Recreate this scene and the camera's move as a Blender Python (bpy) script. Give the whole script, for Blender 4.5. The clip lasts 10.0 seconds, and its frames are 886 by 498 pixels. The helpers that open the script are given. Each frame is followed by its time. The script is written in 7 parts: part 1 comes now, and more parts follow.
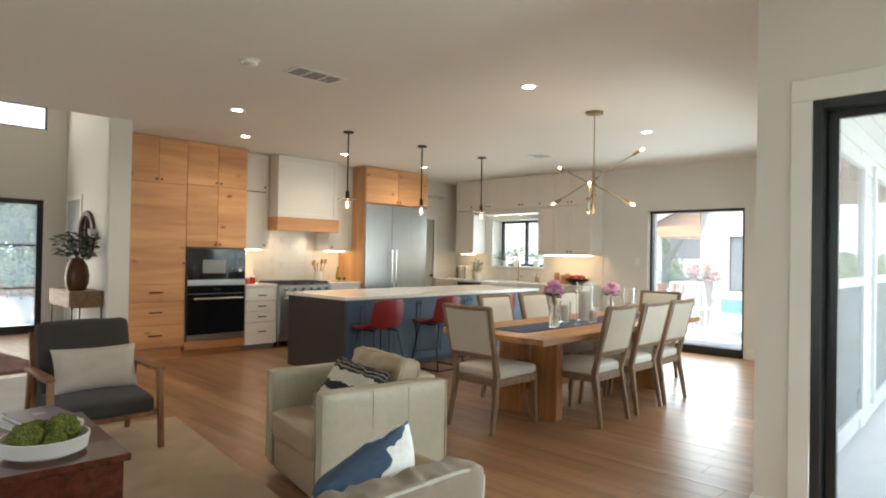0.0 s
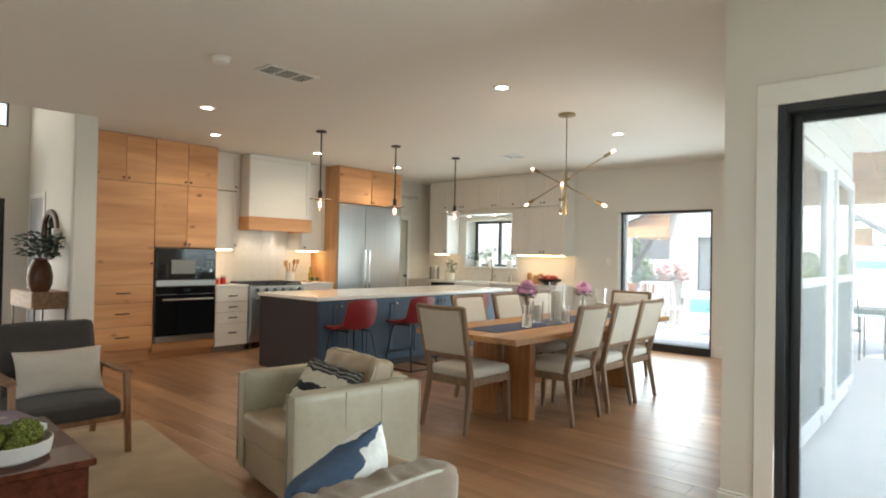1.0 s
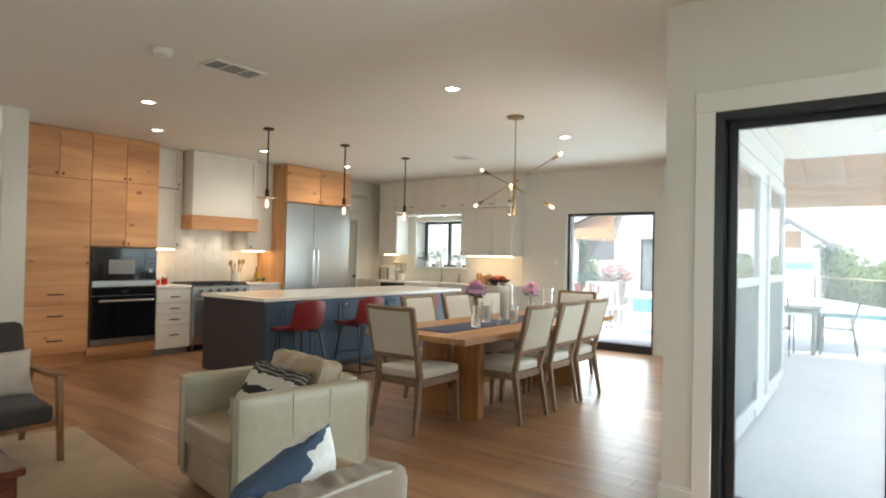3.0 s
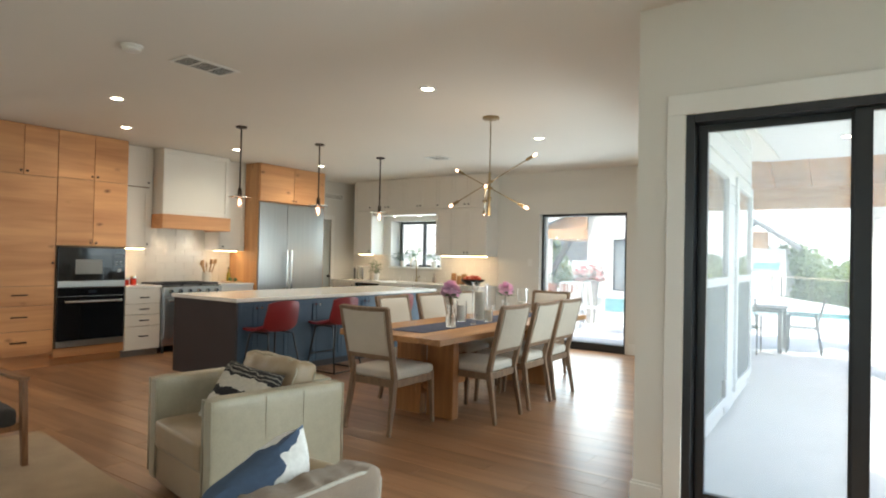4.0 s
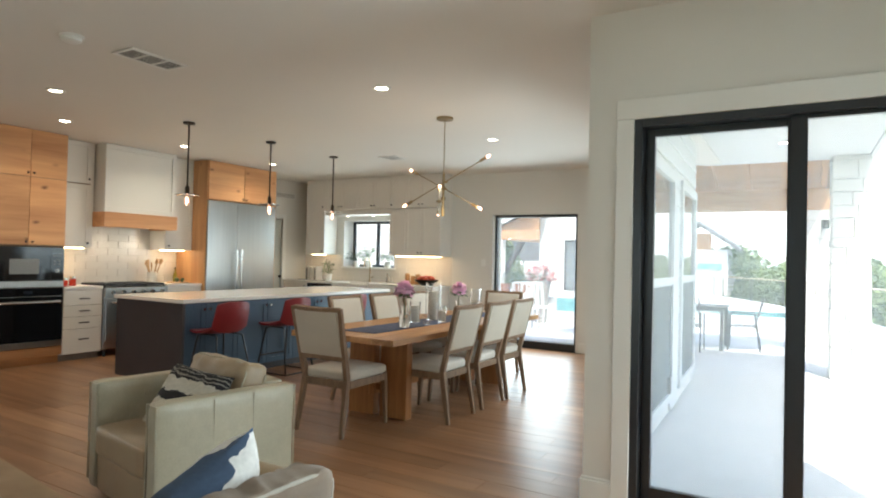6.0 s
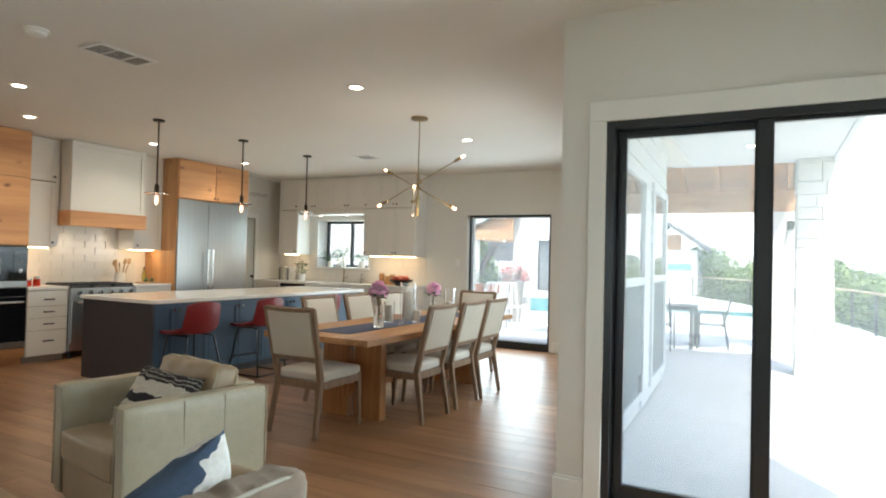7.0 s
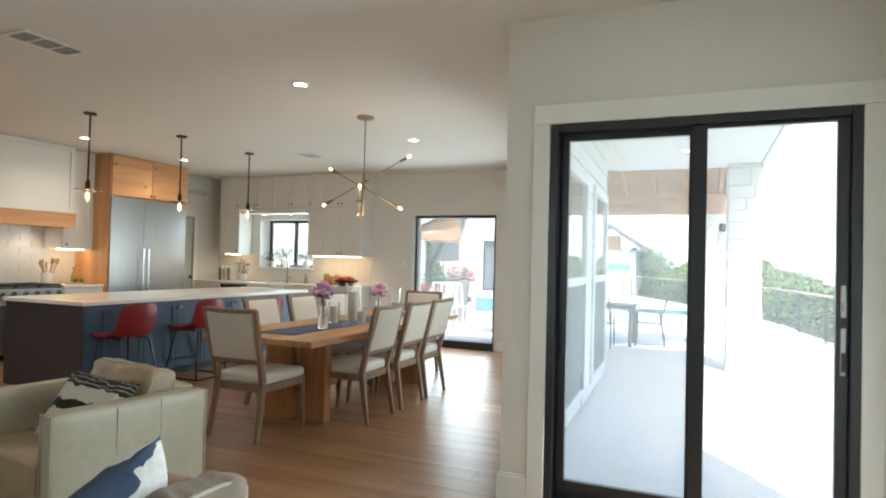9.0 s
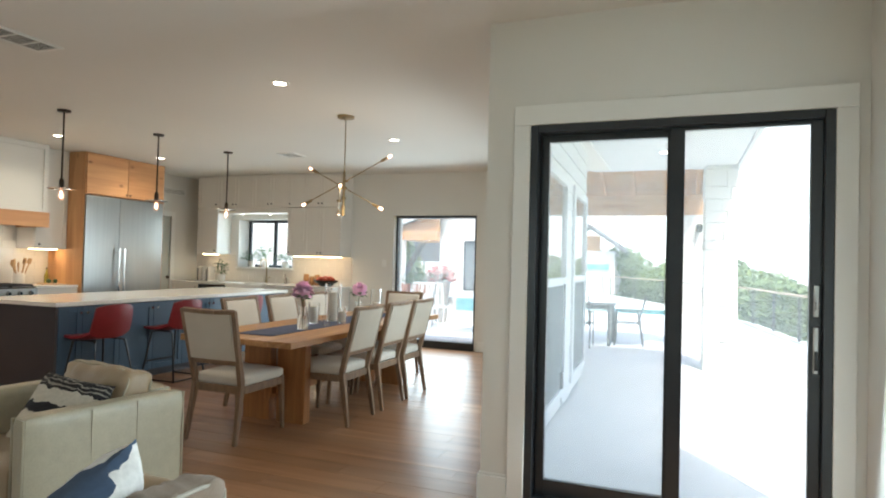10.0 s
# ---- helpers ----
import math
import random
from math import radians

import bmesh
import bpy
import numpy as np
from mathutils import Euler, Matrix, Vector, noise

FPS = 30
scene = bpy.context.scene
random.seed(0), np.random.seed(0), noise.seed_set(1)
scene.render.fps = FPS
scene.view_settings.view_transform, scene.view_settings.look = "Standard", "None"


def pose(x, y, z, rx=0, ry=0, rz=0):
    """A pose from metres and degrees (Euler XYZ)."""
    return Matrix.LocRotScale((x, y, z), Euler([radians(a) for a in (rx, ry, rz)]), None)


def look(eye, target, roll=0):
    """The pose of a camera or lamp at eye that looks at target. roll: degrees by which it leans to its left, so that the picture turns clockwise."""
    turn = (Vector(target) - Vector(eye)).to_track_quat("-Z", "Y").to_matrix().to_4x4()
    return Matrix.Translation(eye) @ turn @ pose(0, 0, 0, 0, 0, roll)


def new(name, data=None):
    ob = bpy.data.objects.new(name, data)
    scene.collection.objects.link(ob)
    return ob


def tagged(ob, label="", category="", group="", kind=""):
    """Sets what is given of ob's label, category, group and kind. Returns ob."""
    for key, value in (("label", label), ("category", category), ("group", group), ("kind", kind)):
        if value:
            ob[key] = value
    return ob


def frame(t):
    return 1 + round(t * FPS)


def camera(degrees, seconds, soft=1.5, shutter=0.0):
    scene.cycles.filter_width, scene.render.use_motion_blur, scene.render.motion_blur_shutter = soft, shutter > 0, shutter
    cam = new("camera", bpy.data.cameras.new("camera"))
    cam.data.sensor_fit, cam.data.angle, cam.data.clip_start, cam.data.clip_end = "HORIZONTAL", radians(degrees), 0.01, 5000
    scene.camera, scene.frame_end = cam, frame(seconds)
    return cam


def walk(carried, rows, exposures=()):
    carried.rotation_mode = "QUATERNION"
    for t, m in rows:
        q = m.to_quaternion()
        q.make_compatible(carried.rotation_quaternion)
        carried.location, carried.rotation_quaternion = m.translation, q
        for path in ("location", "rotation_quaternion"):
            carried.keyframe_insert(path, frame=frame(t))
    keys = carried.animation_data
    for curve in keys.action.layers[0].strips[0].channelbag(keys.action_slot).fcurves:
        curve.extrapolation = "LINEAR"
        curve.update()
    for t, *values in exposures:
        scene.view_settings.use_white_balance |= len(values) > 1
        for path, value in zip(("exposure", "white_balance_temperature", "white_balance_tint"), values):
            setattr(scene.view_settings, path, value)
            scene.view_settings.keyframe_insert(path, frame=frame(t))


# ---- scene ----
# A level pan on one spot, eye 1.40 m above the floor.
cam = camera(72.1, 10.0, soft=2.0)
PATH = [(0.0, 44.438, 0.574, -0.97), (0.5, 43.193, 0.612, -0.98), (1.0, 41.951, 0.641, -1.005), (1.5, 40.77, 0.673, -1.042), (2.0, 39.685, 0.71, -1.088), (2.5, 38.459, 0.737, -1.123), (4.0, 34.863, 0.819, -1.221), (4.5, 33.744, 0.848, -1.252), (5.0, 32.673, 0.870, -1.272), (5.5, 31.654, 0.90, -1.30), (7.0, 28.112, 1.0, -1.395), (7.5, 26.975, 1.03, -1.41), (8.0, 25.639, 1.07, -1.425), (8.5, 24.294, 1.11, -1.44), (9.0, 23.014, 1.135, -1.45), (9.5, 21.954, 1.165, -1.465), (10.0, 21.195, 1.20, -1.476)]
EYE = (0.0, 0.0, 1.40)
walk(cam, [(t, pose(*EYE, 90 + tilt, lean, turn)) for t, turn, tilt, lean in PATH],
     ((0.0, 1.88, 6500, 5), (5.0, 1.75, 6350, 4), (10.0, 1.70, 6200, 4)))

# ---- light ----
world = bpy.data.worlds.new("world")
scene.world = world
world.use_nodes = True
wn = world.node_tree
sky = wn.nodes.new("ShaderNodeTexSky")
sky.sky_type = "NISHITA"
sky.sun_disc = False
sky.sun_elevation = radians(58)
sky.sun_rotation = radians(150)
sky.air_density, sky.dust_density = 1.0, 3.0
wn.nodes["Background"].inputs["Strength"].default_value = 0.15
wn.links.new(sky.outputs[0], wn.nodes["Background"].inputs["Color"])


def lamp(name, kind, power, m, colour=(1, 1, 1), **more):
    data = bpy.data.lights.new(name, kind)
    data.energy, data.color = power, colour
    for key, value in more.items():
        if key == "size":
            data.size = value
        elif key == "size_y":
            data.shape = "RECTANGLE"
            data.size_y = value
        elif key == "angle":
            data.angle = value
        elif key == "radius":
            data.shadow_soft_size = value
        elif key == "spot":
            data.spot_size, data.spot_blend = value, 0.8
    ob = new(name, data)
    ob.matrix_world = m
    return ob


SUN_FROM = Vector((math.sin(radians(150)), math.cos(radians(150)), 0)) * math.cos(radians(58)) + Vector((0, 0, math.sin(radians(58))))
lamp("sun", "SUN", 1.9, look(SUN_FROM * 50, (0, 0, 0)), (1, 0.96, 0.9), angle=radians(0.6))
# daylight through the openings
DAY = (0.80, 0.93, 1.0)
lamp("slider_daylight", "AREA", 23, look((-0.05, 3.27, 1.2), (-0.35, 0, 0.5)), DAY, size=1.4, size_y=1.8)
lamp("patio_door_daylight", "AREA", 15, look((-3.71, 8.93, 1.1), (-3.71, 0, -0.5)), DAY, size=1.35, size_y=1.9)
lamp("kitchen_window_daylight", "AREA", 5, look((-6.95, 9.27, 1.65), (-6.95, 0, 0.0)), DAY, size=0.9, size_y=0.8)
lamp("entry_daylight", "AREA", 8, look((-11.5, 1.45, 1.2), (0, 1.45, -1.0)), (1.0, 0.88, 0.74), size=1.9, size_y=2.0)
lamp("clerestory_daylight", "AREA", 6, look((-11.76, 1.2, 3.56), (0, 1.2, 1.6)), (1.0, 0.88, 0.74), size=2.6, size_y=0.35)
# added fill from behind the viewer; no window is known there
lamp("south_fill_light", "AREA", 5.5, look((-3.5, -3.88, 1.35), (-3.5, 6, -1.2)), DAY, size=5.6, size_y=2.0)
for y in (5.40, 7.18):
    lamp("dining_window_daylight", "AREA", 5.5, look((-1.42, y, 1.2), (-6, y, 0.2)), DAY, size=1.0, size_y=1.8)


# ---- helpers for meshes ----
def thing(name, at=(0, 0, 0), turn=0, label="", category="", group="", kind=""):
    ob = new(name)
    ob.empty_display_size = 0.1
    ob.matrix_basis = pose(*at, 0, 0, turn)
    return tagged(ob, label, category, group, kind)


def part(name, bm, material, parent=None, label="", smooth=False, m=None):
    me = bpy.data.meshes.new(name)
    if m is not None:
        bmesh.ops.transform(bm, matrix=m, verts=bm.verts)
    if smooth:
        for f in bm.faces:
            f.smooth = True
    bm.to_mesh(me)
    bm.free()
    if smooth:
        me.set_sharp_from_angle(angle=radians(40))
    me.materials.append(material)
    ob = new(name, me)
    if parent is not None:
        ob.parent = parent
    return tagged(ob, label)


def whole(name, bm, material, label, category, kind="", group="", smooth=False):
    return tagged(part(name, bm, material, smooth=smooth), label, category, group, kind)


def merge(*bms):
    base = bms[0]
    for other in bms[1:]:
        me = bpy.data.meshes.new("tmp")
        other.to_mesh(me)
        other.free()
        base.from_mesh(me)
        bpy.data.meshes.remove(me)
    return base


def box(lo, hi, bevel=0.0, seg=1):
    bm = bmesh.new()
    bmesh.ops.create_cube(bm, size=1)
    lo, hi = Vector(lo), Vector(hi)
    size, mid = hi - lo, (hi + lo) / 2
    for v in bm.verts:
        v.co = Vector((v.co.x * size.x, v.co.y * size.y, v.co.z * size.z)) + mid
    if bevel:
        bmesh.ops.bevel(bm, geom=bm.edges[:], offset=bevel, segments=seg, affect="EDGES", profile=0.5)
    return bm


def rod(a, b, r, r2=None, seg=12):
    a, b = Vector(a), Vector(b)
    bm = bmesh.new()
    bmesh.ops.create_cone(bm, cap_ends=True, segments=seg, radius1=r, radius2=r if r2 is None else r2, depth=(b - a).length)
    m = Matrix.Translation((a + b) / 2) @ (b - a).to_track_quat("Z", "Y").to_matrix().to_4x4()
    bmesh.ops.transform(bm, matrix=m, verts=bm.verts)
    return bm


def beam(a, b, w, d, w2=None, d2=None, bevel=0.003, up=(0, 0, 1)):
    """A tapered square bar from a to b: w across, d along the other way."""
    a, b = Vector(a), Vector(b)
    w2, d2 = (w if w2 is None else w2), (d if d2 is None else d2)
    bm = bmesh.new()
    loops = [[bm.verts.new((sx * ww / 2, sy * dd / 2, z)) for sx, sy in ((-1, -1), (1, -1), (1, 1), (-1, 1))] for z, ww, dd in ((0, w, d), ((b - a).length, w2, d2))]
    bm.faces.new(loops[0][::-1])
    bm.faces.new(loops[1])
    for i in range(4):
        bm.faces.new((loops[0][i], loops[0][(i + 1) % 4], loops[1][(i + 1) % 4], loops[1][i]))
    if bevel:
        bmesh.ops.bevel(bm, geom=bm.edges[:], offset=bevel, segments=1, affect="EDGES")
    z = (b - a).normalized()
    x = Vector((1, 0, 0)) if abs(z.x) < 0.9 else Vector((0, 1, 0))
    y = z.cross(x).normalized()
    x = y.cross(z)
    m = Matrix((x, y, z)).transposed().to_4x4()
    m.translation = a
    bmesh.ops.transform(bm, matrix=m, verts=bm.verts)
    return bm


def lathe(profile, seg=20, at=(0, 0, 0)):
    """A turned body from (radius, height) pairs."""
    bm = bmesh.new()
    rings = []
    for r, z in profile:
        if r < 1e-5:
            rings.append([bm.verts.new((at[0], at[1], at[2] + z))])
        else:
            rings.append([bm.verts.new((at[0] + r * math.cos(2 * math.pi * i / seg), at[1] + r * math.sin(2 * math.pi * i / seg), at[2] + z)) for i in range(seg)])
    for a, b in zip(rings, rings[1:]):
        for i in range(seg):
            j = (i + 1) % seg
            if len(a) == 1 and len(b) == 1:
                continue
            if len(a) == 1:
                bm.faces.new((a[0], b[j], b[i]))
            elif len(b) == 1:
                bm.faces.new((a[i], a[j], b[0]))
            else:
                bm.faces.new((a[i], a[j], b[j], b[i]))
    return bm


def tube(points, r, seg=8, closed=False):
    """A round bar through points."""
    pts = [Vector(p) for p in points]
    bm = bmesh.new()
    rings = []
    n = len(pts)
    up = Vector((0.13, 0.21, 0.97)).normalized()
    for i, p in enumerate(pts):
        a = pts[(i - 1) % n] if (closed or i) else p
        b = pts[(i + 1) % n] if (closed or i < n - 1) else p
        t = (b - a).normalized()
        x = t.cross(up)
        if x.length < 0.05:
            x = t.cross(Vector((1, 0, 0)))
        x.normalize()
        y = x.cross(t)
        rings.append([bm.verts.new(p + r * (x * math.cos(2 * math.pi * k / seg) + y * math.sin(2 * math.pi * k / seg))) for k in range(seg)])
    for i in range(n if closed else n - 1):
        a, b = rings[i], rings[(i + 1) % n]
        for k in range(seg):
            bm.faces.new((a[k], a[(k + 1) % seg], b[(k + 1) % seg], b[k]))
    if not closed:
        bm.faces.new(rings[0][::-1])
        bm.faces.new(rings[-1])
    bmesh.ops.recalc_face_normals(bm, faces=bm.faces[:])
    return bm


def cushion(size, round_=0.5, puff=1.0, n=14, crown=0.0, wrinkle=0.004, seed=0):
    """A stuffed block, centred: a rounded box, thick in the middle, with slightly drawn-in seams."""
    bm = bmesh.new()
    bmesh.ops.create_cube(bm, size=2)
    bmesh.ops.subdivide_edges(bm, edges=bm.edges[:], cuts=n, use_grid_fill=True)
    sx, sy, sz = (s / 2 for s in size)
    r = round_ * min(sx, sy, sz)
    for v in bm.verts:
        u = v.co.copy()
        p = Vector((u.x * sx, u.y * sy, u.z * sz))
        core = Vector((max(-sx + r, min(sx - r, p.x)), max(-sy + r, min(sy - r, p.y)), max(-sz + r, min(sz - r, p.z))))
        d = p - core
        if d.length > 1e-6:
            p = core + d.normalized() * min(r, max(abs(d.x), abs(d.y), abs(d.z)))
        fall = (1 - u.x ** 2) * (1 - u.y ** 2)
        p.z += (1 if u.z > 0 else -1) * abs(u.z) * crown * fall * puff
        p += Vector((0, 0, 1)) * wrinkle * noise.noise(Vector((u.x * 3 + seed, u.y * 3, u.z + seed)))
        v.co = p
    return bm


def pillow(w, h, thick, seed=0, n=18, dent=0.0):
    """A throw pillow in the xz plane: pinched at its edges and corners."""
    bm = bmesh.new()
    for side in (1, -1):
        grid = {}
        for i in range(n + 1):
            for j in range(n + 1):
                u, v = 2 * i / n - 1, 2 * j / n - 1
                t = max(0.0, (1 - u ** 4) * (1 - v ** 4)) ** 0.55
                pull = 1 - 0.07 * (1 - u * u) * v * v - 0.0
                pull2 = 1 - 0.07 * (1 - v * v) * u * u
                y = side * thick / 2 * t * (1 + 0.18 * noise.noise(Vector((u * 1.6 + seed, v * 1.6, side))))
                y += side * 0.006 * noise.noise(Vector((u * 5 + seed, v * 5, side))) * t
                grid[i, j] = bm.verts.new((u * w / 2 * pull2, y, h / 2 + v * h / 2 * pull - dent * max(0, v) * (1 - u * u) * h))
        for i in range(n):
            for j in range(n):
                q = (grid[i, j], grid[i + 1, j], grid[i + 1, j + 1], grid[i, j + 1])
                bm.faces.new(q if side < 0 else q[::-1])
    bmesh.ops.remove_doubles(bm, verts=bm.verts[:], dist=0.0015)
    return bm


def prism(poly, z0, z1):
    """An upright prism over a plan."""
    bm = bmesh.new()
    a = [bm.verts.new((x, y, z0)) for x, y in poly]
    b = [bm.verts.new((x, y, z1)) for x, y in poly]
    bm.faces.new(a[::-1])
    bm.faces.new(b)
    for i in range(len(poly)):
        j = (i + 1) % len(poly)
        bm.faces.new((a[i], a[j], b[j], b[i]))
    bmesh.ops.recalc_face_normals(bm, faces=bm.faces[:])
    return bm


def wall_x(x0, x1, y, t, z0, z1, holes=()):
    """A wall along x from y to y + t, with holes (x0, x1, z0, z1)."""
    bms, cut = [], sorted(holes)
    x = x0
    for hx0, hx1, hz0, hz1 in cut:
        bms.append(box((x, y, z0), (hx0, y + t, z1)))
        if hz0 > z0:
            bms.append(box((hx0, y, z0), (hx1, y + t, hz0)))
        if hz1 < z1:
            bms.append(box((hx0, y, hz1), (hx1, y + t, z1)))
        x = hx1
    bms.append(box((x, y, z0), (x1, y + t, z1)))
    return merge(*bms)


def wall_y(y0, y1, x, t, z0, z1, holes=()):
    bms, cut = [], sorted(holes)
    y = y0
    for hy0, hy1, hz0, hz1 in cut:
        bms.append(box((x, y, z0), (x + t, hy0, z1)))
        if hz0 > z0:
            bms.append(box((x, hy0, z0), (x + t, hy1, hz0)))
        if hz1 < z1:
            bms.append(box((x, hy0, hz1), (x + t, hy1, z1)))
        y = hy1
    bms.append(box((x, y, z0), (x + t, y1, z1)))
    return merge(*bms)


# ---- materials ----
def material(name, colour, rough=0.6, metal=0.0, spots=(), bump=0.0, bump_scale=60.0, coat=0.0, sheen=0.0, rough_var=0.0):
    """Principled surface. spots: (scale, amount, stretch) layers of light and dark; bump in metres-ish strength."""
    mat = bpy.data.materials.new(name)
    mat.use_nodes = True
    nt = mat.node_tree
    p = nt.nodes["Principled BSDF"]
    p.inputs["Roughness"].default_value = rough
    p.inputs["Metallic"].default_value = metal
    p.inputs["Coat Weight"].default_value = coat
    p.inputs["Sheen Weight"].default_value = sheen
    co = nt.nodes.new("ShaderNodeTexCoord").outputs["Object"]
    rgb = nt.nodes.new("ShaderNodeRGB")
    rgb.outputs[0].default_value = (*colour, 1)
    out = rgb.outputs[0]
    fac = None
    for scale, amount, stretch in spots:
        mp = nt.nodes.new("ShaderNodeMapping")
        mp.inputs["Scale"].default_value = stretch
        nt.links.new(co, mp.inputs["Vector"])
        nz = nt.nodes.new("ShaderNodeTexNoise")
        nz.inputs["Scale"].default_value = scale
        nz.inputs["Detail"].default_value = 5
        nt.links.new(mp.outputs[0], nz.inputs["Vector"])
        hsv = nt.nodes.new("ShaderNodeHueSaturation")
        mr = nt.nodes.new("ShaderNodeMapRange")
        mr.inputs["From Min"].default_value, mr.inputs["From Max"].default_value = 0.25, 0.75
        mr.inputs["To Min"].default_value, mr.inputs["To Max"].default_value = 1 - amount, 1 + amount
        nt.links.new(nz.outputs["Fac"], mr.inputs["Value"])
        nt.links.new(mr.outputs[0], hsv.inputs["Value"])
        nt.links.new(out, hsv.inputs["Color"])
        out = hsv.outputs[0]
        fac = nz.outputs["Fac"]
    nt.links.new(out, p.inputs["Base Color"])
    if rough_var and fac is not None:
        mr = nt.nodes.new("ShaderNodeMapRange")
        mr.inputs["To Min"].default_value, mr.inputs["To Max"].default_value = rough - rough_var, rough + rough_var
        nt.links.new(fac, mr.inputs["Value"])
        nt.links.new(mr.outputs[0], p.inputs["Roughness"])
    if bump:
        nz = nt.nodes.new("ShaderNodeTexNoise")
        nz.inputs["Scale"].default_value = bump_scale
        nz.inputs["Detail"].default_value = 3
        nt.links.new(co, nz.inputs["Vector"])
        bp = nt.nodes.new("ShaderNodeBump")
        bp.inputs["Strength"].default_value = bump
        bp.inputs["Distance"].default_value = 0.01
        nt.links.new(nz.outputs["Fac"], bp.inputs["Height"])
        nt.links.new(bp.outputs[0], p.inputs["Normal"])
    return mat


def wood(name, dark, light, axis="x", scale=1.0, rough=0.45, knots=0.0, piece=0.12, coat=0.0, fine=0.35):
    """Timber with long grain along an axis, a change from piece to piece, and knots if asked for."""
    mat = bpy.data.materials.new(name)
    mat.use_nodes = True
    nt = mat.node_tree
    L = nt.links.new
    p = nt.nodes["Principled BSDF"]
    p.inputs["Roughness"].default_value = rough
    p.inputs["Coat Weight"].default_value = coat
    co = nt.nodes.new("ShaderNodeTexCoord").outputs["Object"]
    rnd = nt.nodes.new("ShaderNodeObjectInfo").outputs["Random"]
    vm = nt.nodes.new("ShaderNodeVectorMath")
    vm.operation = "MULTIPLY_ADD"
    comb = nt.nodes.new("ShaderNodeCombineXYZ")
    for i in range(3):
        L(rnd, comb.inputs[i])
    L(comb.outputs[0], vm.inputs[0])
    vm.inputs[1].default_value = (17.0, 31.0, 23.0)
    L(co, vm.inputs[2])
    mp = nt.nodes.new("ShaderNodeMapping")
    st = {"x": (0.07, 1, 1), "y": (1, 0.07, 1), "z": (1, 1, 0.07)}[axis]
    mp.inputs["Scale"].default_value = [s * scale for s in st]
    L(vm.outputs[0], mp.inputs["Vector"])
    n1 = nt.nodes.new("ShaderNodeTexNoise")
    n1.inputs["Scale"].default_value, n1.inputs["Detail"].default_value, n1.inputs["Distortion"].default_value = 14, 6, 0.6
    L(mp.outputs[0], n1.inputs["Vector"])
    n2 = nt.nodes.new("ShaderNodeTexNoise")
    n2.inputs["Scale"].default_value, n2.inputs["Detail"].default_value = 90, 3
    L(mp.outputs[0], n2.inputs["Vector"])
    mix = nt.nodes.new("ShaderNodeMath")
    mix.operation = "MULTIPLY_ADD"
    L(n2.outputs["Fac"], mix.inputs[0])
    mix.inputs[1].default_value = fine
    L(n1.outputs["Fac"], mix.inputs[2])
    ramp = nt.nodes.new("ShaderNodeValToRGB")
    ramp.color_ramp.elements[0].position, ramp.color_ramp.elements[1].position = 0.27 + fine / 2, 0.73 + fine / 2
    ramp.color_ramp.elements[0].color, ramp.color_ramp.elements[1].color = (*dark, 1), (*light, 1)
    L(mix.outputs[0], ramp.inputs["Fac"])
    out = ramp.outputs[0]
    if knots:
        vo = nt.nodes.new("ShaderNodeTexVoronoi")
        vo.inputs["Scale"].default_value = 2.6
        vo.voronoi_dimensions = "2D"
        sep = nt.nodes.new("ShaderNodeSeparateXYZ")
        flat = nt.nodes.new("ShaderNodeCombineXYZ")
        L(vm.outputs[0], sep.inputs[0])
        L(sep.outputs[0 if axis == "x" else 1], flat.inputs[0])
        L(sep.outputs[2 if knots > 0.3 else 1], flat.inputs[1])
        mk = nt.nodes.new("ShaderNodeMapping")
        mk.inputs["Scale"].default_value = (0.62, 1.25, 1) if axis != "z" else (1.25, 0.62, 1)
        L(flat.outputs[0], mk.inputs["Vector"])
        wob = nt.nodes.new("ShaderNodeVectorMath")
        wob.operation = "MULTIPLY_ADD"
        L(n1.outputs["Color"], wob.inputs[0])
        wob.inputs[1].default_value = (0.10, 0.10, 0)
        L(mk.outputs[0], wob.inputs[2])
        L(wob.outputs[0], vo.inputs["Vector"])
        kr = nt.nodes.new("ShaderNodeMapRange")
        kr.inputs["From Min"].default_value, kr.inputs["From Max"].default_value = 0.012, 0.085
        kr.inputs["To Min"].default_value, kr.inputs["To Max"].default_value = knots, 0
        L(vo.outputs["Distance"], kr.inputs["Value"])
        mc = nt.nodes.new("ShaderNodeMixRGB")
        mc.inputs["Color2"].default_value = (dark[0] * 0.35, dark[1] * 0.28, dark[2] * 0.25, 1)
        pick = nt.nodes.new("ShaderNodeSeparateColor")
        L(vo.outputs["Color"], pick.inputs[0])
        some = nt.nodes.new("ShaderNodeMapRange")
        some.inputs["From Min"].default_value, some.inputs["From Max"].default_value = 0.35, 0.85
        L(pick.outputs[0], some.inputs["Value"])
        both = nt.nodes.new("ShaderNodeMath")
        both.operation = "MULTIPLY"
        L(kr.outputs[0], both.inputs[0])
        L(some.outputs[0], both.inputs[1])
        L(both.outputs[0], mc.inputs["Fac"])
        L(out, mc.inputs["Color1"])
        out = mc.outputs[0]
    hsv = nt.nodes.new("ShaderNodeHueSaturation")
    mr = nt.nodes.new("ShaderNodeMapRange")
    mr.inputs["To Min"].default_value, mr.inputs["To Max"].default_value = 1 - piece, 1 + piece
    L(rnd, mr.inputs["Value"])
    L(mr.outputs[0], hsv.inputs["Value"])
    L(out, hsv.inputs["Color"])
    L(hsv.outputs[0], p.inputs["Base Color"])
    bp = nt.nodes.new("ShaderNodeBump")
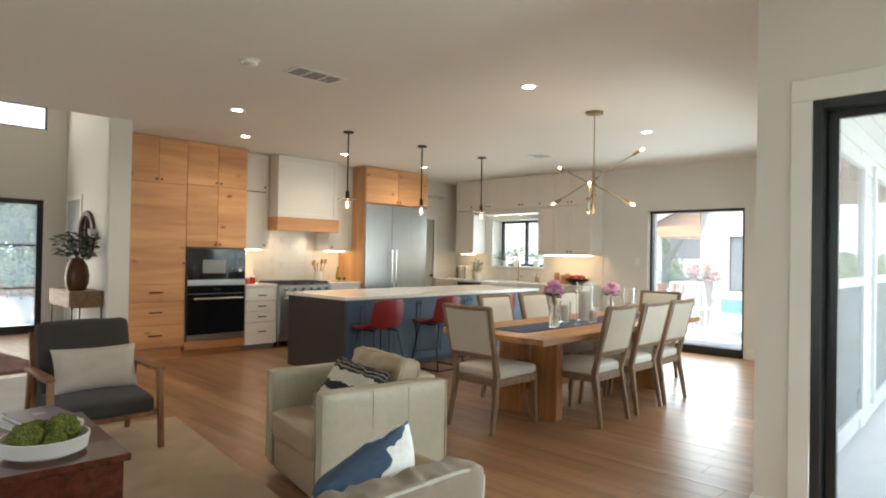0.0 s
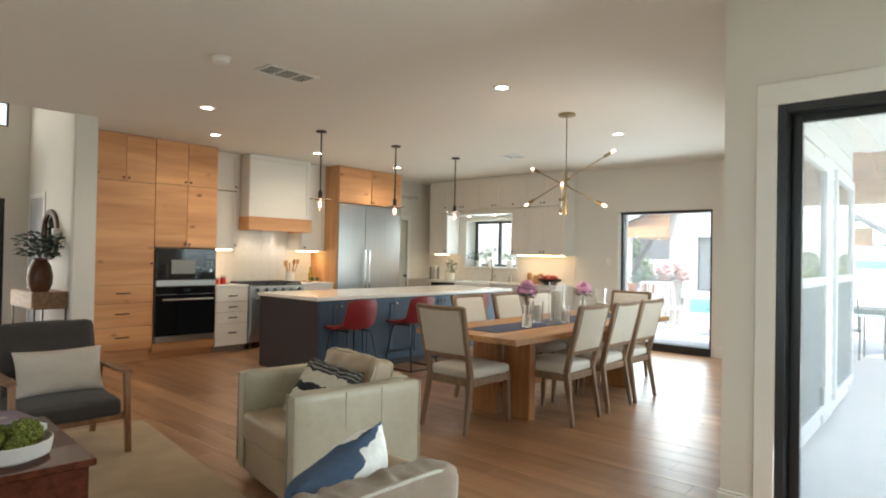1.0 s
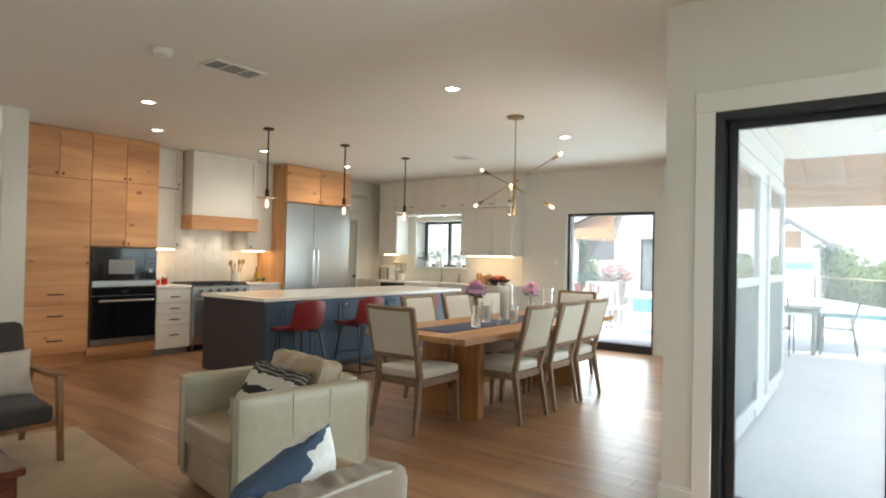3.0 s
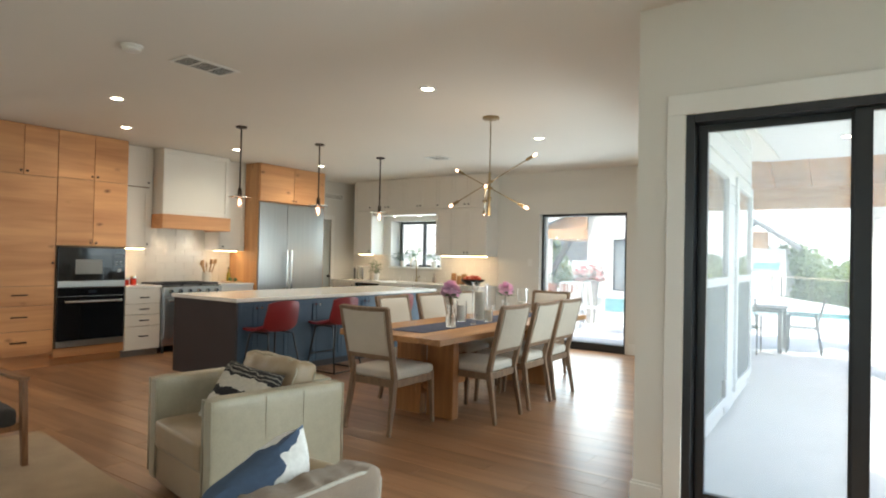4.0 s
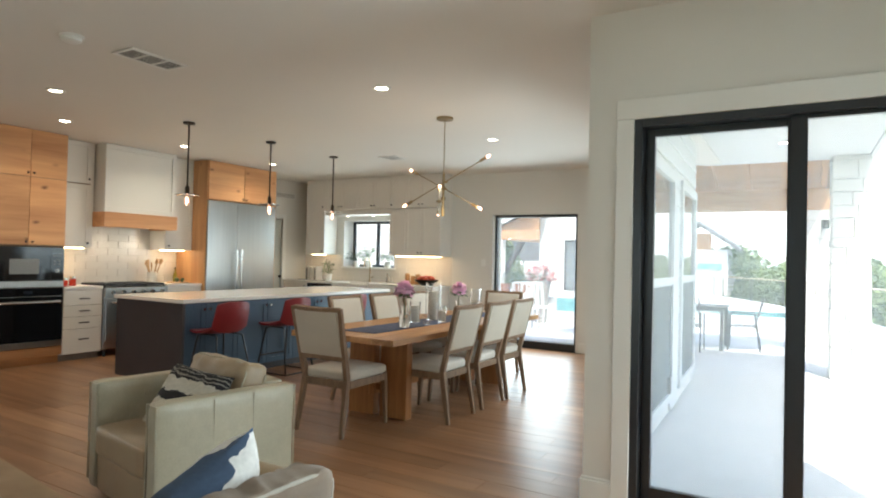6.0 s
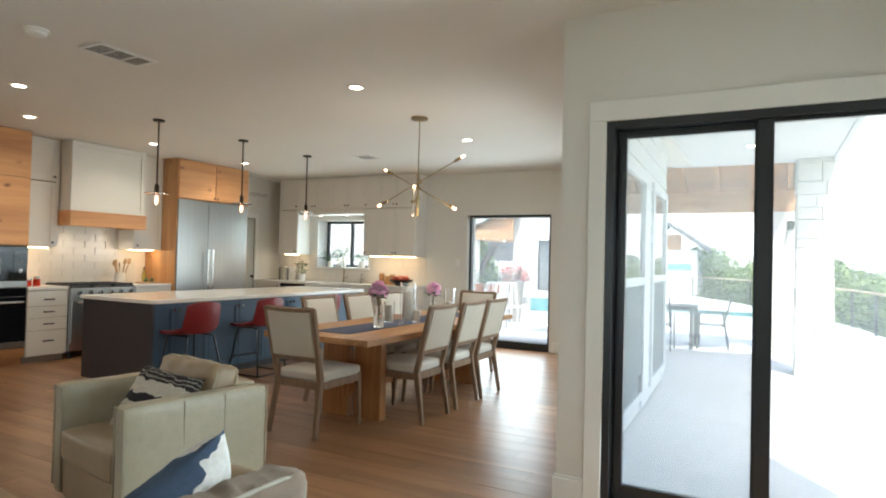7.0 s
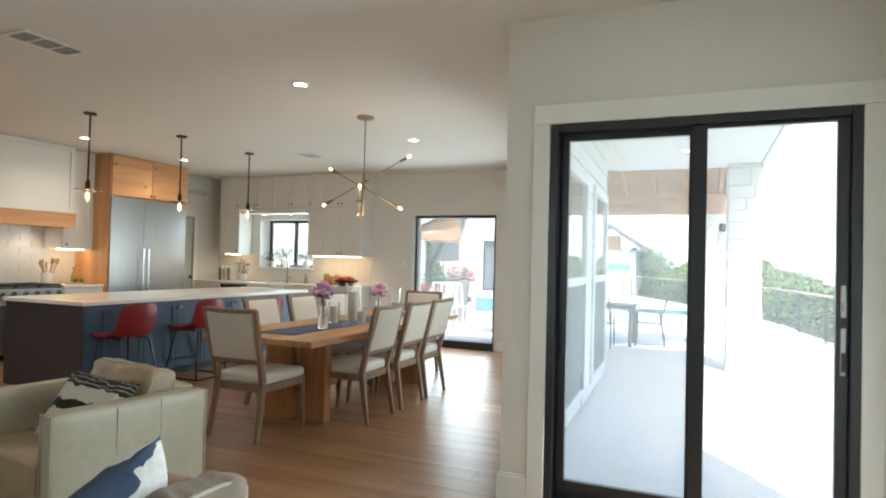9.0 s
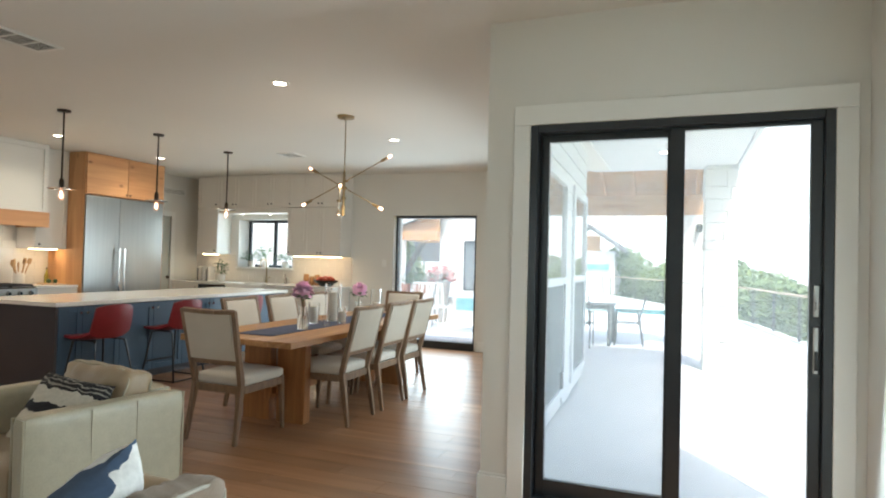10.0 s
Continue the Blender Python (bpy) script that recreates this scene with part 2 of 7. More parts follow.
    bp.inputs["Strength"].default_value, bp.inputs["Distance"].default_value = 0.12, 0.004
    L(mix.outputs[0], bp.inputs["Height"])
    L(bp.outputs[0], p.inputs["Normal"])
    return mat


def glass(name, tint=(1, 1, 1), rough=0.0):
    mat = bpy.data.materials.new(name)
    mat.use_nodes = True
    p = mat.node_tree.nodes["Principled BSDF"]
    p.inputs["Base Color"].default_value = (*tint, 1)
    p.inputs["Transmission Weight"].default_value = 1.0
    p.inputs["Roughness"].default_value = rough
    p.inputs["IOR"].default_value = 1.45
    return mat


def thin_pane(name, gloss=0.08, veil=0.0):
    """Window glass: mostly clear, with a weak mirror at its face and a milky veil that stands in for outdoor glare."""
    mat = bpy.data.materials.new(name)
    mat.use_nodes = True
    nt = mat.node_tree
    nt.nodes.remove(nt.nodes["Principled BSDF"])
    haze, m2 = nt.nodes.new("ShaderNodeBsdfTranslucent"), nt.nodes.new("ShaderNodeMixShader")
    haze.inputs["Color"].default_value = (0.86, 0.95, 0.95, 1)
    m2.inputs[0].default_value = veil
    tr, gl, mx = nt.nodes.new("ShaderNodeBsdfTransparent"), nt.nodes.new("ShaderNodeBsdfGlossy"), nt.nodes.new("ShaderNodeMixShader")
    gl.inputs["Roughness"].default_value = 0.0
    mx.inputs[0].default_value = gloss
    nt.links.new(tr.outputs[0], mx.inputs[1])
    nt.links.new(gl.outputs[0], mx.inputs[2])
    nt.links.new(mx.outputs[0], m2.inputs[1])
    nt.links.new(haze.outputs[0], m2.inputs[2])
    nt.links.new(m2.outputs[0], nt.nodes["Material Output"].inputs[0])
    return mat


def glow(name, colour, strength):
    mat = bpy.data.materials.new(name)
    mat.use_nodes = True
    p = mat.node_tree.nodes["Principled BSDF"]
    p.inputs["Base Color"].default_value = (*colour, 1)
    p.inputs["Emission Color"].default_value = (*colour, 1)
    p.inputs["Emission Strength"].default_value = strength
    return mat


PAINT = material("wall_paint", (0.72, 0.70, 0.65), 0.7, spots=((0.8, 0.02, (1, 1, 1)),), bump=0.06, bump_scale=140)
CEIL = material("ceiling_paint", (0.74, 0.71, 0.65), 0.8, spots=((0.6, 0.02, (1, 1, 1)),), bump=0.05, bump_scale=120)
TRIM = material("trim_paint", (0.78, 0.77, 0.73), 0.4, spots=((3, 0.015, (1, 1, 1)),))
CABWHITE = material("cabinet_paint", (0.74, 0.71, 0.66), 0.42, spots=((3, 0.02, (1, 1, 1)),))
ISLBLUE = material("island_paint", (0.050, 0.095, 0.155), 0.4, spots=((4, 0.05, (1, 1, 1)),))
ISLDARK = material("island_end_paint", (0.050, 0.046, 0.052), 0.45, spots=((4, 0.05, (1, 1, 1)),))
QUARTZ = material("quartz_top", (0.80, 0.78, 0.74), 0.16, spots=((9, 0.03, (1, 1, 1)), (60, 0.02, (1, 1, 1))))
BLACK = material("black_metal", (0.012, 0.012, 0.014), 0.35, 0.0, spots=((20, 0.1, (1, 1, 1)),))
FRAME = material("black_frame", (0.017, 0.020, 0.023), 0.3, 0.0, spots=((15, 0.1, (1, 1, 1)),))
BRONZE = material("dark_bronze", (0.055, 0.042, 0.032), 0.38, 0.9)
STEEL = material("brushed_steel", (0.40, 0.40, 0.385), 0.33, 1.0, spots=((40, 0.06, (1, 1, 0.02)),), rough_var=0.05)
CHROME = material("chrome", (0.75, 0.75, 0.74), 0.12, 1.0)
BRASS = material("aged_brass", (0.36, 0.28, 0.165), 0.38, 1.0, spots=((12, 0.1, (1, 1, 1)),))
OVENGLASS = material("oven_glass", (0.006, 0.006, 0.007), 0.06, spots=((5, 0.1, (1, 1, 1)),))
ALDER = wood("knotty_alder", (0.46, 0.205, 0.080), (0.75, 0.405, 0.185), "x", 0.42, 0.42, 0.95, 0.10, fine=0.16)
ALDERV = wood("knotty_alder_upright", (0.42, 0.20, 0.078), (0.64, 0.36, 0.165), "z", 0.7, 0.42, 0.6, 0.08, fine=0.18)
OAKFLOOR = wood("floor_plank_wood", (0.185, 0.084, 0.038), (0.40, 0.222, 0.120), "x", 0.5, 0.33, 0.28, 0.17, fine=0.16)
JOINT = material("floor_joint", (0.07, 0.045, 0.03), 0.8, spots=((8, 0.1, (1, 1, 1)),))
# the last value hazes the panes in place of glare from outside
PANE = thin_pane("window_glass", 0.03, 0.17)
FILAMENT = glow("filament_glow", (1.0, 0.60, 0.40), 2.6)
BULB = thin_pane("bulb_glass", 0.10)
nb = BULB.node_tree
em, ad_ = nb.nodes.new("ShaderNodeEmission"), nb.nodes.new("ShaderNodeAddShader")
em.inputs["Color"].default_value, em.inputs["Strength"].default_value = (1.0, 0.42, 0.22, 1), 0.10
ln_ = nb.nodes["Material Output"].inputs[0].links[0].from_socket
nb.links.new(ln_, ad_.inputs[0])
nb.links.new(em.outputs[0], ad_.inputs[1])
nb.links.new(ad_.outputs[0], nb.nodes["Material Output"].inputs[0])
DISC = glow("downlight_glow", (1.0, 0.86, 0.66), 8)
STRIP = glow("led_strip_glow", (1.0, 0.72, 0.40), 4)
CLEARGLASS = glass("clear_glass")

# ---- the large structure ----
ZC = 2.845          # flat ceiling
YB = 9.14           # back wall
XW = -8.58          # kitchen wall
YD = 3.50           # wall with the sliding door
XR = 0.86           # living room's side wall
XE = -11.80         # entry wall
YE = 2.885          # entry hall's north wall
ZE = 4.1            # entry hall's ceiling

whole("floor", merge(box((XE - 0.2, -4.2, -0.12), (XR + 0.2, YD + 0.10, -0.012)), prism(((XE - 0.2, YD + 0.10), (-1.04, YD + 0.10), (-1.19, 7.93), (-2.1, 7.93), (-2.1, YB + 0.2), (XE - 0.2, YB + 0.2)), -0.12, -0.012)), JOINT, "subfloor with dark joints under wood planks", "floor", "structure")
whole("wall_north", wall_x(XW - 0.15, -2.05, YB, 0.34, 0, ZC, ((-7.61, -6.42, 1.21, 2.085), (-4.437, -2.988, 0.0, 2.146))), PAINT, "warm white painted wall with window and glass door", "wall", "structure")
whole("wall_west", wall_y(2.605, YB, XW - 0.15, 0.15, 0, ZC, ((7.72, 8.47, 0.0, 2.09),)), PAINT, "warm white painted kitchen wall", "wall", "structure")
whole("wall_stub", box((-7.33, 2.185, 0), (-7.25, 2.40, ZC + 0.3)), PAINT, "white wall end beside the tall cabinets", "wall", "structure")
whole("wall_slider", wall_x(-1.086, XR + 0.15, YD, 0.17, 0, ZC, ((-0.823, 0.715, 0.0, 2.212),)), PAINT, "warm white wall with black sliding door", "wall", "structure")
SKEW = math.degrees(math.atan2(0.15, 4.26))
wde = wall_x(0, 4.26, 0, 0.10, 0, ZC, ((1.18, 2.28, 0.20, 2.19), (2.96, 4.06, 0.20, 2.19)))
bmesh.ops.transform(wde, matrix=pose(-0.99, YD + 0.17, 0, 0, 0, 90 + SKEW), verts=wde.verts)
whole("wall_dining_east", wde, PAINT, "wall with tall windows between dining room and patio", "wall", "structure")
whole("wall_dining_jog", merge(box((-2.20, 7.83, 0), (-1.25, 7.93, ZC)), box((-2.20, 7.93, 0), (-2.05, YB, ZC))), PAINT, "wall at the dining room's corner", "wall", "structure")
whole("wall_east", box((XR, -4.2, 0), (XR + 0.15, YD, ZC)), PAINT, "warm white living room wall", "wall", "structure")
# unseen wall; its wide opening is added to let fill light in
whole("wall_south", wall_x(XE, XR + 0.15, -4.35, 0.15, 0, ZE, ((-6.4, -0.6, 0.25, 2.4),)), PAINT, "warm white wall behind the living room with an added opening for fill light", "wall", "structure")
ew = merge(wall_y(-4.2, YE, XE - 0.2, 0.2, 0, 3.2, ((0.40, 2.56, 0.0, 2.20),)), wall_y(-4.2, YE, XE - 0.2, 0.2, 3.2, ZE, ((-0.2, 2.585, 3.36, 3.76),)))
whole("wall_entry_west", ew, PAINT, "warm white entry wall with black glass door and clerestory", "wall", "structure")
whole("wall_entry_north", box((XE - 0.2, YE, 0), (XW - 0.15, YE + 0.12, ZE)), PAINT, "warm white entry hall wall", "wall", "structure")
whole("wall_entry_head", box((XW - 0.15, 2.605, ZC + 0.001), (XW, YE, ZE)), PAINT, "wall above the kitchen's edge", "wall", "structure")
whole("ceiling", merge(box((-7.285, -4.2, ZC), (XR + 0.15, 2.60, ZC + 0.15)), box((-7.90, 2.395, ZC), (-7.285, 2.60, ZC + 0.15)), box((XW - 0.15, 2.60, ZC), (-1.0, YB + 0.34, ZC + 0.15)), box((-1.0, 2.60, ZC), (XR + 0.15, YD + 0.17, ZC + 0.15))), CEIL, "flat white ceiling", "ceiling", "structure")
whole("wall_ceiling_drop", merge(box((-7.285, -4.2, ZC + 0.15), (-7.16, 2.72, ZE)), box((XW, 2.60, ZC + 0.15), (-7.285, 2.72, ZE))), PAINT, "white face above the ceiling's edge", "wall", "structure")
whole("ceiling_entry", box((XE - 0.2, -4.35, ZE), (-7.16, YE + 0.12, ZE + 0.15)), CEIL, "high white entry ceiling", "ceiling", "structure")


def edge_x(y):
    """The deck's edge: the house side is level, past it the slope falls."""
    return 5.0 if y < 10.5 else float(np.interp(y, (10.5, 13.4, 18.2, 22.8, 25.5, 31.2, 33.4), (3.6, 2.6, 2.0, 0.6, -0.5, -3.1, -4.6))) if y < 33.4 else -400.0


def ground_z(x, y):
    past = max(0.0, min(x - edge_x(y) - 0.4, 40.0)) if y < 33.4 else min(y - 33.8, 40.0) if x > -14 else 0.0
    return -0.145 - 6.0 * (1 - math.exp(-max(0.0, past) / 9.0))


gx = [-400, -150, -60, -30, -20, -15] + list(range(-14, 21)) + [24, 30, 45, 80, 150, 400]
gy = [-400, -150, -60, -20, 0, 8] + list(range(9, 46)) + [50, 60, 80, 150, 400]
gb = bmesh.new()
gv = [[gb.verts.new((x, y, ground_z(x, y))) for y in gy] for x in gx]
for i in range(len(gx) - 1):
    for j in range(len(gy) - 1):
        gb.faces.new((gv[i][j], gv[i + 1][j], gv[i + 1][j + 1], gv[i][j + 1]))
whole("ground", gb, material("ground_earth", (0.15, 0.16, 0.08), 0.9, spots=((0.05, 0.3, (1, 1, 1)), (2, 0.2, (1, 1, 1)))), "dry green ground falling away past the deck", "ground", "structure")

# ---- kitchen ----
def front_panel(w, h, style):
    if style == "slab":
        return box((0, -0.02, 0), (w, 0, h), 0.002)
    s = 0.06
    return merge(box((0, -0.02, 0), (s, 0, h), 0.0015), box((w - s, -0.02, 0), (w, 0, h), 0.0015), box((s, -0.02, 0), (w - s, 0, s), 0.0015),
                 box((s, -0.02, h - s), (w - s, 0, h), 0.0015), box((s - 0.002, -0.011, s - 0.002), (w - s + 0.002, -0.001, h - s + 0.002)))


def knob_bm(x, z):
    return merge(rod((x, 0, z), (x, -0.018, z), 0.005), rod((x, -0.016, z), (x, -0.028, z), 0.014, 0.012))


def pull_bm(x, z, ln):
    return merge(rod((x - ln * 0.38, 0, z), (x - ln * 0.38, -0.028, z), 0.005, seg=8), rod((x + ln * 0.38, 0, z), (x + ln * 0.38, -0.028, z), 0.005, seg=8), box((x - ln / 2, -0.036, z - 0.008), (x + ln / 2, -0.026, z + 0.008), 0.003))


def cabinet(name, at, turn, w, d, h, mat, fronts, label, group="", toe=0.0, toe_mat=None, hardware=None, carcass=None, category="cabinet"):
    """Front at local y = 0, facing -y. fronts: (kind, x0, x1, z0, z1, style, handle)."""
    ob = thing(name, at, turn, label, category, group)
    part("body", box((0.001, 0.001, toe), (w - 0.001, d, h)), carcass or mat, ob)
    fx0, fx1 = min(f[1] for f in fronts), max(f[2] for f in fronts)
    # dark plate paints the shade of the narrow gaps between fronts
    part("gap_shade", box((fx0 + 0.004, -0.0015, max(toe, min(f[3] for f in fronts)) + 0.004), (fx1 - 0.004, 0.0008, max(f[4] for f in fronts) - 0.004)), GAPSHADE, ob, "dark plate painted as shade between the fronts")
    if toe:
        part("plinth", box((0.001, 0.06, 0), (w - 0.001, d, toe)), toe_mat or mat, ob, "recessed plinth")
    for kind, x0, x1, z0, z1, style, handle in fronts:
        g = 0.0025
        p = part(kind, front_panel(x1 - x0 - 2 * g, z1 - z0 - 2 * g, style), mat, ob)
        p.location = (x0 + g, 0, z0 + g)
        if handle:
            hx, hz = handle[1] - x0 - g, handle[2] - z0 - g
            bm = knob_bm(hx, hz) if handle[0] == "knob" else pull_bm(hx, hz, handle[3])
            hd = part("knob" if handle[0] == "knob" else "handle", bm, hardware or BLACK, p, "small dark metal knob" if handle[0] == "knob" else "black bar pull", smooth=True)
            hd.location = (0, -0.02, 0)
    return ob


# shade tone for the gaps between cabinet fronts
GAPSHADE = material("door_gap_shade", (0.17, 0.105, 0.06), 0.7, spots=((10, 0.1, (1, 1, 1)),))
WEST = 90  # fronts face +x
FX = -7.96
alder = "knotty alder wood "
# pantry tower
cabinet("pantry_cabinet", (FX, 2.61, 0), WEST, 0.703, 0.60, ZC - 0.004, ALDER, [
    ("door", 0, 0.345, 2.255, 2.835, "slab", ("knob", 0.312, 2.30)), ("door", 0.345, 0.703, 2.255, 2.835, "slab", ("knob", 0.378, 2.30)),
    ("door", 0, 0.703, 0.968, 2.255, "slab", ("knob", 0.67, 1.24)),
    ("drawer", 0, 0.703, 0.740, 0.968, "slab", ("pull", 0.33, 0.868, 0.17)), ("drawer", 0, 0.703, 0.450, 0.740, "slab", ("pull", 0.33, 0.615, 0.17)), ("drawer", 0, 0.703, 0.170, 0.450, "slab", ("pull", 0.33, 0.325, 0.17))],
    alder + "pantry tower with slab doors and drawers", toe=0.15, toe_mat=ALDER, hardware=BRONZE)
# oven tower
cabinet("oven_cabinet", (FX, 3.315, 0), WEST, 0.84, 0.60, ZC - 0.004, ALDER, [
    ("door", 0, 0.42, 2.27, 2.835, "slab", ("knob", 0.387, 2.315)), ("door", 0.42, 0.84, 2.27, 2.835, "slab", ("knob", 0.453, 2.315)),
    ("door", 0, 0.42, 1.45, 2.27, "slab", ("knob", 0.387, 1.49)), ("door", 0.42, 0.84, 1.45, 2.27, "slab", ("knob", 0.453, 1.49)),
    ("panel", 0, 0.84, 0.10, 0.215, "slab", None)],
    alder + "tower holding two built-in ovens", toe=0.10, toe_mat=ALDER, hardware=BRONZE)


KEYGREY = material("grey_keys", (0.22, 0.22, 0.22), 0.4)


def built_in_oven(name, at, w, z0, z1, label, low=False):
    ob = thing(name, at, WEST, label, "oven")
    h = z1 - z0
    part("body", box((0, 0.0, 0), (w, 0.5, h)), STEEL, ob)
    ob.location.z = z0
    if low:
        part("control_panel", box((0, -0.028, h - 0.10), (w, -0.001, h), 0.003), OVENGLASS, ob, "black glass control strip")
        part("display", box((w / 2 - 0.05, -0.031, h - 0.07), (w / 2 + 0.05, -0.0275, h - 0.03), 0.001), material("oven_display", (0.02, 0.025, 0.035), 0.1, spots=((40, 0.3, (1, 1, 1)),)), ob)
        dr = part("oven_door", box((0, -0.032, 0.075), (w, -0.001, h - 0.104), 0.003), OVENGLASS, ob, "black glass oven door")
        part("handle", merge(rod((0.06, -0.085, h - 0.165), (w - 0.06, -0.085, h - 0.165), 0.015, seg=16), rod((0.10, -0.03, h - 0.165), (0.10, -0.085, h - 0.165), 0.009), rod((w - 0.10, -0.03, h - 0.165), (w - 0.10, -0.085, h - 0.165), 0.009)), CHROME, dr, "bright steel bar handle", smooth=True)
        part("trim", box((0, -0.030, 0), (w, -0.001, 0.071), 0.003), STEEL, ob, "brushed steel lower trim")
    else:
        dr = part("oven_door", box((0, -0.03, 0.075), (w * 0.80, -0.001, h), 0.003), OVENGLASS, ob, "black glass microwave door")
        part("window", box((w * 0.24, -0.033, 0.16), (w * 0.64, -0.0295, 0.34), 0.001), material("microwave_window", (0.20, 0.20, 0.19), 0.25, spots=((60, 0.15, (1, 1, 1)),)), dr, "grey mesh window")
        pn = part("control_panel", box((w * 0.80 + 0.003, -0.03, 0.075), (w, -0.001, h), 0.003), OVENGLASS, ob, "black glass control panel")
        part("display", box((w * 0.83, -0.0325, 0.36), (w * 0.97, -0.0295, 0.41), 0.001), material("clock_display", (0.05, 0.055, 0.06), 0.12), pn)
        part("dial", merge(rod((w * 0.90, -0.03, 0.20), (w * 0.90, -0.036, 0.20), 0.026), rod((w * 0.90, -0.036, 0.20), (w * 0.90, -0.05, 0.20), 0.018, 0.016)), STEEL, pn, smooth=True)
        for k in range(4):
            part("key", box((w * 0.84 + (k % 2) * 0.055, -0.0325, 0.27 + (k // 2) * 0.035), (w * 0.84 + (k % 2) * 0.055 + 0.03, -0.0295, 0.285 + (k // 2) * 0.035), 0.001), KEYGREY, pn)
        part("trim", box((0, -0.032, 0), (w, -0.001, 0.071), 0.003), STEEL, ob, "brushed steel trim")
    return ob


built_in_oven("microwave_oven", (FX + 0.022, 3.335, 0), 0.80, 0.945, 1.43, "black glass built-in microwave with steel trim")
built_in_oven("wall_oven", (FX + 0.022, 3.335, 0), 0.80, 0.222, 0.935, "black glass wall oven with steel bar handle", True)

# painted base units and worktop
KICK = material("grey_plinth", (0.30, 0.27, 0.24), 0.6, spots=((6, 0.05, (1, 1, 1)),))
cabinet("drawer_cabinet", (FX, 4.162, 0), WEST, 0.49, 0.60, 0.90, CABWHITE, [
    ("drawer", 0, 0.49, 0.70, 0.895, "slab", ("pull", 0.245, 0.785, 0.13)), ("drawer", 0, 0.49, 0.555, 0.70, "slab", ("pull", 0.245, 0.63, 0.13)),
    ("drawer", 0, 0.49, 0.40, 0.555, "slab", ("pull", 0.245, 0.48, 0.13)), ("drawer", 0, 0.49, 0.09, 0.40, "slab", ("pull", 0.245, 0.27, 0.13))],
    "white drawer cabinet with four black pulls", toe=0.085, toe_mat=KICK)
cabinet("base_cabinet", (FX, 5.585, 0), WEST, 0.60, 0.60, 0.90, CABWHITE, [
    ("drawer", 0, 0.60, 0.70, 0.895, "slab", ("pull", 0.30, 0.80, 0.13)), ("door", 0, 0.60, 0.09, 0.70, "shaker", ("knob", 0.05, 0.64))],
    "white base cabinet beside the range", toe=0.085, toe_mat=KICK)
whole("worktop", box((XW + 0.002, 4.158, 0.902), (FX + 0.03, 4.655, 0.94), 0.003), QUARTZ, "white quartz worktop on the drawer cabinet", "worktop")
whole("worktop", box((XW + 0.002, 5.582, 0.902), (FX + 0.03, 6.186, 0.94), 0.003), QUARTZ, "white quartz worktop between range and fridge", "worktop")

# range
rg = thing("range_cooker", (FX + 0.035, 4.662, 0), WEST, "stainless steel range with black grates and knobs", "stove")
W = 0.914
part("body", box((0, 0, 0.10), (W, 0.62, 0.905), 0.004), STEEL, rg)
part("cooktop", box((0.005, 0.01, 0.905), (W - 0.005, 0.60, 0.925), 0.004), BLACK, rg, "black enamel cooktop")
part("control_panel", box((0, -0.035, 0.79), (W, -0.001, 0.915), 0.006), STEEL, rg)
dr = part("oven_door", box((0.01, -0.03, 0.20), (W - 0.01, -0.001, 0.77), 0.006), STEEL, rg)
part("window", box((0.16, -0.034, 0.32), (W - 0.16, -0.0295, 0.62), 0.002), OVENGLASS, dr, "dark oven window")
part("handle", merge(rod((0.05, -0.085, 0.725), (W - 0.05, -0.085, 0.725), 0.014), rod((0.09, -0.03, 0.725), (0.09, -0.085, 0.725), 0.009), rod((W - 0.09, -0.03, 0.725), (W - 0.09, -0.085, 0.725), 0.009)), CHROME, dr, smooth=True)
for k in range(6):
    x = 0.10 + k * (W - 0.2) / 5
    part("knob", merge(rod((x, -0.035, 0.855), (x, -0.045, 0.855), 0.028), rod((x, -0.045, 0.855), (x, -0.075, 0.855), 0.021, 0.018)), CHROME, rg, smooth=True)
for k in range(3):
    x0, x1 = 0.02 + k * 0.295, 0.02 + k * 0.295 + 0.285
    bars = [box((x0, 0.03, 0.935), (x0 + 0.014, 0.585, 0.962), 0.002), box((x1 - 0.014, 0.03, 0.935), (x1, 0.585, 0.962), 0.002)]
    bars += [box((x0, y, 0.94), (x1, y + 0.012, 0.962), 0.002) for y in (0.03, 0.165, 0.30, 0.435, 0.573)]
    bars += [box((x, y, 0.924), (x + 0.014, y + 0.014, 0.94)) for x in (x0, x1 - 0.014) for y in (0.03, 0.57)]
    part("grate", merge(*bars), BLACK, rg, "black cast iron grate")
for x in (0.05, W - 0.09):
    for y in (0.05, 0.55):
        part("foot", rod((x, y, 0.0), (x, y, 0.10), 0.02), BLACK, rg)

# uppers and hood
UX = -8.22
cabinet("upper_cabinet", (UX, 4.162, 1.44), WEST, 0.49, 0.355, ZC - 1.444, CABWHITE, [
    ("door", 0, 0.445, 0.0, 0.84, "shaker", ("knob", 0.405, 0.06)), ("door", 0, 0.445, 0.85, 1.40, "shaker", ("knob", 0.405, 0.91))], "white shaker upper cabinet beside the hood", "upper cabinets")
cabinet("upper_cabinet", (UX, 5.725, 1.44), WEST, 0.46, 0.355, ZC - 1.444, CABWHITE, [
    ("door", 0, 0.46, 0.0, 0.84, "shaker", ("knob", 0.05, 0.06)), ("door", 0, 0.46, 0.85, 1.40, "shaker", ("knob", 0.05, 0.91))], "white shaker upper cabinet beside the fridge", "upper cabinets")
hood = thing("range_hood", (-8.0, 4.665, 0), WEST, "white panelled range hood with wooden band", "range hood")
part("canopy", box((0, 0.002, 1.905), (1.055, 0.578, ZC - 0.004)), CABWHITE, hood)
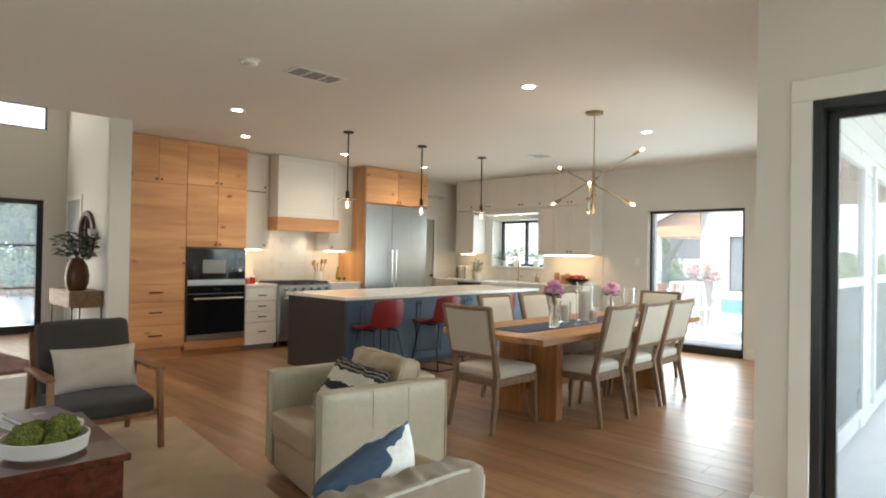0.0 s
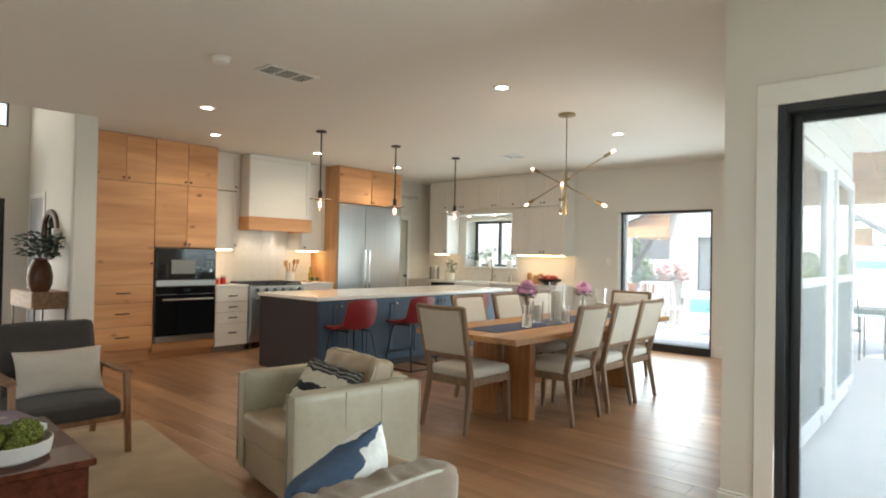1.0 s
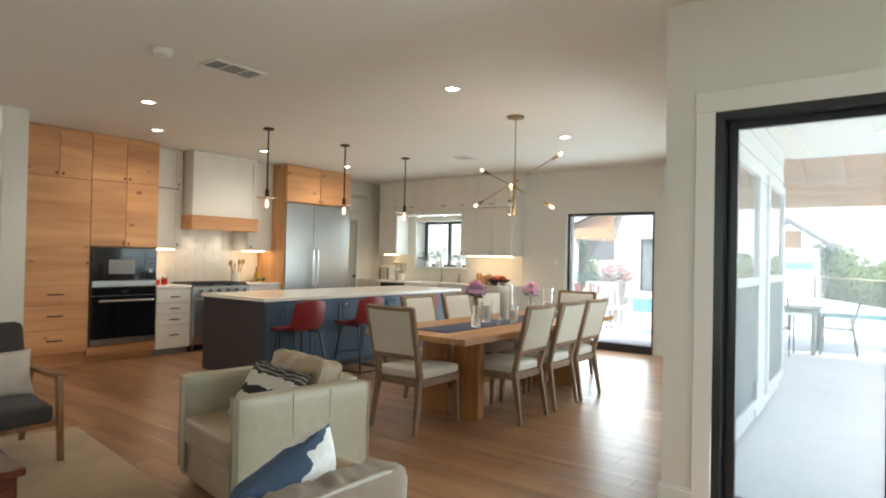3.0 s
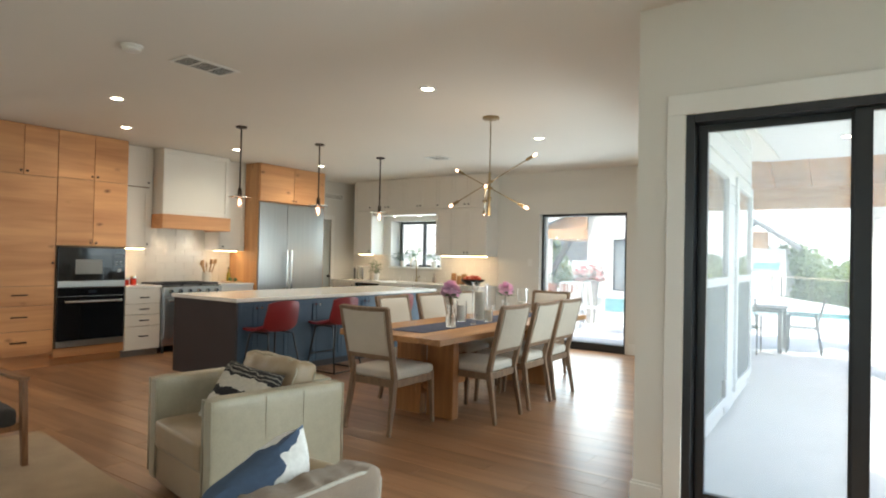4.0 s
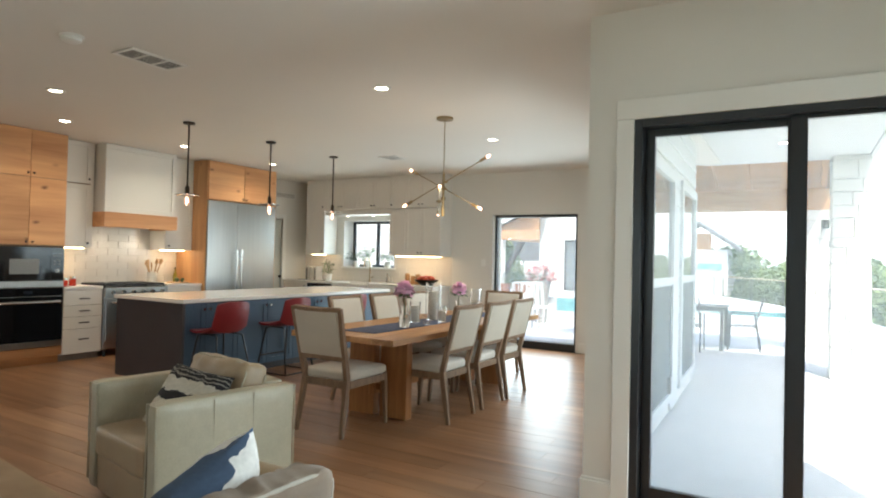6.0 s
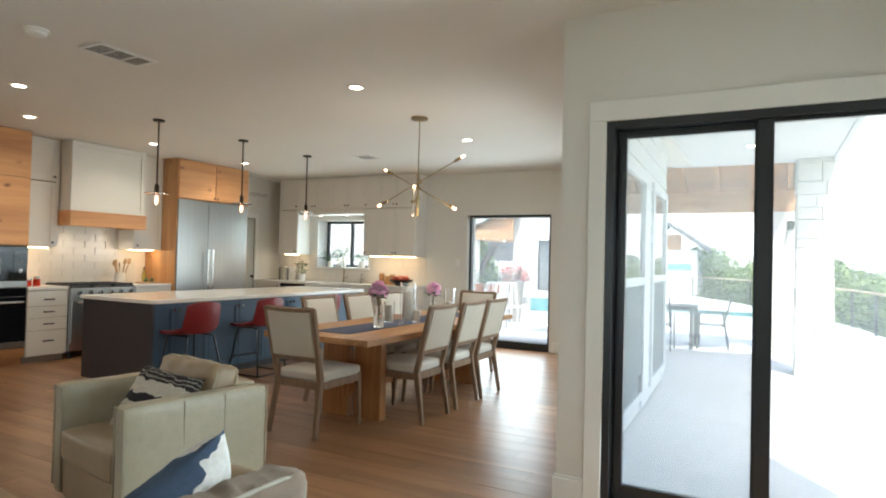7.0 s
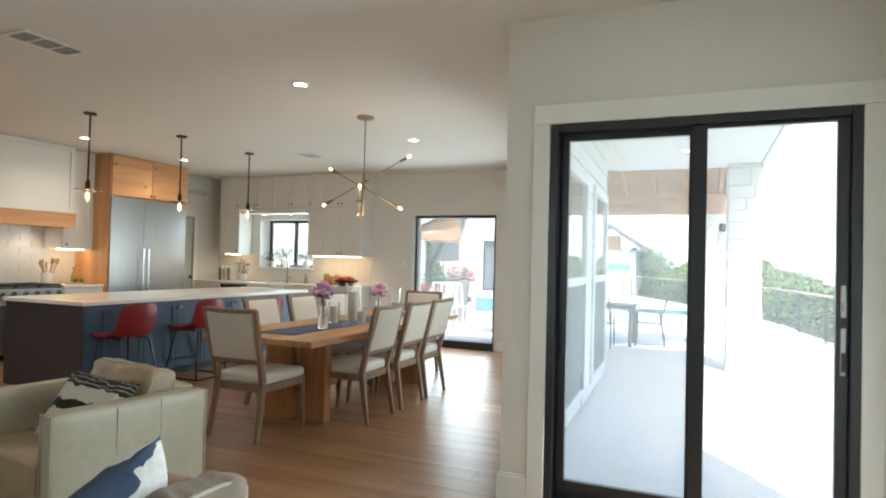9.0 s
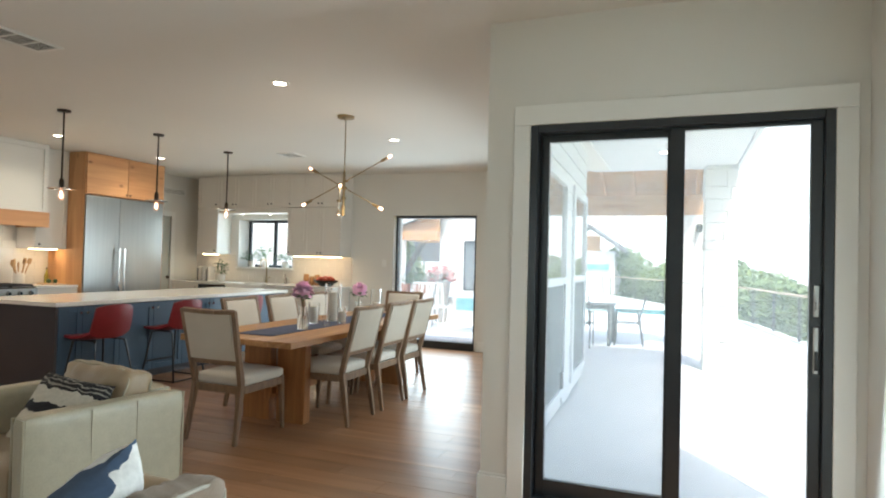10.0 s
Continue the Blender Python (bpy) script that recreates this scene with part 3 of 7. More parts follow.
for x0 in (0.0, 0.995):
    part("stile", box((x0, -0.02, 1.922), (x0 + 0.06, 0, 2.838), 0.002), CABWHITE, hood)
for z0 in (1.922, 2.778):
    part("rail", box((0.061, -0.02, z0), (0.994, 0, z0 + 0.06), 0.002), CABWHITE, hood)
part("panel", box((0.058, -0.004, 1.98), (0.997, 0.001, 2.78)), CABWHITE, hood)
for z0, z1 in ((1.982, 1.996), (2.764, 2.778)):
    part("moulding", box((0.060, -0.013, z0), (0.995, -0.0035, z1), 0.003), CABWHITE, hood)
part("band", merge(box((-0.02, -0.05, 1.725), (1.075, -0.012, 1.925), 0.004), box((-0.02, -0.012, 1.725), (0.02, 0.57, 1.925), 0.003), box((1.035, -0.012, 1.725), (1.075, 0.57, 1.925), 0.003), box((0.02, -0.012, 1.80), (1.035, 0.57, 1.82))), ALDER, hood, "knotty alder band")
part("liner", box((0.10, 0.06, 1.77), (0.95, 0.50, 1.80), 0.004), STEEL, hood, "steel filter panel")
for x in (0.28, 0.77):
    part("hood_light", rod((x, 0.36, 1.764), (x, 0.36, 1.7705), 0.035, seg=20), DISC, hood, "small round light in the hood")
    lamp("hood_beam", "SPOT", 2.8, pose(-8.0 - 0.36, 4.665 + x, 1.755), (1.0, 0.82, 0.65), radius=0.03, spot=radians(130))

# fridge in its wooden housing
cabinet("fridge_housing", (-7.885, 6.19, 0), WEST, 1.425, 0.69, ZC - 0.004, ALDER, [
    ("door", 0.015, 0.712, 2.245, 2.835, "slab", ("knob", 0.68, 2.285)), ("door", 0.712, 1.41, 2.245, 2.835, "slab", ("knob", 0.744, 2.285))],
    "knotty alder housing over and round the fridge", hardware=BRONZE)
for o in [o for o in scene.objects if o.parent and o.parent.name.startswith("fridge_housing") and o.name.startswith("body")]:
    bpy.data.objects.remove(o)
hs = bpy.data.objects["fridge_housing"]
part("side_panel", box((0, 0, 0), (0.014, 0.69, ZC - 0.004), 0.001), ALDERV, hs)
part("side_panel", box((1.411, 0, 0), (1.425, 0.69, ZC - 0.004), 0.001), ALDERV, hs)
part("top_box", box((0.0145, 0.002, 2.238), (1.4105, 0.69, ZC - 0.004)), ALDER, hs)
fr = thing("refrigerator", (-7.90, 6.208, 0), WEST, "stainless steel column fridge with two bar handles", "refrigerator")
part("body", box((0, 0.02, 0.0), (1.388, 0.66, 2.232)), BLACK, fr)
for x0, x1, hx in ((0.003, 0.568, 0.525), (0.574, 1.385, 0.617)):
    dr = part("door", box((x0, -0.03, 0.09), (x1, 0.018, 2.225), 0.004, 2), STEEL, fr, "brushed steel door")
    part("handle", merge(rod((hx, -0.10, 0.78), (hx, -0.10, 1.47), 0.016, seg=16), rod((hx, -0.03, 0.84), (hx, -0.10, 0.84), 0.010), rod((hx, -0.03, 1.41), (hx, -0.10, 1.41), 0.010)), CHROME, dr, "steel bar handle", smooth=True)
part("grille", box((0.003, -0.01, 0.01), (1.385, 0.018, 0.085), 0.003), STEEL, fr, "steel toe grille")

# passage past the fridge, vent above it
whole("passage_wall", merge(box((-10.3, 7.0, 0), (-10.2, 9.2, 2.5)), box((-10.2, 7.0, 2.4), (XW - 0.15, 9.2, 2.5)), box((-10.2, 7.0, 0), (XW - 0.15, 7.1, 2.4)), box((-10.2, 9.1, 0), (XW - 0.15, 9.2, 2.4))), PAINT, "dim passage behind the kitchen", "wall", "structure")
whole("door_1_casing", merge(box((XW - 0.16, 8.47, 0), (XW + 0.018, 8.56, 2.18), 0.003), box((XW - 0.16, 7.63, 2.09), (XW + 0.018, 8.47, 2.18), 0.003), box((XW - 0.16, 7.63, 0), (XW + 0.018, 7.72, 2.09), 0.003)), TRIM, "white door casing", "door casing", "structure")
# closed panel coloured like the dim opening it replaces
dl = thing("passage_panel", (XW - 0.025, 8.455, 0), 0, "grey-green panel that stands in for the dim open passage beside the fridge", "door", kind="structure")
part("leaf", box((-0.02, -0.725, 0.01), (0.02, 0.005, 2.08), 0.002), material("dim_passage_tone", (0.46, 0.46, 0.40), 0.5, spots=((3, 0.03, (1, 1, 1)),)), dl)
part("door_handle", merge(rod((0.02, -0.06, 1.0), (0.055, -0.06, 1.0), 0.009), rod((0.05, -0.06, 1.0), (0.08, -0.06, 1.0), 0.024, 0.028)), BRONZE, dl, "dark round knob", smooth=True)
vt = thing("wall_vent", (XW + 0.001, 8.27, 2.49), WEST, "white slatted air vent in the wall", "vent")
part("frame", merge(box((0, -0.012, 0), (0.52, 0, 0.018), 0.002), box((0, -0.012, 0.10), (0.52, 0, 0.118), 0.002), box((0, -0.012, 0.018), (0.018, 0, 0.10), 0.002), box((0.502, -0.012, 0.018), (0.52, 0, 0.10), 0.002)), TRIM, vt)
part("backing", box((0.018, -0.003, 0.018), (0.502, 0, 0.10)), KICK, vt)
for k in range(5):
    part("slat", box((0.018, -0.010, 0.024 + k * 0.016), (0.502, -0.004, 0.032 + k * 0.016)), TRIM, vt)

# back wall: uppers
BY = 8.79
def back_upper(x0, x1, z0, z1, doors, label):
    return cabinet("upper_cabinet", (x0, BY, z0), 0, x1 - x0, YB - BY - 0.001, z1 - z0, CABWHITE, [("door", a - x0, b - x0, 0.0, z1 - z0 - 0.004, "shaker", ("knob", k - x0, 0.06)) for a, b, k in doors], label, "upper cabinets")


back_upper(-8.25, -7.79, 2.268, ZC - 0.004, [(-8.25, -7.79, -7.83)], "white shaker wall cabinet at ceiling height")
back_upper(-7.79, -7.03, 2.268, ZC - 0.004, [(-7.79, -7.41, -7.445), (-7.41, -7.03, -7.375)], "white shaker wall cabinet at ceiling height")
back_upper(-7.03, -6.28, 2.268, ZC - 0.004, [(-7.03, -6.655, -6.69), (-6.655, -6.28, -6.62)], "white shaker wall cabinet at ceiling height")
back_upper(-6.28, -5.95, 2.268, ZC - 0.004, [(-6.28, -5.95, -6.24)], "white shaker wall cabinet at ceiling height")
back_upper(-5.95, -5.23, 2.268, ZC - 0.004, [(-5.95, -5.63, -5.665), (-5.63, -5.23, -5.595)], "white shaker wall cabinet at ceiling height")
back_upper(-8.25, -7.79, 1.435, 2.262, [(-8.25, -7.79, -7.83)], "white shaker wall cabinet beside the window")
back_upper(-6.28, -5.95, 1.435, 2.262, [(-6.28, -5.95, -6.24)], "white shaker wall cabinet beside the window")
back_upper(-5.95, -5.23, 1.435, 2.262, [(-5.95, -5.63, -5.665), (-5.63, -5.23, -5.595)], "white two-door shaker wall cabinet")
whole("valance", box((-7.788, BY + 0.004, 2.175), (-6.282, YB - 0.001, 2.266), 0.002), CABWHITE, "white boxed valance over the window", "valance")
for x in (-7.40, -6.80):
    ob = thing("puck_light", (x, 8.97, 2.174), 0, "small round light under the valance", "light", "puck lights")
    part("ring", rod((0, 0, -0.012), (0, 0, 0), 0.035), TRIM, ob, smooth=True)
    part("lens", rod((0, 0, -0.014), (0, 0, -0.011), 0.026), DISC, ob, "glowing lens", smooth=True)

# strips of light under the uppers
def led(name, lo, hi, at, size, turn):
    ob = whole(name, box(lo, hi, 0.002), STRIP, "warm glowing light strip under the cabinets", "light strip", group="light strips")
    lamp("strip_light", "AREA", size * 0.85, pose(*at, 0, 0, turn), (1.0, 0.78, 0.54), size=size, size_y=0.03)
    return ob


led("light_strip", (-8.36, 4.18, 1.424), (-8.33, 4.60, 1.438), (-8.345, 4.39, 1.42), 0.40, 90)
led("light_strip", (-8.36, 5.75, 1.424), (-8.33, 6.15, 1.438), (-8.345, 5.95, 1.42), 0.40, 90)
led("light_strip", (-8.18, 8.86, 1.420), (-7.84, 8.89, 1.433), (-8.0, 8.875, 1.415), 0.34, 0)
led("light_strip", (-6.20, 8.86, 1.420), (-5.27, 8.89, 1.433), (-5.73, 8.875, 1.415), 0.9, 0)

# back wall: base units, worktop, sink
def back_base(x0, x1, fronts, label, mat=None):
    return cabinet("base_cabinet", (x0, 8.53, 0), 0, x1 - x0, 0.60, 0.90, mat or CABWHITE, fronts, label, "sink wall cabinets", toe=0.09, toe_mat=KICK)


xs = [-8.55, -7.95, -7.36, -6.52, -5.90, -5.24]
back_base(xs[0], xs[1], [("door", 0, 0.60, 0.10, 0.895, "shaker", ("knob", 0.55, 0.84))], "white shaker base cabinet")
dw = cabinet("dishwasher", (xs[1], 8.53, 0), 0, 0.59, 0.60, 0.90, STEEL, [("door", 0.003, 0.587, 0.10, 0.78, "slab", ("pull", 0.295, 0.72, 0.45))], "steel dishwasher with black control strip", toe=0.09, toe_mat=BLACK, category="dishwasher")
part("control_panel", box((0.003, -0.022, 0.785), (0.587, 0, 0.895), 0.003), OVENGLASS, dw, "black control strip")
back_base(xs[2], xs[3], [("door", 0, 0.42, 0.10, 0.66, "shaker", ("knob", 0.38, 0.61)), ("door", 0.42, 0.84, 0.10, 0.66, "shaker", ("knob", 0.46, 0.61))], "white shaker sink cabinet")
back_base(xs[3], xs[4], [("drawer", 0, 0.62, 0.66, 0.895, "slab", ("pull", 0.31, 0.78, 0.14)), ("door", 0, 0.62, 0.10, 0.66, "shaker", ("knob", 0.57, 0.61))], "white shaker base cabinet")
back_base(xs[4], xs[5], [("drawer", 0, 0.66, 0.66, 0.895, "slab", ("pull", 0.33, 0.78, 0.14)), ("door", 0, 0.66, 0.10, 0.66, "shaker", ("knob", 0.05, 0.61))], "white shaker base cabinet")
whole("worktop", merge(box((XW + 0.002, 8.50, 0.902), (-7.34, YB - 0.002, 0.94), 0.003), box((-6.54, 8.50, 0.902), (-5.20, YB - 0.002, 0.94), 0.003), box((-7.34, 8.98, 0.902), (-6.54, YB - 0.002, 0.94), 0.002)), QUARTZ, "white quartz worktop along the window wall", "worktop")
sink = thing("farmhouse_sink", (-6.94, 8.49, 0.67), 0, "white farmhouse apron sink under the window", "sink")
part("apron", box((-0.398, 0, 0), (0.398, 0.05, 0.262), 0.012, 2), TRIM, sink)
part("basin", merge(box((-0.398, 0.05, 0.235), (-0.35, 0.49, 0.262), 0.004), box((0.35, 0.05, 0.235), (0.398, 0.49, 0.262), 0.004), box((-0.35, 0.45, 0.235), (0.35, 0.488, 0.262), 0.004), box((-0.39, 0.05, 0.0), (0.39, 0.48, 0.02))), TRIM, sink)
tap = thing("kitchen_faucet", (-6.90, 9.05, 0.94), 0, "brass gooseneck kitchen faucet", "faucet")
part("base", rod((0, 0, 0), (0, 0, 0.05), 0.026, 0.02), BRASS, tap, smooth=True)
part("spout", tube([(0, 0, 0.05), (0, 0, 0.34)] + [(0, -0.09 + 0.09 * math.cos(a), 0.34 + 0.09 * math.sin(a)) for a in [math.pi * k / 8 for k in range(1, 9)]] + [(0, -0.18, 0.27)], 0.012, 10), BRASS, tap, smooth=True)
part("lever", merge(rod((0, 0, 0.07), (0.06, -0.01, 0.09), 0.007), rod((0.055, -0.01, 0.088), (0.10, -0.02, 0.11), 0.009)), BRASS, tap, smooth=True)
soap = thing("soap_dispenser", (-6.47, 9.02, 0.94), 0, "grey soap bottle with pump", "soap dispenser")
part("bottle", lathe([(0, 0), (0.03, 0), (0.033, 0.02), (0.033, 0.09), (0.015, 0.115), (0.012, 0.125), (0, 0.125)]), KICK, soap, smooth=True)
part("pump", merge(rod((0, 0, 0.125), (0, 0, 0.16), 0.006), rod((0, 0.008, 0.16), (0, -0.045, 0.157), 0.006)), BRONZE, soap, smooth=True)

# kitchen window
wf = thing("window_1", (0, 0, 0), 0, "black framed sliding window over the sink", "window", kind="structure")
for nm, lo, hi in (("window_frame", (-7.609, 9.42, 1.212), (-7.565, 9.475, 2.083)), ("window_frame", (-6.465, 9.42, 1.212), (-6.421, 9.475, 2.083)), ("window_frame", (-7.565, 9.42, 1.212), (-6.465, 9.475, 1.252)), ("window_frame", (-7.565, 9.42, 2.04), (-6.465, 9.475, 2.083)), ("mullion", (-7.035, 9.41, 1.252), (-6.99, 9.475, 2.04))):
    part(nm, box(lo, hi, 0.003), FRAME, wf)
for x0, x1 in ((-7.565, -7.035), (-6.99, -6.465)):
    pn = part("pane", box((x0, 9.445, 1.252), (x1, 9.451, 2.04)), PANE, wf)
    pn.visible_shadow = False
part("window_sill", box((-7.64, 9.10, 1.185), (-6.39, 9.42, 1.211), 0.004), TRIM, wf, "white window sill")

# island
isl = thing("kitchen_island", (0, 0, 0), 0, "blue kitchen island with dark end panel", "kitchen island")
part("body", box((-6.72, 4.15, 0.09), (-5.60, 7.74, 0.868)), ISLBLUE, isl)
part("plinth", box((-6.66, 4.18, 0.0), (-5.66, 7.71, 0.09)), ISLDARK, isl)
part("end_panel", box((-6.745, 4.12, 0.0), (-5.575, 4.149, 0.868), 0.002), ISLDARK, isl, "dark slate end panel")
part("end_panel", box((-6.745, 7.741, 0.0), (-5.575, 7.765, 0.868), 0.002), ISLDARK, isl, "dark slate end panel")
part("corner_post", box((-5.60, 4.1495, 0.0), (-5.572, 4.19, 0.868), 0.002), ISLBLUE, isl)
for k in range(4):
    y0 = 4.19 + k * 0.887 - 0.22
    for j in range(2):
        a = y0 + j * 0.4435
        if a < 4.18:
            a = 4.19
        dr = part("door", front_panel(0.440 if a > 4.2 else 0.2205, 0.765, "shaker"), ISLBLUE, isl)
        dr.matrix_basis = pose(-5.599, a + 0.0015, 0.095, 0, 0, 90)
        part("knob", knob_bm((0.405 if a > 4.2 else 0.186) if j == 0 else 0.035, 0.70), CHROME, dr, "bright metal knob", smooth=True).location = (0, -0.02, 0)
dr = part("door", front_panel(0.218, 0.765, "shaker"), ISLBLUE, isl)
dr.matrix_basis = pose(-5.599, 7.5195, 0.095, 0, 0, 90)
whole("island_worktop", box((-6.763, 4.094, 0.870), (-5.535, 7.786, 0.911), 0.004, 2), QUARTZ, "polished white quartz island worktop", "worktop")

# runner rug by the range
RUGRED = material("red_rug_wool", (0.30, 0.09, 0.045), 0.95, spots=((9, 0.35, (1, 1, 1)), (40, 0.3, (1, 1, 1))), bump=0.5, bump_scale=300)
whole("kitchen_rug", box((-7.75, 4.72, 0.001), (-7.08, 6.6, 0.010), 0.003), RUGRED, "worn red patterned runner on the wood floor", "rug")


# things on the worktops
CERAMIC = material("white_ceramic", (0.72, 0.69, 0.64), 0.35, spots=((6, 0.04, (1, 1, 1)),))
UTENSIL = wood("utensil_wood", (0.33, 0.19, 0.09), (0.52, 0.33, 0.17), "z", 2.0, 0.55)
LEAF = material("leaf_green", (0.055, 0.105, 0.035), 0.5, spots=((14, 0.35, (1, 1, 1)),))
SOIL = material("potting_soil", (0.03, 0.02, 0.015), 0.95, spots=((40, 0.3, (1, 1, 1)),))
REDGLASS = material("red_jar", (0.45, 0.03, 0.015), 0.15, spots=((20, 0.2, (1, 1, 1)),))


def leaf_spray(n, r, h, size, seed, up=0.6, wide=0.26):
    """Many small bent leaves round a stem."""
    rnd = random.Random(seed)
    bm = bmesh.new()
    for _ in range(n):
        a, q = rnd.uniform(0, 6.283), rnd.uniform(0.1, 1)
        p = Vector((math.cos(a) * r * q, math.sin(a) * r * q, h * rnd.uniform(0.15, 1) * (1.15 - 0.35 * q)))
        d = Vector((math.cos(a), math.sin(a), rnd.uniform(-0.3, up))).normalized()
        s = d.cross(Vector((rnd.uniform(-0.4, 0.4), rnd.uniform(-0.4, 0.4), 1))).normalized()
        up_v = s.cross(d)
        L = size * rnd.uniform(0.6, 1.25)
        pts = [p] + [p + d * L * f + s * L * wide * g + up_v * L * k for f, g, k in ((0.30, 0.85, 0.05), (0.70, 0.9, 0.0), (1.0, 0.0, -0.15), (0.70, -0.9, 0.0), (0.30, -0.85, 0.05))]
        v = [bm.verts.new(c) for c in pts] + [bm.verts.new(p + d * L * 0.5 - up_v * 0.03 * L)]
        for k in range(6):
            bm.faces.new((v[k], v[(k + 1) % 6], v[6]))
    return bm


def stems(n, r, h, seed, t=0.003):
    rnd = random.Random(seed)
    out = []
    for _ in range(n):
        a, q = rnd.uniform(0, 6.283), rnd.uniform(0.3, 1)
        out.append(tube([(0, 0, 0), (math.cos(a) * r * q * 0.3, math.sin(a) * r * q * 0.3, h * 0.5), (math.cos(a) * r * q, math.sin(a) * r * q, h)], t, 5))
    return merge(*out)


def pot_plant(at, pot_r, pot_h, r, h, label, seed, leaf=0.075, n=90, mat=None):
    ob = thing("potted_plant", at, seed * 37, label, "plant")
    part("pot", lathe([(0, 0), (pot_r * 0.8, 0), (pot_r, pot_h), (pot_r * 0.88, pot_h), (pot_r * 0.86, pot_h * 0.85), (0, pot_h * 0.85)], 18), CERAMIC if mat is None else mat, ob, smooth=True)
    part("soil", rod((0, 0, pot_h * 0.80), (0, 0, pot_h * 0.88), pot_r * 0.85), SOIL, ob)
    st = part("stems", stems(7, r * 0.8, h * 0.8, seed), LEAF, ob, smooth=True)
    st.location.z = pot_h * 0.85
    lv = part("foliage", leaf_spray(n, r, h, leaf, seed), LEAF, ob)
    lv.location.z = pot_h * 0.85
    return ob


pot_plant((-7.40, 9.27, 1.212), 0.065, 0.11, 0.17, 0.20, "small trailing plant in a white pot on the sill", 1)
pot_plant((-7.10, 9.27, 1.212), 0.07, 0.11, 0.11, 0.30, "spiky plant in a white pot on the sill", 2, 0.10, 36)
pot_plant((-6.66, 9.27, 1.212), 0.07, 0.11, 0.15, 0.19, "green plant in a white pot on the sill", 3)
pot_plant((-7.62, 8.72, 0.94), 0.07, 0.13, 0.08, 0.26, "upright green plant in a white pot on the worktop", 4, 0.06, 120)

crock = thing("utensil_crock", (-8.40, 5.66, 0.94), 0, "white crock full of wooden spoons", "crock")
part("crock", lathe([(0, 0), (0.066, 0), (0.07, 0.01), (0.07, 0.165), (0.062, 0.165), (0.06, 0.02), (0, 0.02)], 20), CERAMIC, crock, smooth=True)
rnd = random.Random(5)
for k in range(7):
    a = k * 0.9
    tip = Vector((math.cos(a) * rnd.uniform(0.06, 0.13), math.sin(a) * rnd.uniform(0.06, 0.13), rnd.uniform(0.24, 0.31)))
    sp = rod((tip.x * 0.25, tip.y * 0.25, 0.03), tip, 0.006, 0.008, 8)
    hd = cushion((0.05, 0.018, 0.075), 0.9, n=5, wrinkle=0)
    bmesh.ops.transform(hd, matrix=Matrix.Translation(tip + Vector((0, 0, 0.02))) @ Euler((0, 0.3 * math.cos(a), a)).to_matrix().to_4x4(), verts=hd.verts)
    part("wooden_spoon", merge(sp, hd), UTENSIL, crock, smooth=True)
board = thing("cutting_board", (-8.25, 6.0, 0.94), 80, "pale board with green limes", "cutting board")
part("board", box((-0.13, -0.09, 0), (0.13, 0.09, 0.018), 0.006, 2), UTENSIL, board)
for k, (x, y) in enumerate(((-0.05, 0.01), (0.02, -0.03), (0.06, 0.03))):
    lm_ = cushion((0.055, 0.055, 0.06), 1.0, n=6, wrinkle=0.002)
    whole("lime", lm_, LEAF, "green lime on the cutting board", "fruit", group="limes", smooth=True).location = (-8.25 + x, 6.0 + y, 0.988)
bot = thing("oil_bottle", (-8.44, 6.08, 0.94), 0, "slim glass oil bottle with dark stopper", "bottle")
part("bottle", lathe([(0, 0), (0.028, 0), (0.03, 0.01), (0.03, 0.12), (0.012, 0.16), (0.011, 0.21), (0, 0.21)], 16), material("olive_oil", (0.30, 0.24, 0.04), 0.1, spots=((5, 0.1, (1, 1, 1)),)), bot, smooth=True)
part("stopper", rod((0, 0, 0.21), (0, 0, 0.235), 0.011), BLACK, bot, smooth=True)
for k, (x, y, hh) in enumerate(((-8.15, 4.27, 0.10), (-8.20, 4.40, 0.12))):
    jar = thing("spice_jar", (x, y, 0.94), 0, "small red jar with clear lid on the worktop", "jar", "red jars")
    part("jar", lathe([(0, 0), (0.04, 0), (0.042, 0.01), (0.042, hh * 0.7), (0.036, hh * 0.75), (0, hh * 0.75)], 16), REDGLASS, jar, smooth=True)
    part("lid", lathe([(0.038, hh * 0.75), (0.038, hh), (0, hh)], 16), CHROME, jar, smooth=True)

# counter under the right-hand uppers: jars, fruit bowl; books to the left
AMBER = material("jar_contents", (0.34, 0.17, 0.07), 0.4, spots=((50, 0.4, (1, 1, 1)),))
for k, (x, hh) in enumerate(((-6.02, 0.19), (-5.90, 0.15), (-5.80, 0.18), (-5.68, 0.14))):
    jar = thing("storage_jar", (x, 8.99, 0.94), 0, "glass jar of brown dry goods", "jar", "storage jars")
    part("jar", lathe([(0, 0), (0.045, 0), (0.048, 0.01), (0.048, hh - 0.03), (0.04, hh - 0.02), (0, hh - 0.02)], 18), AMBER, jar, smooth=True)
    part("lid", lathe([(0.046, hh - 0.02), (0.046, hh), (0, hh)], 18), UTENSIL, jar, smooth=True)
fb = thing("fruit_bowl", (-5.50, 8.80, 0.94), 0, "dark wide bowl heaped with red fruit", "bowl")
part("bowl", lathe([(0, 0), (0.08, 0), (0.19, 0.07), (0.21, 0.10), (0.20, 0.10), (0.17, 0.07), (0.07, 0.02), (0, 0.02)], 24), BRONZE, fb, smooth=True)
rnd = random.Random(8)
TOMATO = material("red_fruit", (0.42, 0.055, 0.025), 0.3, spots=((12, 0.3, (1, 1, 1)),))
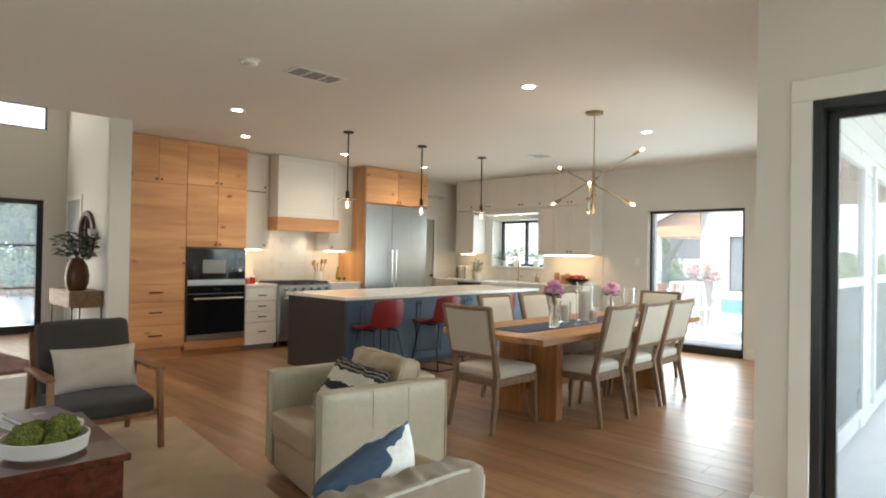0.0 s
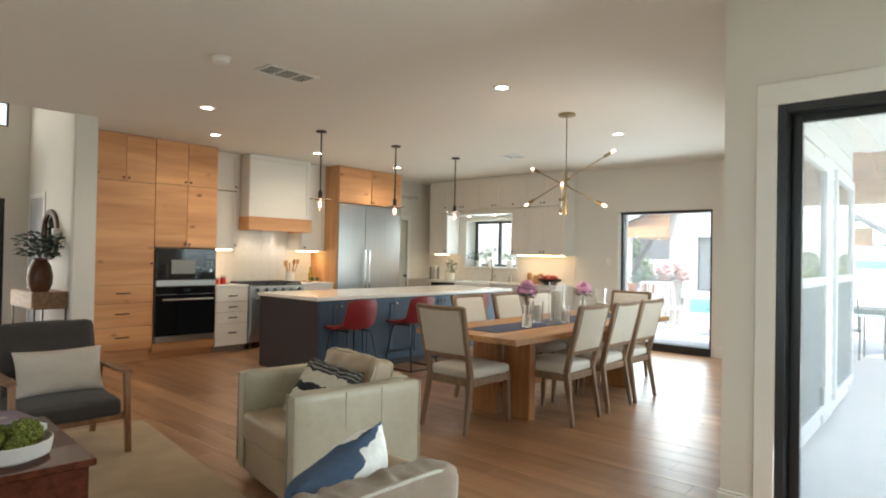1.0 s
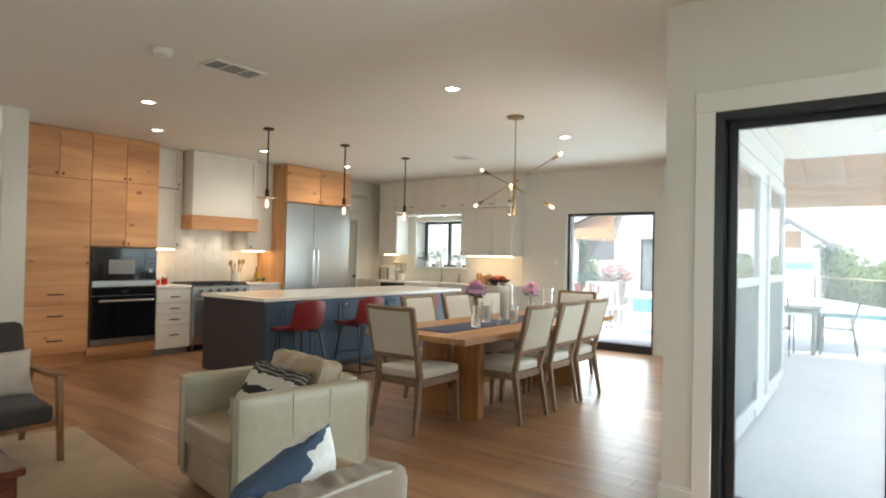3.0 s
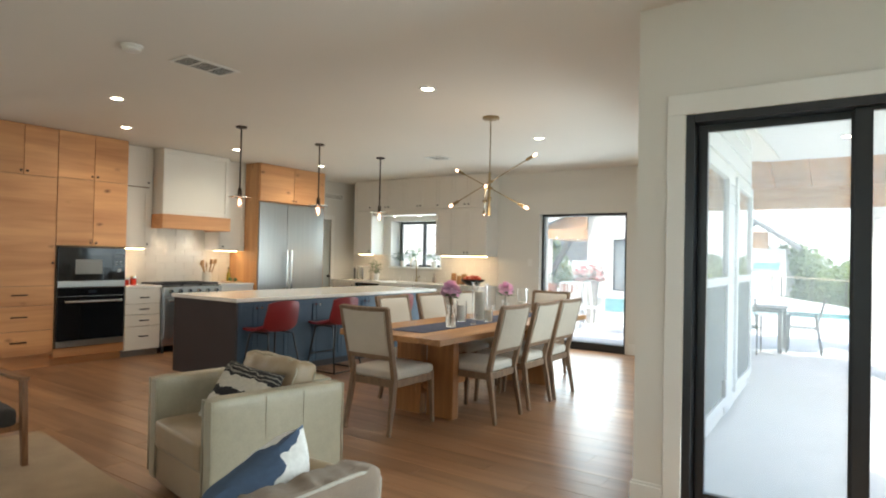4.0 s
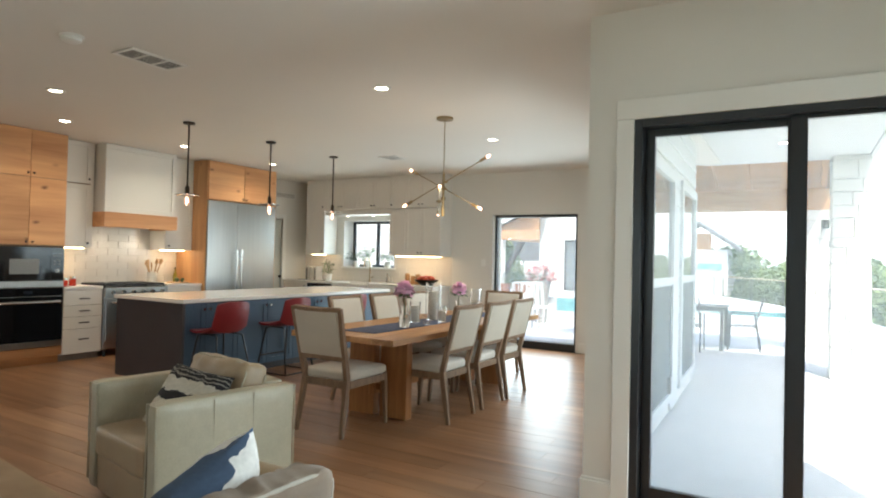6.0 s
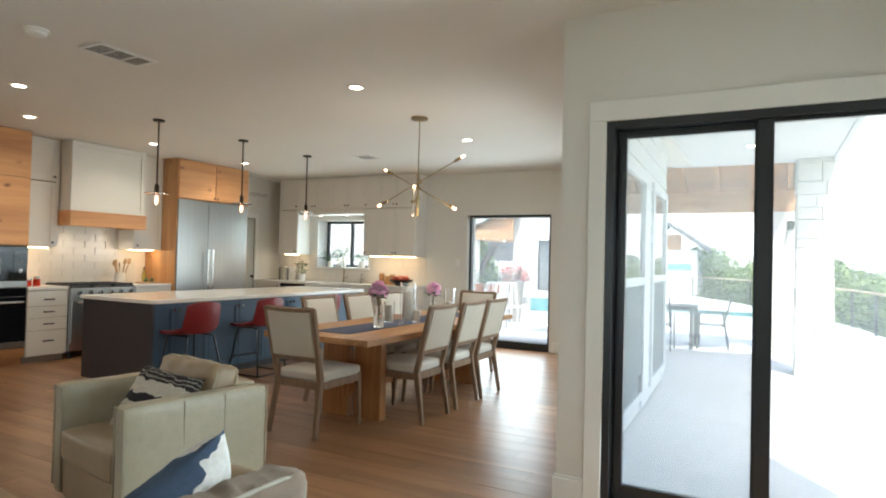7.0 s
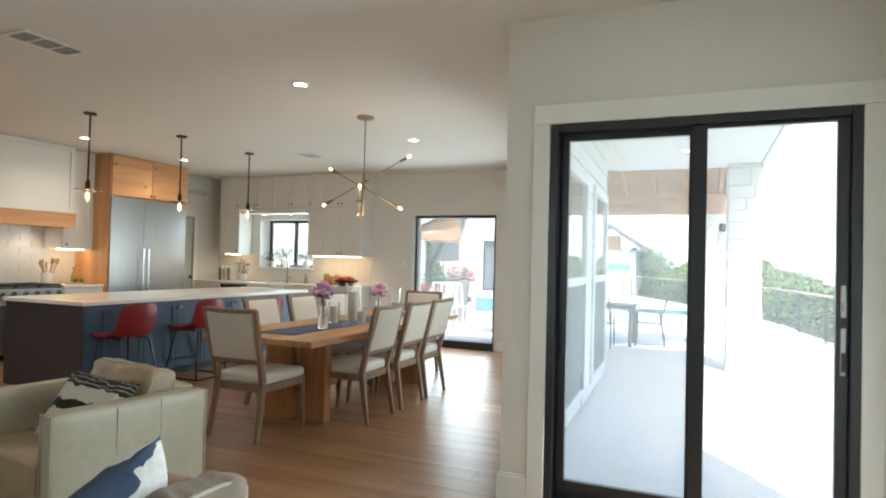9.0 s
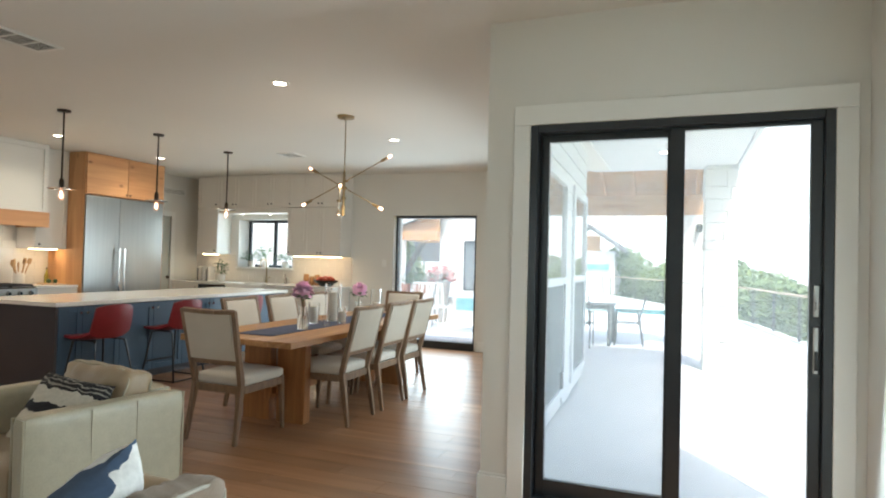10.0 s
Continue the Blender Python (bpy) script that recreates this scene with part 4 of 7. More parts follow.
for k in range(13):
    a, q = k * 2.4, 0.13 * math.sqrt((k + 0.5) / 13)
    fruit = cushion((0.085, 0.085, 0.08), 1.0, n=6, wrinkle=0.003, seed=k)
    whole("red_fruit", fruit, TOMATO, "ripe red fruit heaped in the bowl", "fruit", group="fruit in the bowl", smooth=True).location = (-5.50 + math.cos(a) * q, 8.80 + math.sin(a) * q, 0.94 + 0.125 - 1.6 * q * q + 0.012 * (k % 2))
BOOKC = [material("book_cover", c, 0.6, spots=((10, 0.1, (1, 1, 1)),)) for c in ((0.60, 0.57, 0.52), (0.05, 0.05, 0.055), (0.50, 0.47, 0.42), (0.55, 0.52, 0.47), (0.62, 0.60, 0.56))]
PAGES = material("book_pages", (0.62, 0.58, 0.50), 0.85, spots=((200, 0.1, (0.02, 1, 1)),))


def standing_book(x, y, z, w, d, h, mat, turn, label):
    ob = thing("book", (x, y, z), turn, label, "book", "cookbooks")
    part("cover", merge(box((0, 0, 0), (0.003, d, h)), box((w - 0.003, 0, 0), (w, d, h)), box((0.003, 0, 0), (w - 0.003, 0.003, h))), mat, ob)
    part("pages", box((0.0035, 0.0035, 0.004), (w - 0.0035, d - 0.006, h - 0.004)), PAGES, ob)
    return ob


bx = -8.33
for k in range(8):
    w = (0.022, 0.03, 0.018, 0.034, 0.025, 0.03, 0.02, 0.028)[k]
    standing_book(bx, 8.86, 0.94, w, 0.18, (0.25, 0.23, 0.27, 0.24, 0.26, 0.25, 0.22, 0.26)[k], BOOKC[k % 5], 0, "upright cookbook with %s cover" % ("cream", "black", "tan", "white", "white")[k % 5])
    bx += w + 0.03 * (k in (2, 4)) + 0.002

# ---- dining room ----
CHAIRWOOD = wood("weathered_oak", (0.16, 0.098, 0.058), (0.29, 0.19, 0.118), "z", 2.0, 0.55, 0.0, 0.08)
LINEN = material("cream_linen", (0.66, 0.62, 0.55), 0.9, spots=((4, 0.04, (1, 1, 1)), (400, 0.08, (1, 1, 1))), bump=0.25, bump_scale=700, sheen=0.2)
# the same linen in a darker tone, for the backs turned from the light
LINENSHADE = material("cream_linen_shaded", (0.56, 0.50, 0.41), 0.95, spots=((5, 0.05, (1, 1, 1)), (450, 0.12, (1, 1, 1))), bump=0.3, bump_scale=600)
TABLEWOOD = wood("walnut_table", (0.29, 0.13, 0.045), (0.54, 0.29, 0.12), "y", 1.0, 0.50, 0.0, 0.10, 0.0)
TABLELEG = wood("walnut_upright", (0.30, 0.12, 0.040), (0.53, 0.26, 0.095), "z", 1.0, 0.36, 0.0, 0.10)

tb = thing("dining_table", (-3.235, 5.36, 0), 0, "solid wood trestle dining table with plank legs", "table")
for k in range(5):
    x0 = -0.535 + k * 0.214
    part("board", box((x0 + 0.0006, -1.50, 0.713), (x0 + 0.2134, 1.50, 0.761), 0.0018), TABLEWOOD, tb)
for s in (-1, 1):
    y = s * 0.935
    for x0, x1 in ((-0.31, -0.035), (0.035, 0.315)):
        part("leg", box((x0, y - 0.045, 0), (x1, y + 0.045, 0.676), 0.004), TABLELEG, tb)
    part("cleat", box((-0.42, y - 0.06, 0.677), (0.42, y + 0.06, 0.7125), 0.004), TABLELEG, tb)
part("stretcher", box((-0.03, -1.06, 0.20), (0.03, 1.06, 0.33), 0.004), TABLELEG, tb)
for s in (-1, 1):
    part("wedge", box((-0.075, s * 1.01 - 0.018, 0.245), (0.075, s * 1.01 + 0.018, 0.30), 0.004), TABLELEG, tb, "wooden wedge through the stretcher")


def dining_chair(at, turn, label):
    """Faces +y; the back feet stand on y = 0."""
    ob = thing("dining_chair", at, turn, label, "chair", "chairs round the table")
    for s in (-1, 1):
        part("leg", merge(beam((s * 0.232, 0.0, 0), (s * 0.215, 0.075, 0.44), 0.028, 0.032, 0.040, 0.048)), CHAIRWOOD, ob)
        part("stile", beam((s * 0.215, 0.0745, 0.438), (s * 0.240, -0.062, 1.0), 0.040, 0.048, 0.036, 0.030), CHAIRWOOD, ob)
        part("leg", beam((s * 0.225, 0.585, 0), (s * 0.22, 0.555, 0.44), 0.026, 0.026, 0.042, 0.042), CHAIRWOOD, ob)
        part("side_rail", box((s * 0.225 - 0.014, 0.09, 0.368), (s * 0.225 + 0.014, 0.545, 0.425), 0.003), CHAIRWOOD, ob)
    part("front_rail", box((-0.205, 0.545, 0.368), (0.205, 0.572, 0.425), 0.003), CHAIRWOOD, ob)
    part("back_rail", box((-0.20, 0.06, 0.368), (0.20, 0.088, 0.425), 0.003), CHAIRWOOD, ob)
    seat = cushion((0.47, 0.51, 0.085), 0.75, crown=0.018, n=12, wrinkle=0.002)
    part("seat", seat, LINEN, ob, "cream upholstered seat", smooth=True).location = (0, 0.332, 0.460)
    # the back leans from y 0.03 at z 0.61 to y -0.062 at z 1.0
    lean = math.degrees(math.atan2(0.137, 0.562))
    rail = part("top_rail", merge(*[beam((x0, yy0, 0.0), (x1, yy1, 0.0), 0.036, 0.030) for x0, x1, yy0, yy1 in ((-0.238, -0.08, 0.0, -0.018), (-0.08, 0.08, -0.018, -0.018), (0.08, 0.238, -0.018, 0.0))]), CHAIRWOOD, ob)
    rail.matrix_basis = pose(0, -0.058, 0.992, lean)
    low = part("lower_rail", box((-0.21, -0.013, -0.02), (0.21, 0.013, 0.02), 0.003), CHAIRWOOD, ob)
    low.matrix_basis = pose(0, 0.034, 0.605, lean)
    pad = part("backrest", cushion((0.425, 0.04, 0.36), 0.7, n=10, wrinkle=0.001), LINEN, ob, "cream upholstered back pad", smooth=True)
    pad.matrix_basis = pose(0, -0.008, 0.80, lean)
    bk = part("back_cover", box((-0.212, -0.004, -0.18), (0.212, 0.004, 0.18), 0.002), LINENSHADE, ob, "back cover of the same cream linen, darkened as in shade")
    bk.matrix_basis = pose(0, -0.033, 0.797, lean)
    return ob


dining_chair((-3.255, 3.655, 0), 0, "oak dining chair with cream seat, linen back darkened as in shade")
for y in (4.713, 5.345, 5.905):
    dining_chair((-2.555, y, 0), 90, "oak dining chair with cream seat at the table")
for y in (4.836, 5.50, 6.12):
    dining_chair((-3.935, y, 0), -90, "oak dining chair with cream seat at the table")
dining_chair((-3.29, 7.09, 0), 180, "oak dining chair at the table's far end")

# runner, flowers, candles
DENIM = material("denim_blue_cloth", (0.085, 0.10, 0.165), 0.95, spots=((6, 0.08, (1, 1, 1)), (300, 0.15, (1, 1, 1))), bump=0.3, bump_scale=500)
rn = bmesh.new()
nx, ny = 8, 40
vv = [[rn.verts.new((-3.425 + 0.37 * i / nx, 4.13 + 2.45 * j / ny, 0.7655 + 0.0022 * noise.noise(Vector((i * 0.6, j * 0.7, 0))))) for j in range(ny + 1)] for i in range(nx + 1)]
for i in range(nx):
    for j in range(ny):
        rn.faces.new((vv[i][j], vv[i + 1][j], vv[i + 1][j + 1], vv[i][j + 1]))
low = bmesh.ops.extrude_face_region(rn, geom=rn.faces[:])
for v in [g for g in low["geom"] if isinstance(g, bmesh.types.BMVert)]:
    v.co.z = 0.762
bmesh.ops.recalc_face_normals(rn, faces=rn.faces[:])
run = thing("table_runner", (0, 0, 0), 0, "blue woven cloth runner with short fringe on the table", "table runner")
part("cloth", rn, DENIM, run)
fr_ = [box((-3.425 + 0.37 * k / 46, y0, 0.762), (-3.425 + 0.37 * k / 46 + 0.004, y0 + 0.03, 0.766)) for y0 in (4.10, 6.58) for k in range(46)]
tagged(part("fringe", merge(*fr_), DENIM, run), kind="stuff")

PETAL = material("peony_petal", (0.90, 0.55, 0.76), 0.7, spots=((20, 0.25, (1, 1, 1)),), sheen=0.3)
WAX = material("candle_wax", (0.78, 0.74, 0.66), 0.5, spots=((8, 0.03, (1, 1, 1)),))


def peony(r, seed):
    """Rings of cupped petals, tight inside and open outside."""
    rnd = random.Random(seed)
    bm = bmesh.new()
    for ring in range(6):
        q = (ring + 1) / 6
        for k in range(5 + 3 * ring):
            a = 6.283 * (k + rnd.random() * 0.7) / (5 + 3 * ring)
            tilt = 1.5 - 2.25 * q + rnd.uniform(-0.15, 0.15)
            d = Vector((math.cos(a) * math.cos(tilt), math.sin(a) * math.cos(tilt), math.sin(tilt)))
            s = Vector((-math.sin(a), math.cos(a), 0))
            n = s.cross(d)
            L = r * (0.85 + 0.08 * q) * rnd.uniform(0.85, 1.1)
            w = L * 0.42
            rows = []
            for j in range(4):
                f = j / 3
                ww = w * math.sin(0.35 + 2.2 * f) * (1 + 0.1 * rnd.uniform(-1, 1))
                c = d * L * f + n * (-0.30 * L * math.sin(f * 2.4))
                rows.append([bm.verts.new(c - s * ww - n * 0.10 * L * f), bm.verts.new(c + n * 0.02 * L), bm.verts.new(c + s * ww - n * 0.10 * L * f)])
            for p, q2 in zip(rows, rows[1:]):
                for i in range(2):
                    bm.faces.new((p[i], p[i + 1], q2[i + 1], q2[i]))
    return bm


def flower_vase(at, h, r, stem, head, label, seed):
    ob = thing("flower_vase", at, seed * 50, label, "vase", "vases of peonies")
    part("vase", lathe([(0, 0.0), (r * 0.9, 0), (r, 0.01), (r, h * 0.5), (r * 0.62, h * 0.72), (r * 0.75, h), (r * 0.70, h), (r * 0.57, h * 0.72), (r * 0.93, h * 0.5), (r * 0.93, 0.014), (0, 0.014)], 20), CLEARGLASS, ob, "clear glass vase", smooth=True)
    fl = part("flower", peony(head, seed), PETAL, ob, "pink peony bloom", smooth=True)
    fl.matrix_basis = pose(0.012, 0, stem, 12, 10, 0)
    part("stem", tube([(0, 0, 0.03), (0.004, 0, h), (0.012, 0, stem + 0.01)], 0.004, 6), LEAF, ob, smooth=True)
    lv = part("leaves", leaf_spray(16, 0.04, 0.08, 0.075, seed, 0.2), LEAF, ob)
    lv.location.z = stem - 0.085
    return ob


flower_vase((-3.13, 4.64, 0.767), 0.20, 0.05, 0.335, 0.098, "glass vase with one pink peony on the table", 3)
flower_vase((-3.18, 5.74, 0.767), 0.19, 0.045, 0.315, 0.085, "glass vase with one pink peony on the table", 7)


def hurricane(at, h, r, ch, cr, label):
    ob = thing("candle_holder", at, 0, label, "candle", "candles on the table")
    part("cylinder", lathe([(0, 0), (r, 0), (r, h), (r - 0.003, h), (r - 0.003, 0.008), (0, 0.008)], 24), CLEARGLASS, ob, "clear glass cylinder", smooth=True)
    cd = part("candle", lathe([(0, 0.009), (cr, 0.009), (cr, ch), (cr * 0.8, ch + 0.003), (cr * 0.7, ch - 0.006), (0, ch - 0.008)], 20), WAX, ob, "ivory wax candle", smooth=True)
    part("wick", rod((0, 0, ch - 0.008), (0.002, 0, ch + 0.012), 0.0012, seg=5), BLACK, cd)
    return ob


hurricane((-3.30, 5.42, 0.767), 0.385, 0.080, 0.29, 0.052, "tall glass cylinder with a thick ivory candle")
hurricane((-3.33, 5.12, 0.767), 0.20, 0.055, 0.16, 0.040, "short glass with an ivory candle")
hurricane((-3.12, 5.30, 0.767), 0.16, 0.045, 0.11, 0.035, "short glass with an ivory candle")
hurricane((-3.22, 6.22, 0.767), 0.30, 0.062, 0.15, 0.045, "tall clear glass with an ivory candle")
for x, y in ((-3.22, 4.82), (-3.10, 4.98)):
    gl = whole("drinking_glass", lathe([(0, 0), (0.032, 0), (0.038, 0.10), (0.036, 0.10), (0.030, 0.008), (0, 0.008)], 18), CLEARGLASS, "clear drinking glass on the runner", "glass", group="table glasses", smooth=True)
    gl.location = (x, y, 0.767)

# chandelier
ch = thing("chandelier", (-3.165, 5.345, 0), 0, "brass rod chandelier with six bare glowing bulbs", "chandelier")
part("canopy", lathe([(0, ZC), (0.085, ZC), (0.085, ZC - 0.022), (0.03, ZC - 0.03), (0, ZC - 0.03)], 24), BRASS, ch, smooth=True)
part("stem", rod((0, 0, 2.27), (0, 0, ZC - 0.025), 0.0055), BRASS, ch, smooth=True)
part("body", merge(rod((0, 0, 1.93), (0, 0, 2.28), 0.014, seg=16), rod((0, 0, 1.835), (0, 0, 1.94), 0.020, seg=16), rod((0, 0, 2.0), (0, 0, 2.03), 0.024, seg=16)), BRASS, ch, smooth=True)
BULBLAMP = []
for (p, q) in (((-0.40, -0.03, 1.975), (0.44, 0.03, 2.40)), ((-0.386, 0.05, 2.31), (0.408, -0.06, 1.925)), ((0.17, -0.36, 2.075), (-0.26, 0.34, 1.90))):
    p, q = Vector(p), Vector(q)
    part("arm", rod(p, q, 0.0055), BRASS, ch, smooth=True)
    part("joint", merge(rod((p + q) / 2 - Vector((0.022, 0, 0)), (p + q) / 2 + Vector((0.022, 0, 0)), 0.014)), BRASS, ch, smooth=True)
    for e, d in ((p, (p - q).normalized()), (q, (q - p).normalized())):
        part("socket", merge(rod(e - d * 0.045, e + d * 0.02, 0.015, seg=14), rod(e + d * 0.018, e + d * 0.024, 0.018, seg=14)), BRASS, ch, smooth=True)
        b = cushion((0.036, 0.036, 0.058), 1.0, n=7, wrinkle=0)
        m = Matrix.Translation(e + d * 0.055) @ d.to_track_quat("Z", "Y").to_matrix().to_4x4()
        bl = part("bulb", b, BULB, ch, "glowing clear bulb", smooth=True, m=m)
        part("filament", cushion((0.026, 0.026, 0.044), 1.0, n=5, wrinkle=0), FILAMENT, bl, "bright warm filament", smooth=True, m=m)

# pendants over the island
for y in (4.345, 5.553, 6.762):
    pd = thing("pendant_light", (-5.865, y, 0), 0, "black rod pendant with a glass disc and bare bulb", "pendant light", "pendants over the island")
    part("canopy", lathe([(0, ZC), (0.062, ZC), (0.062, ZC - 0.018), (0.02, ZC - 0.026), (0, ZC - 0.026)], 20), BRONZE, pd, smooth=True)
    part("rod", rod((0, 0, 2.11), (0, 0, ZC - 0.02), 0.009), BRONZE, pd, smooth=True)
    part("socket", lathe([(0, 2.145), (0.016, 2.145), (0.024, 2.12), (0.024, 2.065), (0.034, 2.06), (0.034, 2.045), (0, 2.045)], 16), BRONZE, pd, smooth=True)
    part("shade", lathe([(0.03, 2.062), (0.125, 2.042), (0.125, 2.037), (0.03, 2.056)], 28), CLEARGLASS, pd, "clear glass disc shade", smooth=True)
    bl = part("bulb", lathe([(0, 2.045), (0.015, 2.045), (0.022, 2.02), (0.031, 1.975), (0.029, 1.945), (0.016, 1.925), (0, 1.92)], 16), BULB, pd, "glowing edison bulb", smooth=True)
    part("filament", lathe([(0, 2.02), (0.008, 2.015), (0.014, 1.985), (0.013, 1.955), (0, 1.948)], 12), FILAMENT, bl, "bright warm filament", smooth=True)
    lamp("pendant_glow", "POINT", 0.9, pose(-5.865, y, 1.90), (1.0, 0.66, 0.34), radius=0.03)
lamp("chandelier_glow", "POINT", 2.6, pose(-3.10, 5.20, 1.78), (1.0, 0.70, 0.40), radius=0.25)

# ceiling fittings
for x, y in ((-5.845, 2.93), (-7.113, 3.68), (-7.214, 5.28), (-7.29, 6.945), (-3.105, 4.17), (-3.21, 6.55)):
    ob = thing("downlight", (x, y, ZC), 0, "round recessed ceiling light, lit", "ceiling light", "recessed ceiling lights")
    part("trim_ring", lathe([(0.052, -0.004), (0.058, -0.008), (0.082, -0.004), (0.082, 0.0), (0.052, 0.0)], 28), TRIM, ob, smooth=True)
    part("lens", rod((0, 0, -0.003), (0, 0, -0.001), 0.053, seg=28), DISC, ob, "glowing lens")
    lamp("downlight_beam", "SPOT", 11, pose(x, y, ZC - 0.02), (1.0, 0.86, 0.68), radius=0.05, spot=radians(152))


LOUVRE = material("pale_grey_louvre", (0.52, 0.50, 0.46), 0.5, spots=((6, 0.04, (1, 1, 1)),))


def ceiling_vent(at, w, d, label):
    ob = thing("ceiling_vent", at, 0, label, "vent", "ceiling vents")
    part("frame", merge(box((-w / 2, -d / 2, -0.012), (-w / 2 + 0.025, d / 2, -0.0005), 0.003), box((w / 2 - 0.025, -d / 2, -0.012), (w / 2, d / 2, -0.0005), 0.003), box((-w / 2 + 0.025, -d / 2, -0.012), (w / 2 - 0.025, -d / 2 + 0.025, -0.0005), 0.003), box((-w / 2 + 0.025, d / 2 - 0.025, -0.012), (w / 2 - 0.025, d / 2, -0.0005), 0.003)), TRIM, ob)
    # near-black plate stands in for the shade inside the duct
    part("backing", box((-w / 2 + 0.025, -d / 2 + 0.025, -0.003), (w / 2 - 0.025, d / 2 - 0.025, -0.0006)), material("duct_shade", (0.03, 0.03, 0.03), 0.8), ob)
    for f in (-1 / 6, 1 / 6):
        part("bar", box((-w / 2 + 0.025, d * f - 0.006, -0.011), (w / 2 - 0.025, d * f + 0.006, -0.004)), TRIM, ob)
    n = 8
    for k in range(n):
        x = -w / 2 + 0.03 + (w - 0.07) * k / (n - 1)
        part("slat", beam((x, -d / 2 + 0.026, -0.0075), (x, d / 2 - 0.026, -0.0075), 0.006, 0.003, bevel=0), LOUVRE, ob, "pale grey louvre")
    return ob


ceiling_vent((-4.21, 2.775, ZC), 0.25, 0.46, "white slatted supply vent in the ceiling")
ceiling_vent((-5.10, 7.155, ZC), 0.30, 0.30, "white slatted supply vent in the ceiling")
sm = thing("smoke_detector", (-4.256, 2.226, ZC), 0, "white round smoke detector on the ceiling", "smoke detector")
part("base", lathe([(0, 0), (0.075, 0), (0.075, -0.012), (0.068, -0.014), (0, -0.014)], 28), TRIM, sm, smooth=True)
part("cover", lathe([(0.062, -0.014), (0.060, -0.034), (0.045, -0.044), (0, -0.046)], 28), TRIM, sm, smooth=True)

# bar stools
RED = material("oxblood_leather", (0.21, 0.014, 0.018), 0.38, spots=((5, 0.12, (1, 1, 1)), (60, 0.06, (1, 1, 1))), bump=0.12, bump_scale=220)


def bar_stool(at, turn):
    """Faces +y: a one-piece bucket shell on four wire legs."""
    ob = thing("bar_stool", at, turn, "red leather bucket bar stool on black metal legs", "stool", "stools at the island")
    bm = bmesh.new()
    n, mrows = 12, 14
    grid = []
    for j in range(mrows + 1):
        f = j / mrows
        # profile from the front lip over the seat up the back
        if f < 0.5:
            g = f / 0.5
            y, z = 0.235 - 0.385 * g, 0.565 - 0.022 * math.sin(math.pi * min(1, g * 1.1))
            w, lift = 0.222 + 0.012 * math.sin(g * 3.14), 0.010 + 0.045 * g ** 1.6
        else:
            g = (f - 0.5) / 0.5
            y, z = -0.15 - 0.085 * math.sin(g * 1.57) , 0.565 + 0.335 * (g ** 1.1)
            w, lift = 0.228 - 0.022 * g ** 2, 0.055 * (1 - g) - 0.03 * g ** 6
        row = []
        for i in range(n + 1):
            u = 2 * i / n - 1
            fw = 0.12 * max(0, (f - 0.35)) * abs(u) ** 2.0 * (1.6 - f)
            row.append(bm.verts.new((u * w, y + fw, z + lift * abs(u) ** 3)))
        grid.append(row)
    for j in range(mrows):
        for i in range(n):
            bm.faces.new((grid[j][i], grid[j][i + 1], grid[j + 1][i + 1], grid[j + 1][i]))
    bmesh.ops.recalc_face_normals(bm, faces=bm.faces[:])
    bmesh.ops.solidify(bm, geom=bm.faces[:], thickness=0.022)
    part("seat", bm, RED, ob, "stitched red leather shell", smooth=True)
    for s in (-1, 1):
        part("leg", tube([(s * 0.13, 0.10, 0.545), (s * 0.17, 0.16, 0.53), (s * 0.235, 0.235, 0.0)], 0.010, 8), BLACK, ob, smooth=True)
        part("leg", tube([(s * 0.13, -0.08, 0.545), (s * 0.17, -0.14, 0.53), (s * 0.235, -0.24, 0.0)], 0.010, 8), BLACK, ob, smooth=True)
        part("seat_bar", tube([(s * 0.13, 0.11, 0.543), (s * 0.13, -0.09, 0.543)], 0.009, 8), BLACK, ob, smooth=True)
    for s in (-1, 1):
        part("floor_bar", tube([(s * 0.235, 0.235, 0.010), (s * 0.235, -0.24, 0.010)], 0.009, 8), BLACK, ob, smooth=True)
    part("floor_bar", tube([(-0.235, -0.24, 0.010), (0.235, -0.24, 0.010)], 0.009, 8), BLACK, ob, smooth=True)
    part("footrest", tube([(-0.211, 0.21, 0.2), (0.211, 0.21, 0.2)], 0.009, 8), BLACK, ob, smooth=True)
    return ob


for y in (4.44, 5.40, 6.52):
    bar_stool((-5.36, y, 0), 90)

# ---- doors and trim ----
sd = thing("door_2", (0, 0, 0), 0, "black framed sliding glass door to the patio", "sliding door", kind="structure")
XL, XD, ZT = -0.823, 0.715, 2.212
for nm, lo, hi in (("door_frame", (XL, YD - 0.005, 0), (XL + 0.045, YD + 0.16, ZT)), ("door_frame", (XD - 0.045, YD - 0.005, 0), (XD, YD + 0.16, ZT)), ("door_frame", (XL + 0.045, YD - 0.005, ZT - 0.045), (XD - 0.045, YD + 0.16, ZT)), ("sill_track", (XL + 0.045, YD - 0.005, 0), (XD - 0.045, YD + 0.16, 0.045))):
    part(nm, box(lo, hi, 0.003), FRAME, sd)


